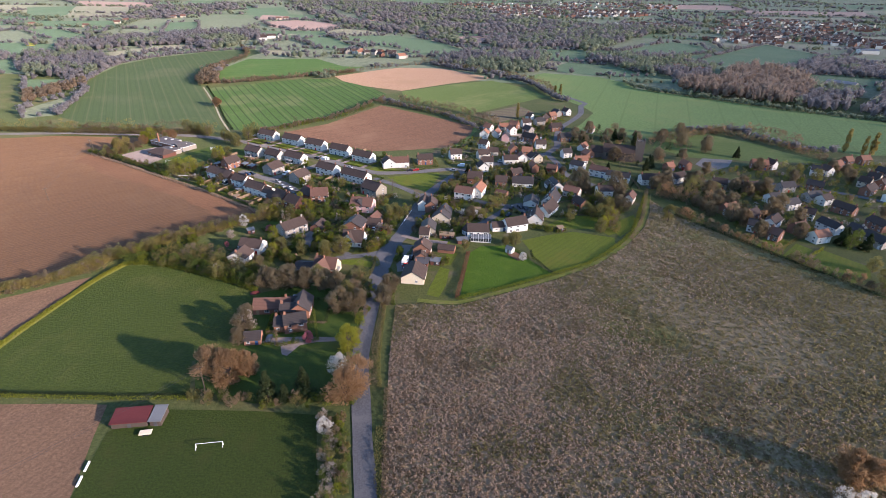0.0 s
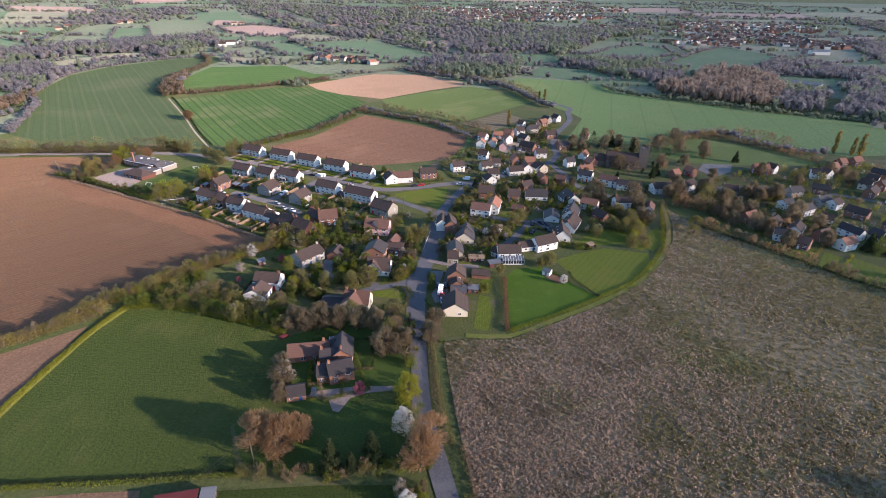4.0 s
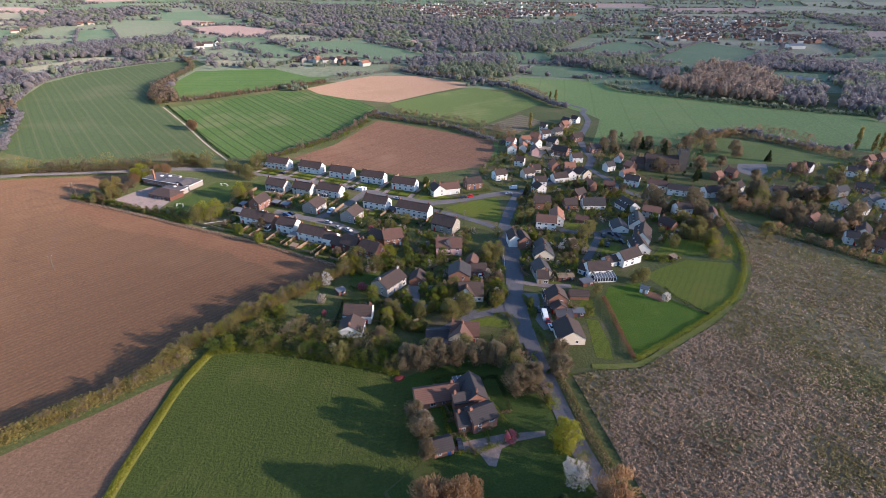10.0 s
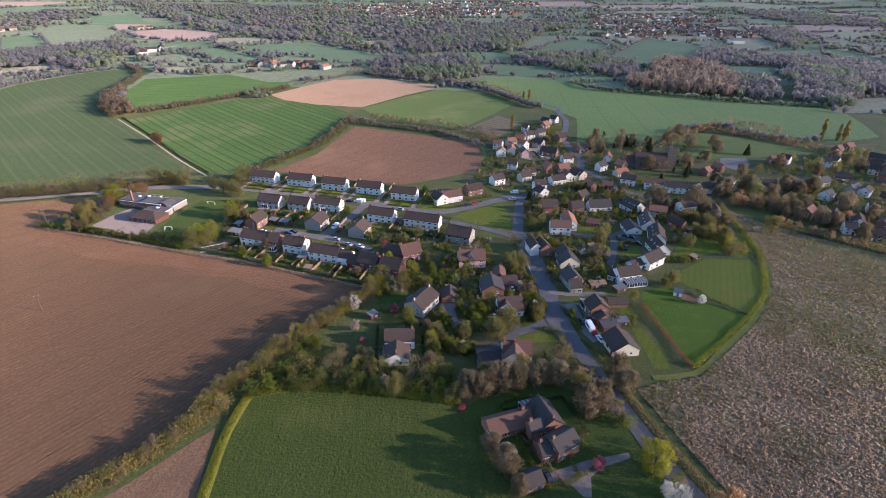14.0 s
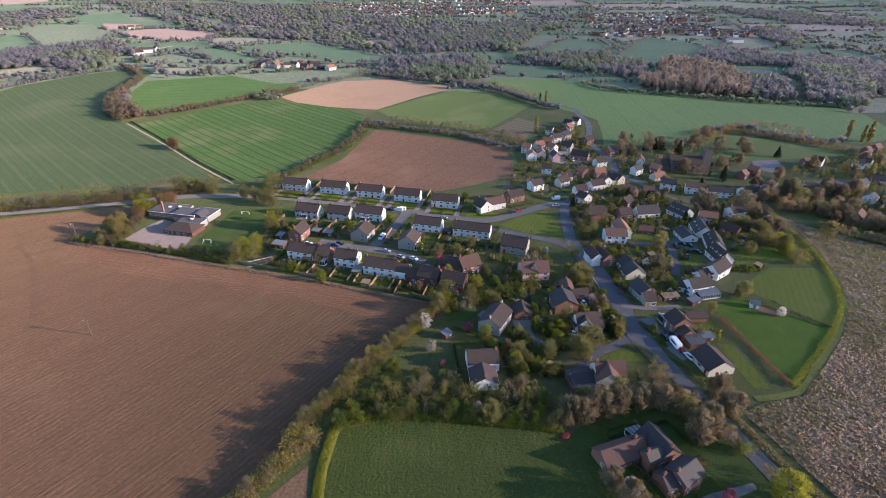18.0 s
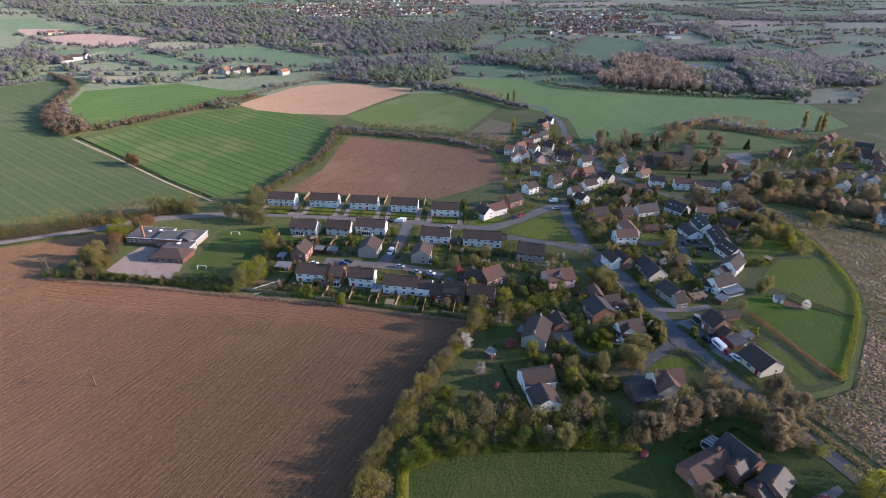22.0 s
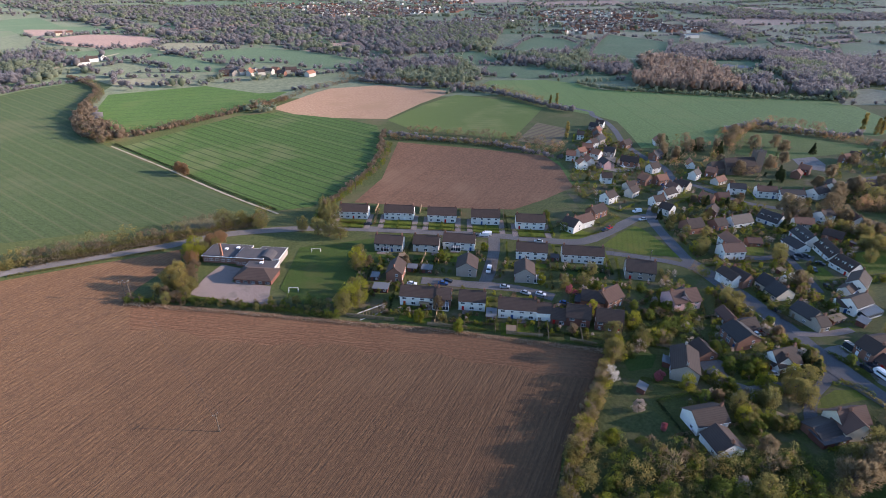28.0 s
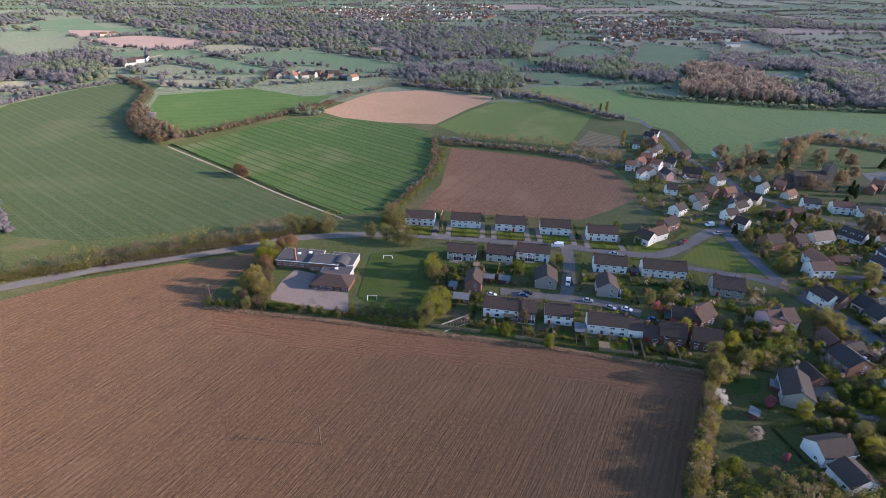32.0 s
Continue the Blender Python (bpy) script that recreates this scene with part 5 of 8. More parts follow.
street('houses east of the street', [
    (-9.3, 213.7, 84, 6.7, 7.5, 4.3, 2.8, 'brick', 'brown'),
    (-9.7, 209.0, 90, 4.5, 5.5, 2.4, 1.8, 'brick', 'brown'),
    (1.7, 217.2, -12, 7.5, 4.5, 2.1, 1.2, 'brick', 'brown'),
    (-11.9, 192.5, 84, 10.0, 9.5, 2.8, 3.0, 'cream', 'brown'),
    (-7.9, 237.3, 87, 8.6, 7.0, 3.6, 2.8, 'stone', 'slate'),
    (-9.2, 231.8, -8, 4.7, 6.0, 3.2, 2.2, 'stone', 'brown'),
    (-2.1, 251.8, 81, 6.5, 9.0, 2.8, 3.2, 'cream', 'slate'),
    (-0.7, 257.8, 85, 6.9, 7.0, 3.2, 3.0, 'cream', 'slate'),
    (-12.2, 267.5, 84, 8.8, 5.6, 4.4, 2.4, 'white', 'brown'),
    (-8.3, 265.5, 90, 8.5, 6.2, 4.4, 2.4, 'brick', 'brown'),
    (9.5, 283.8, -19, 10.4, 7.5, 4.6, 2.6, 'white', 'redbrown'),
    (17.0, 289.3, 72, 11.9, 7.0, 4.4, 2.6, 'white', 'terracotta'),
    (30.4, 287.5, -28, 6.7, 5.0, 2.3, 1.6, 'brick', 'redbrown'),
])
street('houses of the close', [
    (16.1, 233.6, 0, 10.3, 7.0, 4.4, 2.6, 'white', 'brown'),
    (12.0, 236.1, -49, 4.5, 5.5, 2.8, 2.0, 'white', 'brown'),
    (34.4, 242.9, 22, 11.6, 7.0, 4.2, 2.8, 'white', 'brown'),
    (26.7, 242.1, 11, 7.9, 5.0, 2.6, 1.8, 'white', 'brown'),
    (45.9, 253.9, 78, 10.4, 8.0, 2.8, 3.6, 'white', 'brown'),
    (53.3, 265.5, 59, 14.5, 8.0, 2.8, 3.6, 'white', 'brown'),
    (57.6, 280.0, 65, 13.1, 8.0, 2.8, 3.6, 'white', 'slate'),
    (46.2, 276.9, 77, 9.9, 8.0, 2.4, 2.0, 'white', 'slate'),
    (62.4, 301.3, 101, 11.0, 9.2, 2.8, 3.6, 'white', 'slate'),
    (44.0, 306.0, -7, 12.9, 7.0, 2.9, 3.4, 'white', 'slate'),
    (31.3, 308.1, -6, 7.1, 7.0, 3, 2.6, 'brick', 'brown'),
    (15.7, 311.0, -8, 9.1, 9.0, 4, 3, 'brick', 'brown'),
    (88.9, 290.6, 2, 8.9, 7.0, 5, 2.4, 'white', 'brown'),
])
street('houses behind the close', [
    (82.2, 337.2, -38, 9.1, 6.7, 4.5, 2.3, 'white', 'slate'),
    (93.6, 327.0, -35, 11.4, 6.7, 4.7, 2.3, 'white', 'redbrown'),
    (103.7, 318.6, -26, 14.7, 6.7, 4.2, 2.1, 'white', 'slate'),
    (121.7, 314.2, 2, 12.2, 7.6, 4.3, 2.6, 'white', 'brown'),
    (65.1, 332.9, -24, 6.6, 5.9, 3.3, 2.1, 'brick', 'redbrown'),
    (94.5, 365.4, 116, 6.3, 7.7, 3.7, 2.3, 'brick', 'terracotta'),
    (55.4, 355.0, 109, 7.2, 7.7, 3.7, 2.5, 'white', 'brown'),
    (39.2, 348.9, 8, 10.0, 6.7, 3.7, 2.5, 'white', 'brown'),
])
street('houses of the old street', [
    (24.8, 409.6, 74, 6.8, 6.7, 4.7, 2.8, 'white', 'terracotta'),
    (29.0, 427.1, -39, 6.7, 6.3, 4.7, 2.6, 'white', 'terracotta'),
    (50.8, 437.0, -38, 7.6, 6.3, 4.7, 2.6, 'brick', 'terracotta'),
    (22.8, 382.4, -29, 6.6, 6.3, 4.3, 2.5, 'white', 'brown'),
    (43.1, 370.7, 98, 6.8, 6.6, 4.1, 3.0, 'brick', 'terracotta'),
    (28.4, 367.5, 3, 7.8, 6.3, 3.2, 2.3, 'render', 'brown'),
    (67.8, 467.4, -40, 5.5, 6.3, 4.3, 2.3, 'white', 'brown'),
    (93.7, 483.0, -62, 8.2, 6.3, 4.3, 2.5, 'grey', 'slate'),
    (60.5, 424.2, -52, 7.8, 6.3, 4.3, 2.6, 'grey', 'slate'),
    (58.9, 402.3, -44, 12.2, 6.3, 4.1, 2.8, 'brick', 'brown'),
    (47.4, 352.6, 94, 6.8, 6.6, 4.3, 2.6, 'white', 'redbrown'),
    (57.6, 353.7, 104, 6.8, 6.6, 4.1, 2.6, 'cream', 'brown'),
    (24.3, 342.3, -4, 7.5, 6.3, 4.1, 2.6, 'white', 'brown'),
    (20.4, 331.7, 105, 6.8, 6.8, 4.1, 2.6, 'white', 'brown'),
])
street('houses of the north street', [
    (47.0, 422.3, 113, 6.8, 6.6, 4.7, 2.6, 'white', 'terracotta'),
    (61.5, 444.9, 14, 7.7, 6.3, 4.7, 2.6, 'white', 'brown'),
    (73.8, 452.0, 23, 8.6, 6.3, 4.3, 2.5, 'grey', 'slate'),
    (87.6, 472.1, 29, 7.2, 6.3, 4.3, 2.5, 'brick', 'terracotta'),
    (103.7, 488.5, 124, 6.8, 6.6, 4.3, 2.5, 'white', 'brown'),
    (84.3, 434.9, 19, 10.0, 6.3, 4.1, 2.6, 'brick', 'brown'),
    (86.0, 405.8, 18, 9.4, 6.3, 4.1, 2.6, 'brick', 'slate'),
    (52.3, 366.7, -4, 7.6, 6.3, 4.1, 2.6, 'brick', 'terracotta'),
    (64.4, 385.6, 3, 8.0, 6.3, 4.1, 2.6, 'white', 'brown'),
])
street('houses of the east end', [
    (139.6, 317.9, 30, 11.6, 6.3, 4.5, 2.5, 'white', 'brown'),
    (154.5, 343.9, 109, 6.8, 5.9, 4.1, 2.5, 'brick', 'terracotta'),
    (142.5, 340.8, 21, 5.7, 5.9, 3.7, 2.3, 'brick', 'terracotta'),
    (205.4, 347.3, -11, 10.5, 6.3, 4.3, 2.6, 'brick', 'terracotta'),
    (214.1, 348.3, 113, 6.8, 5.0, 4.3, 2.6, 'white', 'brown'),
    (237.0, 336.7, -31, 5.9, 6.3, 4.3, 2.6, 'white', 'slate'),
    (244.3, 337.1, 109, 6.8, 6.6, 4.3, 2.6, 'white', 'brown'),
    (257.7, 348.2, 27, 8.6, 6.3, 4.3, 2.6, 'brick', 'terracotta'),
    (271.6, 358.0, 12, 5.7, 6.3, 4.3, 2.6, 'brick', 'terracotta'),
    (285.2, 361.2, 10, 7.7, 6.3, 4.3, 2.6, 'brick', 'terracotta'),
    (254.6, 315.6, 126, 6.8, 6.6, 4.5, 2.5, 'cream', 'brown'),
    (266.2, 324.1, 126, 6.8, 6.6, 4.5, 2.5, 'cream', 'brown'),
])
street('houses of the east estate', [
    (215.0, 272.9, -60, 11.2, 6.3, 4.2, 2.3, 'brick', 'brown'),
    (191.3, 264.7, -40, 5.7, 6.3, 4.2, 2.3, 'white', 'brown'),
    (193.1, 249.0, -70, 11.1, 6.3, 4.2, 2.3, 'white', 'slate'),
    (203.2, 244.3, -64, 5.9, 6.3, 4.2, 2.3, 'grey', 'slate'),
    (204.8, 237.6, -55, 5.5, 6.3, 4.2, 2.3, 'grey', 'slate'),
    (206.8, 231.5, -62, 5.5, 6.3, 4.2, 2.3, 'grey', 'slate'),
    (220.0, 252.5, -78, 10.4, 6.3, 4.2, 2.3, 'brick', 'brown'),
    (175.7, 246.0, 23, 8.0, 6.3, 4.2, 2.3, 'brick', 'redbrown'),
    (180.8, 236.7, 18, 9.1, 6.3, 4.2, 2.3, 'white', 'terracotta'),
    (160.3, 237.6, -52, 5.5, 6.3, 4.2, 2.3, 'brick', 'redbrown'),
    (166.5, 253.2, 44, 11.1, 6.3, 4.2, 2.3, 'white', 'brown'),
    (159.5, 261.7, 35, 9.1, 6.3, 4.2, 2.3, 'brick', 'brown'),
    (154.5, 247.7, -34, 5.5, 6.3, 4.2, 2.3, 'white', 'slate'),
    (151.0, 269.5, 26, 9.6, 6.3, 4.2, 2.3, 'brick', 'terracotta'),
    (188.5, 278.5, 23, 9.8, 6.3, 4.2, 2.3, 'white', 'slate'),
    (183.1, 287.1, 19, 8.0, 6.3, 4.2, 2.3, 'white', 'slate'),
    (200.2, 306.1, 13, 10.1, 6.3, 4.2, 2.3, 'grey', 'slate'),
    (207.4, 290.9, 19, 10.5, 6.3, 4.2, 2.3, 'grey', 'slate'),
    (211.6, 286.4, 26, 7.8, 6.3, 4.2, 2.3, 'white', 'brown'),
    (248.5, 303.9, 36, 12.5, 6.3, 4.2, 2.3, 'brick', 'brown'),
    (265.9, 315.4, 32, 12.5, 6.3, 4.2, 2.3, 'brick', 'brown'),
    (255.5, 292.8, 24, 12.5, 6.3, 4.2, 2.3, 'white', 'slate'),
    (282.1, 334.7, -56, 12.0, 6.3, 4.2, 2.3, 'brick', 'slate'),
    (162.3, 309.9, -22, 8.7, 6.3, 4.2, 2.3, 'grey', 'brown'),
    (219.5, 309.0, -37, 9.3, 6.3, 4.2, 2.3, 'brick', 'slate'),
    (179.0, 304.8, 11, 7.8, 6.3, 4.2, 2.3, 'brick', 'brown'),
])
street('buildings of the large house', [
    (-63.9, 167.7, 4, 13.5, 7.0, 2.6, 2.4, 'brick', 'redbrown'),
    (-52.6, 156.4, 17, 7.8, 6.5, 4.2, 2, 'brick', 'slate'),
    (-52.8, 166.6, 93, 10.0, 7.0, 3.6, 2.8, 'brick', 'slate'),
    (-56.9, 156.3, 3, 5.5, 6.0, 3, 2, 'brick', 'slate'),
    (-65.2, 148.2, 9, 5.5, 5.0, 2.4, 1.6, 'brick', 'slate'),
    (-56.8, 163.4, 5, 5.6, 4.2, 3.9, 1.9, 'brick', 'slate'),
    (-57.0, 168.9, 5, 5.2, 3.6, 3.4, 1.6, 'brick', 'slate'),
])
street('cottages in the gardens', [
    (34.3, 414.0, 70, 9.3, 5.7, 4.1, 2.4, 'white', 'terracotta'),
    (21.5, 358.9, 20, 8.4, 5.6, 4.1, 2.4, 'render', 'brown'),
    (41.4, 432.2, 15, 8.1, 5.3, 4.1, 2.4, 'render', 'terracotta'),
])
street('cottages of the old street', [
    (79.7, 462.2, 58, 8.3, 5.9, 4.1, 2.4, 'brick', 'brown'),
    (40.6, 405.4, 81, 8.8, 5.6, 4.2, 2.6, 'pink', 'slate'),
    (112.2, 431.4, 62, 7.9, 5.5, 4.1, 2.5, 'white', 'terracotta'),
    (95.3, 383.7, 53, 9.3, 5.1, 2.8, 2.6, 'white', 'terracotta'),
    (79.4, 365.2, 18, 7.1, 5.5, 4.2, 2.6, 'white', 'slate'),
    (86.9, 353.1, 9, 9.5, 5.7, 2.8, 2.4, 'render', 'terracotta'),
    (53.2, 333.7, -76, 7.9, 5.0, 4.1, 2.3, 'brick', 'terracotta'),
    (40.7, 320.1, 29, 7.9, 5.9, 4.1, 2.3, 'brick', 'brown'),
    (70.7, 290.1, -36, 9.4, 5.5, 4.1, 2.3, 'render', 'terracotta'),
    (101.7, 282.9, 61, 9.2, 5.2, 4.1, 2.1, 'render', 'redbrown'),
    (72.7, 275.8, -68, 8.7, 5.1, 2.8, 2.4, 'brick', 'brown'),
])
plant('bare_brown', 12, [(-70.9, 128.4), (-65.5, 126.5)])
plant('bare_brown', 9, [(-61.2, 130.6)])
plant('bare_brown', 9, [(-27.6, 129.0)])
plant('blossom_white', 8, [(-32.9, 131.8)])
plant('blossom_pale', 9, [(-69.2, 155.0)])
plant('bare_brown', 12, [(-28.4, 119.5), (-26.0, 124.0)])
plant('bare_pale', 9, [(-22.5, 172.1), (-31.5, 170.1), (-35.1, 166.5), (-21.0, 180.1)])
plant('willow', 10.5, [(-31.6, 143.6)])
plant('conifer', 12, [(-51.7, 119.9), (-41.0, 121.3)])
plant('conifer', 8, [(-46.4, 119.0)])
plant('blossom_pink', 5, [(-45.9, 147.6)])
plant('blossom_white', 5, [(-32.2, 107.7), (-33.0, 136.1)])
plant('blossom_white', 6, [(-99.7, 240.1)])
plant('blossom_pale', 5, [(-101.1, 225.9)])
plant('blossom_pink', 3, [(-99.7, 216.9), (-85.7, 234.2)])
plant('bright', 5, [(-116.2, 219.8)])
plant('blossom_white', 4, [(8.6, 257.7)])
plant('bare_pale', 8, [(-69.7, 152.9), (-69.6, 145.7), (-71.1, 159.6)])
plant('bare_pale', 9.5, [(-67.0, 182.0), (-61.1, 183.0), (-54.7, 182.5), (-47.6, 182.0), (-42.2, 180.3)])
plant('olive', 8, [(-64.0, 187.5), (-51.0, 188.0), (-36.9, 175.0)])
plant('bare_pale', 10, [(-71.1, 182.9), (-38.7, 166.8)])
plant('budding', 9, [(-52.7, 210.0), (-78.7, 249.4), (-24.5, 211.9), (-52.3, 207.3), (-87.0, 255.1), (-92.3, 247.4)])
plant('budding', 7, [(-47.5, 228.1), (-73.5, 214.3), (-63.4, 211.0), (-2.6, 250.8), (16.6, 303.1), (-29.4, 255.3), (4.5, 295.4)])
plant('olive', 6, [(-222.6, 344.9), (-227.7, 354.9), (-229.8, 344.6), (-232.9, 352.5), (-225.1, 361.0), (-220.3, 351.7)])
plant('shrub_brown', 5, [(-223.5, 350.8), (-229.8, 349.8), (-226.1, 345.1), (-219.0, 358.4), (-222.2, 362.3), (-218.2, 368.3), (-219.9, 366.4)])
plant('golden', 9, [(-219.9, 378.4), (-217.9, 375.8)])
plant('khaki', 10, [(-224.2, 361.6), (-227.6, 356.8), (-223.2, 352.2)])
plant('golden', 11, [(-216.5, 380.5)])
plant('bare_brown', 7, [(-209.3, 387.5), (-205.5, 388.3), (-218.9, 374.0)])
plant('budding', 7, [(-212.9, 381.7), (-207.8, 383.8)])
plant('olive', 11, [(-201.5, 405.4), (-193.5, 404.1), (-184.3, 400.1), (-172.8, 393.1), (-165.9, 392.3), (-158.0, 388.9), (-141.4, 379.6), (-134.9, 376.8), (-150.2, 390.7), (-149.8, 404.4)])
plant('budding', 8, [(-153.6, 340.4), (-149.1, 349.5), (-160.5, 323.4), (-161.3, 312.6), (-167.4, 315.3)])
plant('bare_pale', 11, [(130.5, 307.9), (148.0, 307.7), (150.1, 294.0), (150.5, 281.3), (154.8, 275.3), (184.1, 297.7), (171.1, 265.4), (178.4, 270.9), (148.2, 258.4)])
plant('bare_pale', 9, [(153.8, 239.5), (172.3, 238.2), (249.1, 321.7), (252.9, 343.7), (172.9, 296.2), (163.4, 333.0), (152.8, 254.3), (256.9, 336.6), (182.9, 258.0), (234.0, 268.0)])
plant('conifer', 9, [(189.5, 232.6), (194.2, 236.9), (198.0, 227.0)])
plant('green', 9, [(186.0, 238.0), (191.5, 229.0), (196.5, 233.0)])
plant('budding', 11, [(218.9, 327.2), (143.0, 300.0), (139.0, 293.5)])
scatter('wood', 7, 60, [(122.0, 300.0), (150.0, 312.0), (200.0, 300.0), (186.0, 255.0), (150.0, 250.0), (138.0, 270.0)], 0.06)
plant('budding', 7, [(-3.0, 289.2), (-50.6, 267.5), (-26.6, 257.5), (33.6, 225.1)])
plant('olive', 6, [(4.6, 314.9), (15.7, 323.4), (8.5, 307.9), (-2.7, 307.2), (18.6, 254.6), (-64.4, 212.4), (84.8, 295.2), (14.6, 334.3), (25.1, 339.2)])
plant('olive', 7, [(32.6, 273.2), (56.6, 319.9), (-79.2, 291.9), (-70.1, 290.3), (-61.7, 296.0), (86.5, 268.4), (63.7, 253.9), (-52.2, 340.6)])
plant('bare_pale', 6, [(20.3, 313.3), (71.0, 298.3), (-79.8, 199.3), (-133.7, 299.1), (45.2, 335.8), (70.6, 325.5), (93.6, 293.3)])
plant('bare_pale', 9, [(92.9, 273.3), (96.2, 283.8), (95.3, 268.5)])
plant('green', 5, [(-51.6, 277.2), (-52.6, 262.4), (-8.3, 261.4), (6.0, 235.2), (-57.0, 237.0), (-60.3, 228.3), (-76.2, 205.7), (58.5, 327.5), (-45.0, 351.6), (-45.6, 335.5), (-64.2, 268.2), (-63.4, 260.8), (-64.7, 252.5), (-74.9, 250.5), (68.8, 283.1), (87.8, 294.0), (80.1, 278.5), (-67.9, 221.8), (-56.7, 223.9)])
plant('golden', 7, [(80.7, 250.1), (-76.3, 210.0), (-73.0, 259.5), (-88.1, 251.2), (-80.9, 226.6)])
plant('bright', 5, [(-52.8, 224.1), (-92.9, 333.7), (-144.2, 294.6), (-133.1, 283.3), (-114.9, 335.3), (-86.1, 298.1), (-79.1, 187.0)])
plant('budding', 9, [(-46.1, 212.6)])
plant('golden', 11, [(-152.5, 343.2), (-165.2, 313.7), (-159.6, 315.8)])
plant('olive', 9, [(-151.4, 372.0), (-155.6, 377.5), (-167.7, 312.3), (-160.3, 381.0), (-166.8, 387.5)])
plant('shrub_brown', 4, [(-75.5, 219.2), (-65.4, 203.9), (-131.1, 337.5), (-146.1, 343.7), (-76.9, 282.5), (-46.4, 311.1), (-40.8, 260.9), (-52.7, 212.2), (-94.7, 278.6), (-95.7, 265.5)])
plant('blossom_pale', 4, [(-110.6, 325.9), (-95.6, 194.0), (17.7, 252.2), (-78.2, 280.0)])
plant('blossom_pink', 4, [(-79.8, 287.8), (-84.6, 233.9)])
plant('conifer', 7, [(59.4, 325.3), (-36.0, 215.2), (-34.3, 219.9), (48.5, 329.7), (57.6, 291.6)])
plant('budding', 8, [(79.8, 259.8), (79.9, 250.4), (74.1, 263.5), (82.5, 277.9), (27.6, 272.8), (87.2, 271.8)])
plant('bare_pale', 10, [(126.2, 363.0), (141.7, 359.4), (160.3, 363.4), (129.7, 308.2), (120.9, 304.1), (111.2, 358.5), (138.7, 312.4)])
plant('bare_pale', 7, [(12.9, 254.0), (83.9, 342.6), (80.0, 294.0), (99.1, 386.6), (100.7, 399.9), (136.4, 277.5), (138.4, 271.7), (151.1, 276.6)])
plant('conifer', 9, [(125.2, 408.8), (201.4, 369.7), (126.7, 339.6)])
plant('olive', 6, [(35.7, 318.9), (27.8, 315.1), (18.4, 320.2), (31.9, 226.6), (10.1, 218.4), (18.0, 335.3), (-24.0, 254.1), (-28.5, 251.8), (48.3, 331.1)])
plant('green', 4, [(-29.4, 227.0), (-28.7, 221.2), (-43.1, 209.6), (-29.8, 199.3), (-19.5, 213.6), (16.1, 267.1), (61.7, 278.1)])
plant('golden', 6, [(-2.3, 293.9), (79.0, 249.4), (138.5, 285.2)])
plant('blossom_pink', 4, [(-125.7, 372.9), (-79.8, 283.8)])
plant('blossom_pale', 4, [(-109.1, 313.3), (-53.7, 268.0)])
plant('poplar', 17, [(291.2, 389.6), (301.1, 384.0), (306.5, 382.8)])
plant('poplar', 14, [(57.4, 471.1), (107.2, 566.5), (111.8, 562.9)])
plant('golden', 6, [(79.2, 246.5), (16.4, 285.5), (-80.3, 273.2)])
plant('conifer', 10, [(132.1, 345.3), (99.6, 329.2)])
plant('conifer', 6, [(11.3, 327.7)])
plant('bare_pale', 11, [(94.3, 407.9), (98.3, 399.6), (119.1, 407.6), (130.2, 408.8), (109.3, 425.8), (139.8, 401.4), (162.8, 409.8), (180.7, 420.7), (172.2, 396.1), (189.1, 391.0), (184.2, 380.7), (97.8, 367.5), (111.5, 373.3)])
plant('budding', 7, [(88.0, 269.6), (75.9, 260.0)])
plant('bare_pale', 9, [(135.2, 322.7), (128.2, 305.4), (144.3, 309.9), (167.9, 302.5), (181.5, 298.3), (125.8, 306.5), (136.4, 316.9), (145.9, 272.8), (139.4, 264.8), (175.4, 309.0), (202.1, 341.8), (173.9, 266.3), (213.2, 320.8), (147.0, 307.6)])
plant('budding', 9, [(76.8, 241.2), (81.4, 251.5), (114.9, 256.4), (217.3, 331.5), (228.0, 321.6)])
plant('olive', 8, [(187.1, 205.6), (185.3, 195.9), (181.1, 186.8)])
plant('bare_pale', 14, [(-10.4, 329.3), (-10.7, 333.2), (76.6, 303.7), (78.8, 298.8), (95.7, 291.5)])
plant('conifer', 7, [(-29.1, 196.0), (-29.1, 189.6), (-27.7, 187.6)])
plant('budding', 6.5, [(-48.3, 215.5), (-53.2, 213.4), (-76.3, 207.2)])
plant('golden', 6, [(-44.2, 217.1)])
plant('golden', 7, [(85.8, 256.4), (-57.2, 216.7)])
plant('olive', 8, [(-44.0, 209.5), (-40.2, 209.4), (-42.6, 212.1)])
plant('olive', 5, [(28.9, 224.4)])
plant('blossom_white', 4, [(35.7, 209.5), (15.5, 258.2), (-31.1, 222.9)])
plant('green', 3.5, [(-22.5, 231.0), (-28.5, 223.7), (-31.4, 219.4), (-33.5, 216.0), (-50.8, 224.1), (-57.5, 225.2), (-56.7, 223.1), (-50.4, 227.5)])
plant('budding', 7, [(31.4, 275.9), (23.2, 269.7), (-2.2, 290.0), (2.4, 291.4)])
plant('blossom_white', 5.5, [(99.7, 87.7), (104.9, 87.0)])
plant('bare_brown', 9, [(105.9, 94.8), (110.7, 93.2)])
plant('bare_brown', 7, [(-216.0, 495.0), (-219.5, 502.8), (-216.9, 502.1)])
plant('olive', 7, [(-147.3, 400.5), (-152.5, 398.6), (-151.9, 392.9)])
belt('garden', 5, 30, [(-88.2, 247.2), (-75.6, 249.2), (-62.4, 251.3), (-52.7, 252.6)])
belt('garden', 4, 20, [(-67.7, 225.6), (-71.6, 213.7), (-77.7, 203.9)])
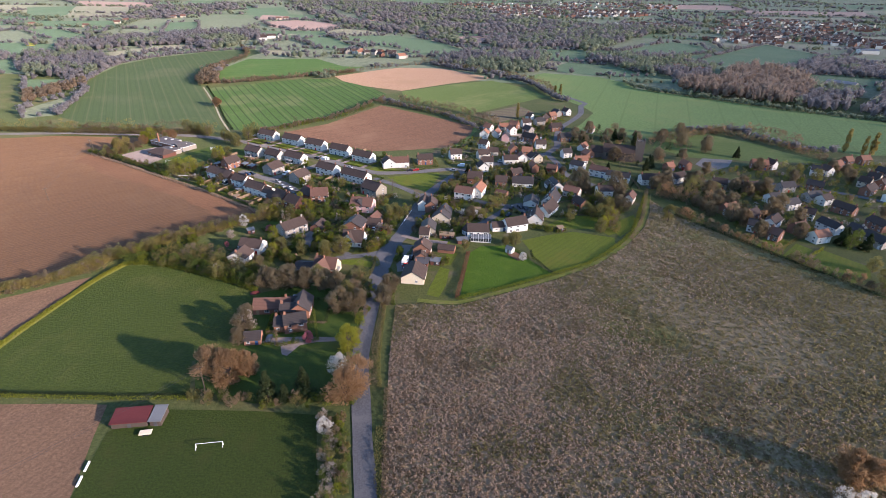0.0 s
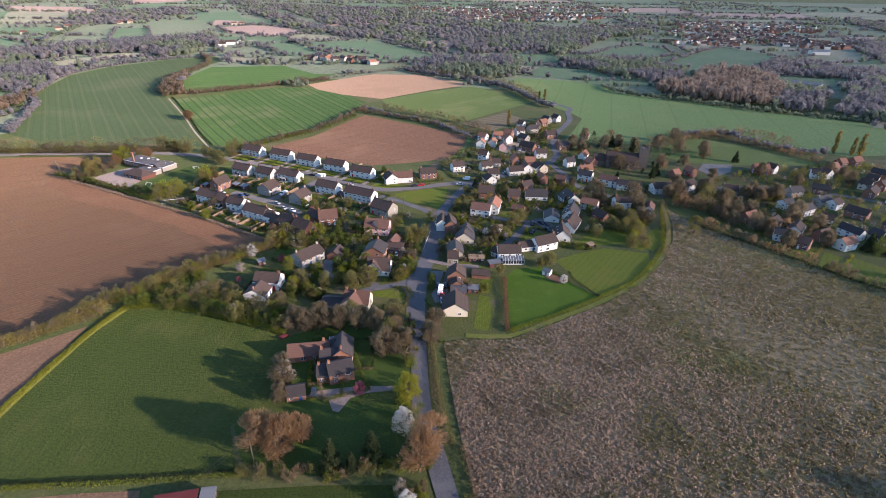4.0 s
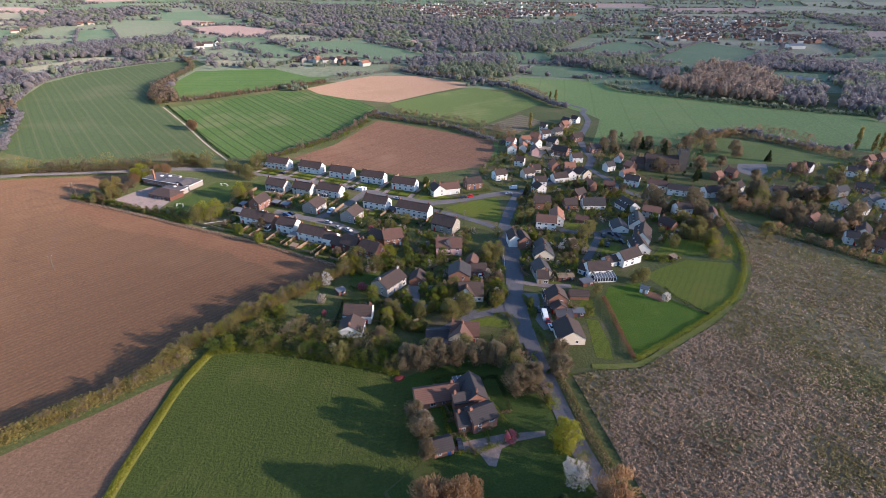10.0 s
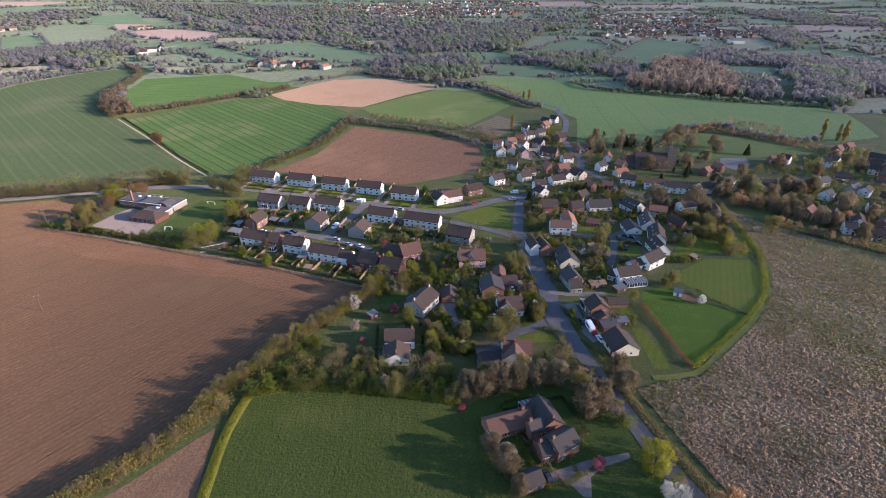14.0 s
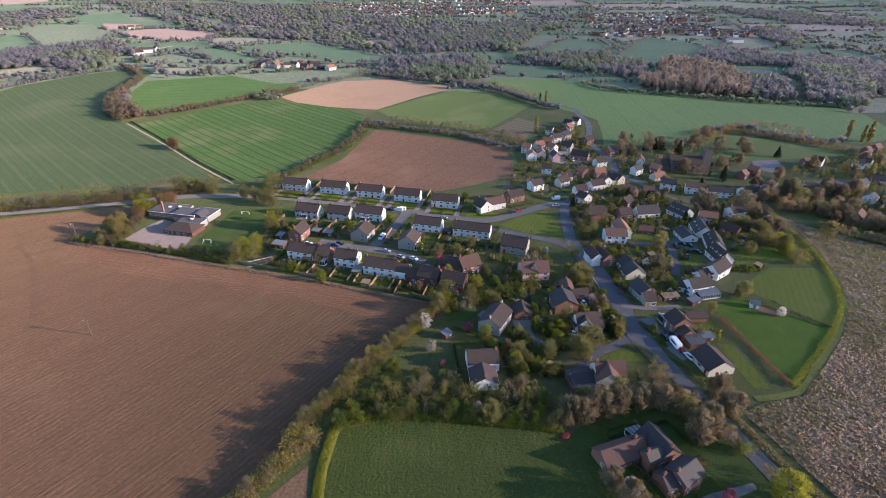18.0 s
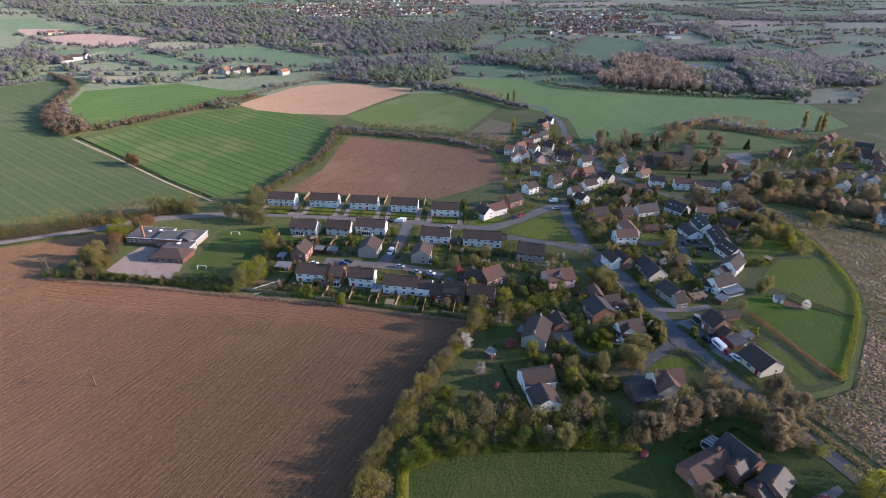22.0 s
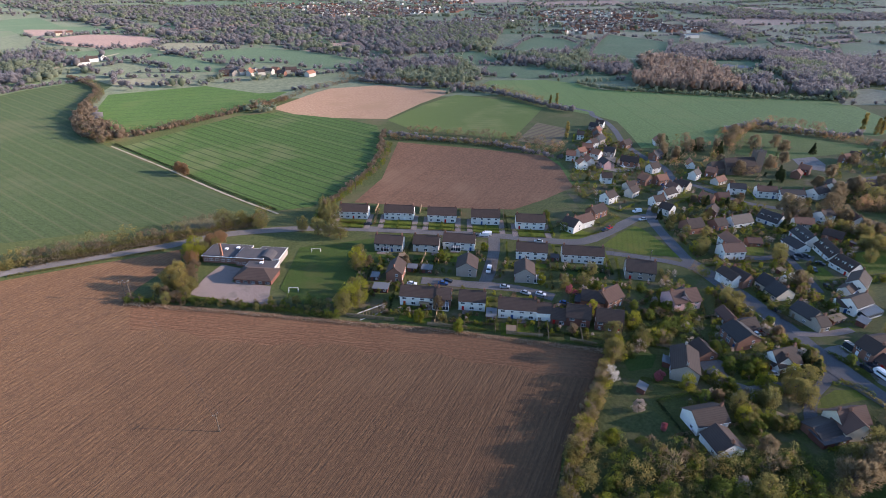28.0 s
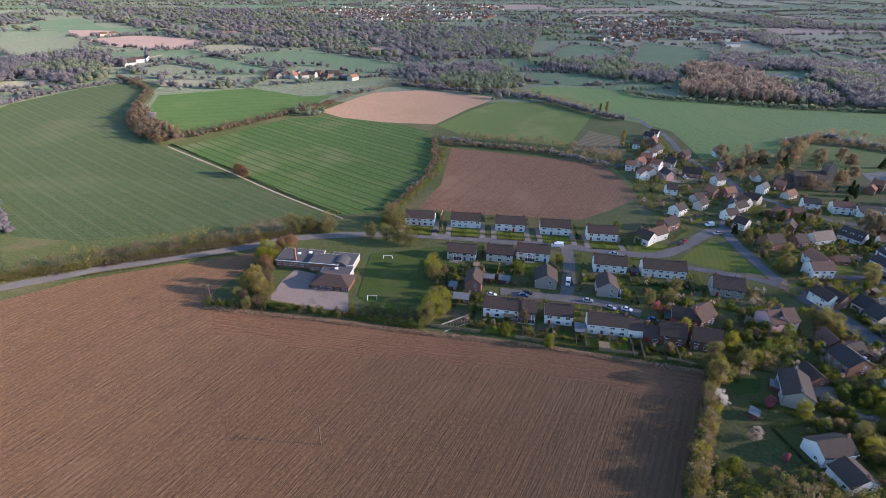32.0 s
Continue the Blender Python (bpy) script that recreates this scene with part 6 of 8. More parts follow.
belt('olive_hedge', 6, 70, [(-87.8, 252.8), (-100.7, 242.2), (-115.8, 229.5), (-130.6, 217.8), (-144.5, 203.5), (-150.0, 196.0)])
belt('mixed_hedge', 5, 60, [(-87.8, 252.8), (-100.7, 242.2), (-115.8, 229.5), (-130.6, 217.8), (-144.5, 203.5), (-150.0, 196.0)])
belt('olive_hedge', 5, 46, [(-146.0, 194.0), (-151.9, 189.7), (-165.0, 178.6), (-176.3, 171.4), (-187.3, 163.4), (-199.5, 155.3)])
belt('green_shrub', 6, 34, [(-137.6, 201.0), (-120.9, 200.7), (-102.3, 193.8), (-86.3, 187.1), (-74.9, 181.8)])
belt('mixed_hedge', 8, 22, [(-133.0, 210.2), (-111.7, 205.1), (-90.7, 196.8), (-76.7, 192.5)])
belt('scrub', 4, 30, [(-73.6, 119.3), (-60.7, 118.7), (-46.8, 117.6), (-30.4, 119.5)])
belt('scrub', 5, 18, [(-30.0, 164.1), (-29.1, 138.2), (-25.8, 124.9), (-27.5, 117.7)])
belt('may_hedge', 4, 40, [(-33.6, 111.9), (-30.1, 100.9), (-27.9, 86.8), (-30.0, 60.0)])
belt('scrub', 3, 30, [(-29.1, 112.7), (-26.3, 101.0), (-24.2, 86.8)])
belt('olive_hedge', 10, 60, [(-182.5, 403.0), (-204.3, 403.8), (-230.0, 402.7), (-253.7, 401.7), (-275.8, 401.4), (-296.4, 400.5), (-520.0, 400.0)])
belt('bare_hedge', 6, 30, [(-184.9, 405.5), (-217.3, 405.2), (-254.1, 406.8), (-285.3, 407.2)])
belt('scrub', 4, 30, [(-157.1, 398.8), (-128.8, 430.0), (-95.3, 467.8), (-75.4, 510.4)])
belt('bare_hedge', 5, 44, [(-69.8, 523.8), (-34.0, 499.3), (-1.1, 473.4), (30.6, 443.3)])
belt('bare_hedge', 6, 30, [(-139.9, 666.5), (-90.0, 724.5), (-30.0, 763.0)])
belt('bare_hedge', 7, 36, [(-28.9, 766.3), (14.5, 725.0), (67.4, 688.9), (105.0, 634.3), (107.8, 580.1)])
belt('bare_hedge', 7, 44, [(-142.8, 679.8), (-180.2, 654.0), (-215.6, 624.5), (-254.3, 615.5), (-269.6, 595.8)])
belt('bare_hedge', 7, 30, [(-269.4, 591.1), (-286.3, 626.2), (-293.4, 697.1), (-288.8, 785.7), (-311.1, 864.9)])
belt('scrub', 3, 36, [(-245.0, 353.4), (-219.7, 340.2), (-193.8, 325.5), (-170.9, 310.6)])
belt('scrub', 4, 14, [(-193.6, 326.7), (-185.2, 325.2), (-169.7, 315.0)])
belt('scrub', 4, 20, [(-169.9, 314.3), (-155.9, 331.0), (-149.4, 344.0)])
belt('scrub', 3, 20, [(-27.4, 196.1), (-28.2, 182.1), (-27.1, 171.7), (-26.3, 160.2)])
belt('bare_hedge', 7, 14, [(-34.9, 192.6), (-33.5, 178.7), (-32.2, 168.7)])
belt('bare_hedge', 5, 46, [(122.1, 267.8), (135.3, 248.3), (148.6, 228.6), (162.0, 209.7), (181.4, 184.7)])
belt('bare_hedge', 9, 40, [(121.1, 292.5), (139.6, 280.5), (156.3, 261.8), (166.1, 251.6)])
belt('bare_hedge', 6, 36, [(181.7, 432.7), (215.4, 433.3), (237.9, 409.4), (255.9, 384.6), (261.6, 363.0)])
belt('bare_hedge', 8, 30, [(159.0, 405.2), (214.8, 433.1), (253.3, 435.7), (268.2, 404.5)])
belt('bare_hedge', 7, 30, [(-49.5, 532.6), (-4.5, 502.4), (30.7, 466.5), (39.0, 444.2)])
belt('bare_hedge', 8, 36, [(97.7, 627.8), (63.0, 678.9), (7.7, 745.9), (-40.0, 790.0)])
belt('olive_hedge', 6, 26, [(83.3, 285.7), (85.1, 270.5), (85.6, 250.6), (83.3, 239.4)])
belt('scrub', 5, 16, [(-15.4, 280.6), (-19.6, 262.2), (-25.2, 247.1)])
belt('green_shrub', 4, 60, [(-73.3, 211.5), (-70.0, 207.3), (-66.8, 203.1), (-61.7, 203.7)])
belt('green_shrub', 4, 30, [(-53.4, 227.0), (-51.2, 223.6), (-46.6, 225.9)])
belt('mixed_hedge', 4, 30, [(-31.4, 219.4), (-34.5, 213.7), (-27.8, 221.5)])
belt('green_shrub', 3.5, 16, [(-11.3, 253.5), (-13.0, 246.9), (-14.5, 240.6)])
belt('scrub', 3, 20, [(-6.6, 208.7), (0.7, 206.3), (0.9, 201.9)])
belt('scrub', 3, 24, [(12.1, 254.1), (10.2, 244.4), (6.1, 236.4)])
belt('mixed_hedge', 3.5, 20, [(-26.8, 264.2), (-26.8, 255.2), (-28.8, 244.4)])
belt('green_shrub', 3, 16, [(45.0, 242.9), (53.6, 241.0), (60.2, 241.6)])
scatter('garden', 4.0, 270, [(-88.2, 219.1), (-61.2, 238.4), (-33.5, 255.8), (5.5, 289.0), (-3.7, 261.7), (-21.5, 225.4), (-47.9, 212.3), (-79.0, 216.1)], 0.02)
scatter('scrub', 6, 170, [(-138.8, 203.1), (-118.8, 223.2), (-93.5, 206.4), (-71.0, 192.4), (-72.6, 183.3), (-107.7, 193.4)], 0.02)
scatter('garden', 3.6, 360, [(-9.2, 258.1), (21.5, 313.1), (87.1, 337.6), (61.9, 285.1), (22.5, 237.7), (-15.2, 223.4)], 0.02)
scatter('garden', 4, 190, [(107.7, 331.2), (105.9, 286.5), (83.1, 245.3), (57.0, 253.6), (70.5, 282.3)], 0.03)
scatter('garden', 3.0, 380, [(-161.0, 306.3), (-147.9, 349.0), (-61.5, 317.7), (-36.3, 289.6), (-55.4, 260.3), (-86.0, 256.4), (-116.0, 276.9)], 0.01)
scatter('garden', 4, 330, [(-2.7, 387.6), (90.0, 488.8), (89.1, 422.8), (76.7, 343.8), (-13.1, 279.6), (-13.1, 303.0), (35.6, 361.3), (-21.3, 334.0)], 0.02)
scatter('garden', 5.5, 360, [(125.8, 306.5), (203.0, 359.6), (305.6, 359.2), (217.6, 234.3), (149.5, 247.5)], 0.01)
scatter('garden', 5, 80, [(-27.0, 285.6), (-35.0, 259.9), (-66.6, 236.1), (-75.5, 253.6)], 0.04)
scatter('wood', 9, 60, [(71.3, 388.0), (125.2, 437.3), (187.4, 418.7), (173.5, 369.9), (115.1, 339.4), (94.1, 368.7)], 0.05)
hedge(2.2, 1.1, 'leaf_golden', [(-137.0, 200.9), (-142.6, 186.1), (-145.6, 170.7), (-148.3, 153.9), (-150.3, 137.3), (-151.9, 123.7)], 60, 0.4)
hedge(2.4, 1.8, 'leaf_bright', [(-137.2, 199.3), (-120.6, 199.0), (-102.1, 192.5), (-86.3, 185.9), (-74.9, 180.6)], 50, 0.45)
hedge(1.6, 1.2, 'leaf_bright', [(-73.7, 119.5), (-104.8, 119.0), (-131.9, 119.0), (-150.0, 117.0)])
hedge(1.2, 0.9, 'leaf_dark', [(-76.0, 120.9), (-105.7, 120.6), (-133.1, 120.7)])
hedge(2.6, 1.7, 'twig_brown', [(-22.9, 179.3), (-22.4, 169.1), (-22.8, 153.9), (-22.2, 139.3), (-21.0, 126.8)])
hedge(1.4, 1.2, 'leaf_olive', [(-22.4, 173.0), (-21.7, 162.9), (-21.3, 147.9), (-20.5, 136.5), (-19.0, 126.3)])
hedge(2, 1.5, 'leaf_olive', [(-17.0, 109.1), (-16.3, 97.5), (-13.9, 87.0), (8.0, 40.0)])
hedge(1.6, 1.4, 'twig_pale', [(-16.7, 125.1), (-15.4, 109.2), (-14.5, 97.5), (-12.7, 87.1)])
hedge(1.8, 1.9, 'hedge_red', [(11.5, 214.9), (9.5, 201.0), (7.4, 187.9), (5.8, 177.1)], 44)
hedge(1.3, 1.6, 'leaf_dark', [(40.2, 218.7), (40.3, 212.1), (43.7, 204.5), (47.8, 197.6)])
hedge(1.0, 1.0, 'leaf_green', [(32.0, 221.2), (35.7, 216.5), (38.5, 210.9)])
hedge(1.3, 1.2, 'leaf_green', [(-19.8, 219.2), (-18.7, 216.9), (-19.0, 213.3)])
hedge(1.4, 1.4, 'leaf_green', [(-19.6, 211.8), (-19.9, 208.4), (-20.7, 204.4)])
hedge(1.4, 1.2, 'leaf_green', [(-23.0, 199.5), (-21.5, 194.6), (-21.7, 187.8)])
hedge(1.5, 1.5, 'leaf_green', [(-35.1, 209.5), (-30.1, 207.7), (-28.5, 204.4), (-28.6, 200.7)])
hedge(1.2, 1.6, 'twig_brown', [(-7.9, 285.3), (7.7, 279.4), (20.3, 272.2)])
hedge(1.2, 1.2, 'leaf_olive', [(-51.8, 204.6), (-48.6, 208.3)])
hedge(2.2, 1.5, 'leaf_bright', [(6.4, 176.5), (27.2, 186.5), (47.8, 197.2), (64.9, 208.4), (79.9, 224.0), (93.4, 243.8), (102.0, 264.3), (114.7, 295.6)], 40)
hedge(1.2, 1.6, 'leaf_green', [(-13.8, 220.2), (-15.1, 213.8), (-17.5, 208.5)])
hedge(1.8, 1.8, 'leaf_green', [(-86.3, 252.7), (-73.3, 254.8), (-59.6, 257.1)])
hedge(2, 2, 'leaf_green', [(-102.0, 206.6), (-94.9, 202.9), (-87.3, 198.6)])
hedge(1.6, 1.8, 'leaf_dark', [(120.7, 264.0), (134.4, 246.2), (147.7, 226.8), (160.8, 207.6), (179.2, 181.7)])
hedge(1.4, 1.4, 'leaf_bright', [(160.1, 211.7), (169.9, 220.8), (179.1, 228.6)])
hedge(1.4, 1.4, 'leaf_olive', [(152.8, 220.1), (163.5, 230.9), (172.0, 238.7)])
hedge(1.4, 1.0, 'leaf_dark', [(-262.4, 588.8), (-225.5, 518.9), (-197.0, 461.7), (-173.5, 420.1)])
hedge(1.6, 1.5, 'leaf_green', [(-220.6, 344.9), (-205.4, 334.8), (-189.9, 323.0), (-171.1, 309.8)])
hedge(1.3, 1.4, 'leaf_green', [(-89.4, 253.8), (-117.2, 274.8), (-141.4, 291.7), (-167.9, 309.3)])
hedge(1.5, 1.3, 'leaf_green', [(-19.5, 190.4), (-19.7, 179.3), (-18.8, 171.3)])
hedge(1.4, 1.6, 'leaf_olive', [(-32.4, 186.2), (-30.1, 198.5), (-30.6, 210.0)])
hedge(1.4, 1.4, 'leaf_green', [(-57.6, 255.2), (-47.3, 248.8), (-43.4, 239.6)])
hedge(1.8, 2, 'leaf_dark', [(-71.2, 255.4), (-58.5, 246.2), (-54.2, 240.1)])
hedge(2, 3.5, 'twig_brown', [(115.7, 298.5), (107.2, 272.6), (98.7, 250.1), (89.4, 232.8)])
hedge(4.5, 4.5, 'leaf_olive', [(-185.0, 404.8), (-204.2, 404.4), (-230.0, 403.3), (-253.7, 402.3), (-275.9, 402.0), (-296.5, 401.1), (-520.0, 402.0)], 55, 0.6)
hedge(3, 3.5, 'twig_pale', [(-188.1, 402.5), (-209.6, 402.6), (-229.9, 401.4), (-253.6, 400.5), (-284.0, 400.0)], 40, 0.6)
hedge(2.2, 2.2, 'leaf_green', [(-221.6, 343.6), (-205.6, 333.6), (-190.1, 321.8), (-171.3, 308.7)], 40, 0.4)
hedge(5.5, 5.2, 'leaf_khaki', [(-143.8, 197.0), (-152.1, 191.3), (-165.3, 180.2), (-176.6, 172.9), (-187.6, 164.8), (-203.0, 154.7)], 110, 0.45)
hedge(3.6, 4.2, 'leaf_khaki', [(-87.8, 252.8), (-100.7, 242.2), (-115.8, 229.5), (-130.6, 217.8), (-144.5, 203.5), (-150.0, 196.0)], 60, 0.45)
hedge(3, 2.2, 'leaf_green', [(-137.4, 200.3), (-120.7, 199.7), (-102.2, 192.9), (-86.3, 186.2), (-74.9, 180.9)])
hedge(2.5, 1.0, 'straw', [(-244.9, 351.1), (-204.2, 326.7), (-172.0, 306.3), (-142.7, 288.5), (-118.9, 271.9), (-91.4, 252.2)])
hedge(1.6, 1.2, 'leaf_olive', [(-290.9, 393.5), (-268.4, 393.7), (-229.9, 393.3)])
hedge(1.5, 1.4, 'leaf_green', [(-118.9, 344.8), (-111.3, 342.2)])
hedge(1.6, 1.6, 'leaf_green', [(-69.5, 256.5), (-63.9, 252.1), (-59.5, 246.5)], 44)
hedge(1.2, 1.4, 'leaf_dark', [(-62.7, 261.7), (-51.3, 255.7), (-38.5, 251.3)], 44)
hedge(2.2, 2.0, 'leaf_green', [(-26.0, 228.3), (-28.2, 220.4), (-32.9, 215.8), (-39.7, 214.0)], 44)
hedge(1.8, 1.6, 'leaf_green', [(-20.4, 220.5), (-20.7, 216.3), (-20.3, 212.8)], 44)
hedge(1.8, 1.6, 'leaf_green', [(-21.0, 210.6), (-21.5, 206.1)], 44)
hedge(1.4, 1.5, 'leaf_olive', [(-30.6, 286.3), (-34.5, 279.9), (-33.9, 277.0)], 44)
hedge(1.6, 1.8, 'twig_brown', [(-12.7, 246.6), (-15.7, 239.4), (-13.9, 234.6)], 44)
hedge(1.4, 1.4, 'leaf_green', [(-9.0, 281.3), (2.7, 277.7), (8.8, 273.7)], 44)
hedge(1.2, 1.3, 'leaf_green', [(-144.3, 390.4), (-51.6, 336.2)])
hedge(1.2, 1.2, 'leaf_green', [(-45.7, 330.2), (-34.5, 326.7), (-15.9, 331.6)])
far_hedge('far_pink', 3.2, [(-68.7, 542.1), (-93.3, 483.4), (-116.1, 447.6), (-135.4, 425.9), (-146.6, 414.8)])
far_hedge('far_wood', 3.6, [(-66.3, 532.5), (-44.8, 510.3), (-10.6, 483.4), (14.1, 446.8), (22.7, 432.3)])
far_hedge('far_pink', 4.8, [(-264.6, 610.9), (-245.8, 606.5), (-221.0, 621.0), (-198.1, 638.9), (-173.0, 654.4), (-151.1, 668.9), (-120.1, 692.6)])
far_hedge('far_pink', 4.2, [(-267.4, 612.1), (-280.6, 611.0), (-292.0, 632.3), (-299.5, 680.3), (-299.3, 741.0), (-296.3, 809.3), (-316.4, 866.9), (-332.6, 902.7)])
far_hedge('far_wood', 6, [(190.0, 436.0), (233.5, 438.1), (241.5, 414.6), (256.0, 394.5), (277.5, 383.1)])
far_hedge('far_wood', 6, [(-25.5, 755.8), (18.0, 711.3), (64.5, 676.1), (90.4, 630.6), (100.0, 587.0), (107.8, 553.5), (117.5, 541.4)])
far_hedge('far_leaf', 5, [(206.0, 655.0), (212.0, 616.0), (262.0, 572.0), (327.0, 521.0), (393.0, 481.0)])
far_hedge('far_wood', 5, [(-332.0, 452.0), (-373.0, 556.0), (-394.0, 583.0), (-415.0, 651.0), (-427.0, 714.0), (-411.0, 781.0), (-362.0, 846.0), (-305.0, 881.0)])
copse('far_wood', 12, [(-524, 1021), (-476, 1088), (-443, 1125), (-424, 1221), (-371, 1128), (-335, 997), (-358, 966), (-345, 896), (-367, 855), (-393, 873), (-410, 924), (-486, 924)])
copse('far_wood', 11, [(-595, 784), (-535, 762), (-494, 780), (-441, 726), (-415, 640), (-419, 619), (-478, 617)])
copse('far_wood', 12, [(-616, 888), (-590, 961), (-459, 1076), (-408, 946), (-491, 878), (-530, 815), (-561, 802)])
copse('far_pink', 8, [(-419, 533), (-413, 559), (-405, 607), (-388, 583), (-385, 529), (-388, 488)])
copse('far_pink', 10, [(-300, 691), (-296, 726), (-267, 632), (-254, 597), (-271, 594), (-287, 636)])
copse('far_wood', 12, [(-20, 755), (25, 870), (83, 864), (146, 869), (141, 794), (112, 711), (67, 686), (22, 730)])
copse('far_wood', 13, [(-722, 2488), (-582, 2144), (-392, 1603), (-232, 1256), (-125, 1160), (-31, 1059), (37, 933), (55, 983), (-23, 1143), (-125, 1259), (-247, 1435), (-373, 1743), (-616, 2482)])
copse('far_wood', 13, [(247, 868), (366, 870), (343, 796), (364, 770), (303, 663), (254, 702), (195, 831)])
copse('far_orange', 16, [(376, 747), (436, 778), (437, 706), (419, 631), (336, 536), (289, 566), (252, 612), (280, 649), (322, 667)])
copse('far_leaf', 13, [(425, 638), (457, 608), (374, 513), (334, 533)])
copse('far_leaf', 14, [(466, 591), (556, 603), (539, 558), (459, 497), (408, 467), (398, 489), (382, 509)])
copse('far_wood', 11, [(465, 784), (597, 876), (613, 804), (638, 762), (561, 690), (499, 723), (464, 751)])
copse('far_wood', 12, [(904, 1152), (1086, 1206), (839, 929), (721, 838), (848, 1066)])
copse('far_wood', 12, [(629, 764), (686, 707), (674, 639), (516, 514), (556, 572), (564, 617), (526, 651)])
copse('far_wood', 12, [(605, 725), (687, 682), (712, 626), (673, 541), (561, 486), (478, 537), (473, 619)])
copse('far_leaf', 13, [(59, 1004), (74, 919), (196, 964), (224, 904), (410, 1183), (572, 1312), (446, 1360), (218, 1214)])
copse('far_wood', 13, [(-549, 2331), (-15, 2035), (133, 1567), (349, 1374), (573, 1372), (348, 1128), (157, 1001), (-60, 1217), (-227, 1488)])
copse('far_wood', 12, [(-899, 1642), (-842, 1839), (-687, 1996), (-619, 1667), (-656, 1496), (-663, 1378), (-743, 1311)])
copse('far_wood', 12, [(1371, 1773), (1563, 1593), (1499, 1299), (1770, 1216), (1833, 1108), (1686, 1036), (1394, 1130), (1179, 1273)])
park('van', 'car_white', [(-85.1, 347.1, 149), (-100.7, 316.4, -127), (-148.3, 400.6, 160), (6.8, 339.2, 171), (-83.5, 347.5, 149)])
park('car', 'car_dark', [(-90.0, 349.2, 150), (-121.4, 315.6, -32), (-133.8, 382.1, 153), (-25.7, 327.9, -170), (-60.0, 148.7, 90), (34.8, 269.6, -113), (32.6, 259.3, -125), (23.4, 247.9, -125), (-17.2, 209.7, 80), (-14.1, 209.4, 80), (39.5, 270.5, -63), (41.9, 268.9, -66), (40.9, 261.7, -66), (-13.3, 244.6, -102), (-9.4, 251.2, -100)])
park('car', 'car_silver', [(-64.3, 330.8, 144), (-101.5, 302.0, -33), (-96.2, 294.6, -50), (24.2, 347.2, 33), (33.2, 350.7, 33), (1.8, 330.1, 171)])
park('car', 'car_white', [(-91.0, 291.4, -50), (-136.1, 319.5, -32), (-16.3, 198.2, 87), (-34.6, 238.2, 83), (-49.0, 220.9, 154), (52.4, 400.6, 81), (68.4, 407.9, 81)])
park('car', 'car_red', [(-21.8, 329.0, -164), (-16.3, 202.5, 80), (-30.9, 237.9, 83)])
park('car', 'car_blue', [(-123.9, 314.7, -32), (-86.2, 282.1, -50), (52.2, 364.4, 34)])
park('caravan', 'white_paint', [(-16.6, 205.3, 80)])

# ---- school ----


def flat_block(root, name, x, y, turn, length, width, height, wall="white", roof="felt"):
    """A flat-roofed wing with a white fascia and a band of windows."""
    m = pose(x, y, 0, 0, 0, turn)
    w = part(name, box_bm(-length / 2, -width / 2, 0, length / 2, width / 2, height), wall, root)
    w.matrix_local = m
    FOOT.append((x, y, math.cos(radians(turn)), math.sin(radians(turn)), length / 2, width / 2))
    part("fascia", box_bm(-length / 2 - 0.25, -width / 2 - 0.25, height - 0.02, length / 2 + 0.25, width / 2 + 0.25, height + 0.2), "white_paint", w)
    part("flat_roof", box_bm(-length / 2 - 0.05, -width / 2 - 0.05, height + 0.2, length / 2 + 0.05, width / 2 + 0.05, height + 0.26), roof, w)
    for side in (-1, 1):
        n = int(length / 2.6)
        for k in range(n):
            win = part_mesh("window", WIN_WIDE[0], None, w, "", pose(-length / 2 + (k + 0.5) * length / n, side * (width / 2 + 0.01), 1.0, 0, 0, 0 if side < 0 else 180))
    return w


school = tagged(new("school"), "low flat-roofed school with white fascias and a brick chimney", "school")
flat_block(school, "wing", -203.5, 375.5, -30, 19, 12, 3.2, "brick")
flat_block(school, "wing", -186.0, 366.0, -30, 12, 11, 3.0, "grey")
hall = flat_block(school, "hall", -193.5, 366.0, -30, 13, 9, 4.3, "brick", "felt")
flat_block(school, "wing", -191.0, 356.5, -30, 13, 7, 3.0, "grey")
bm = bmesh.new()
loft(bm, [[(sx * 3.6, 3.2 * math.cos(a), 3.0 + 2.4 * math.sin(a)) for a in np.linspace(0, math.pi, 9)] for sx in (-1, 1)])
part("barrel_roof", bm, "felt", school, "low curved hall roof in dark felt").matrix_local = pose(-187.5, 362.5, 0, 0, 0, 60)
part("classroom", gable_walls(16, 10, 2.8, 0.1), "darkbrick", school).matrix_local = pose(-194.0, 349.5, 0, 0, 0, -30)
bm = bmesh.new()
base = [bm.verts.new(v) for v in ((-8.6, -5.6, 2.9), (8.6, -5.6, 2.9), (8.6, 5.6, 2.9), (-8.6, 5.6, 2.9))]
tops = [bm.verts.new(v) for v in ((-3.4, 0, 5.6), (3.4, 0, 5.6))]
for f in ((0, 1, 2, 3), ):
    bm.faces.new([base[i] for i in f][::-1])
bm.faces.new((base[0], base[1], tops[1], tops[0]))
bm.faces.new((base[1], base[2], tops[1]))
bm.faces.new((base[2], base[3], tops[0], tops[1]))
bm.faces.new((base[3], base[0], tops[0]))
part("hipped_roof", bm, "brown", school).matrix_local = pose(-194.0, 349.5, 0, 0, 0, -30)
for k in range(5):
    w = part_mesh("window", WIN_WIDE[0], None, school, "", pose(-194.0, 349.5, 0, 0, 0, -30) @ pose(-6.4 + 3.2 * k, -5.01, 0.9))
    part_mesh("pane", WIN_WIDE[1], None, w)
bm = bmesh.new()
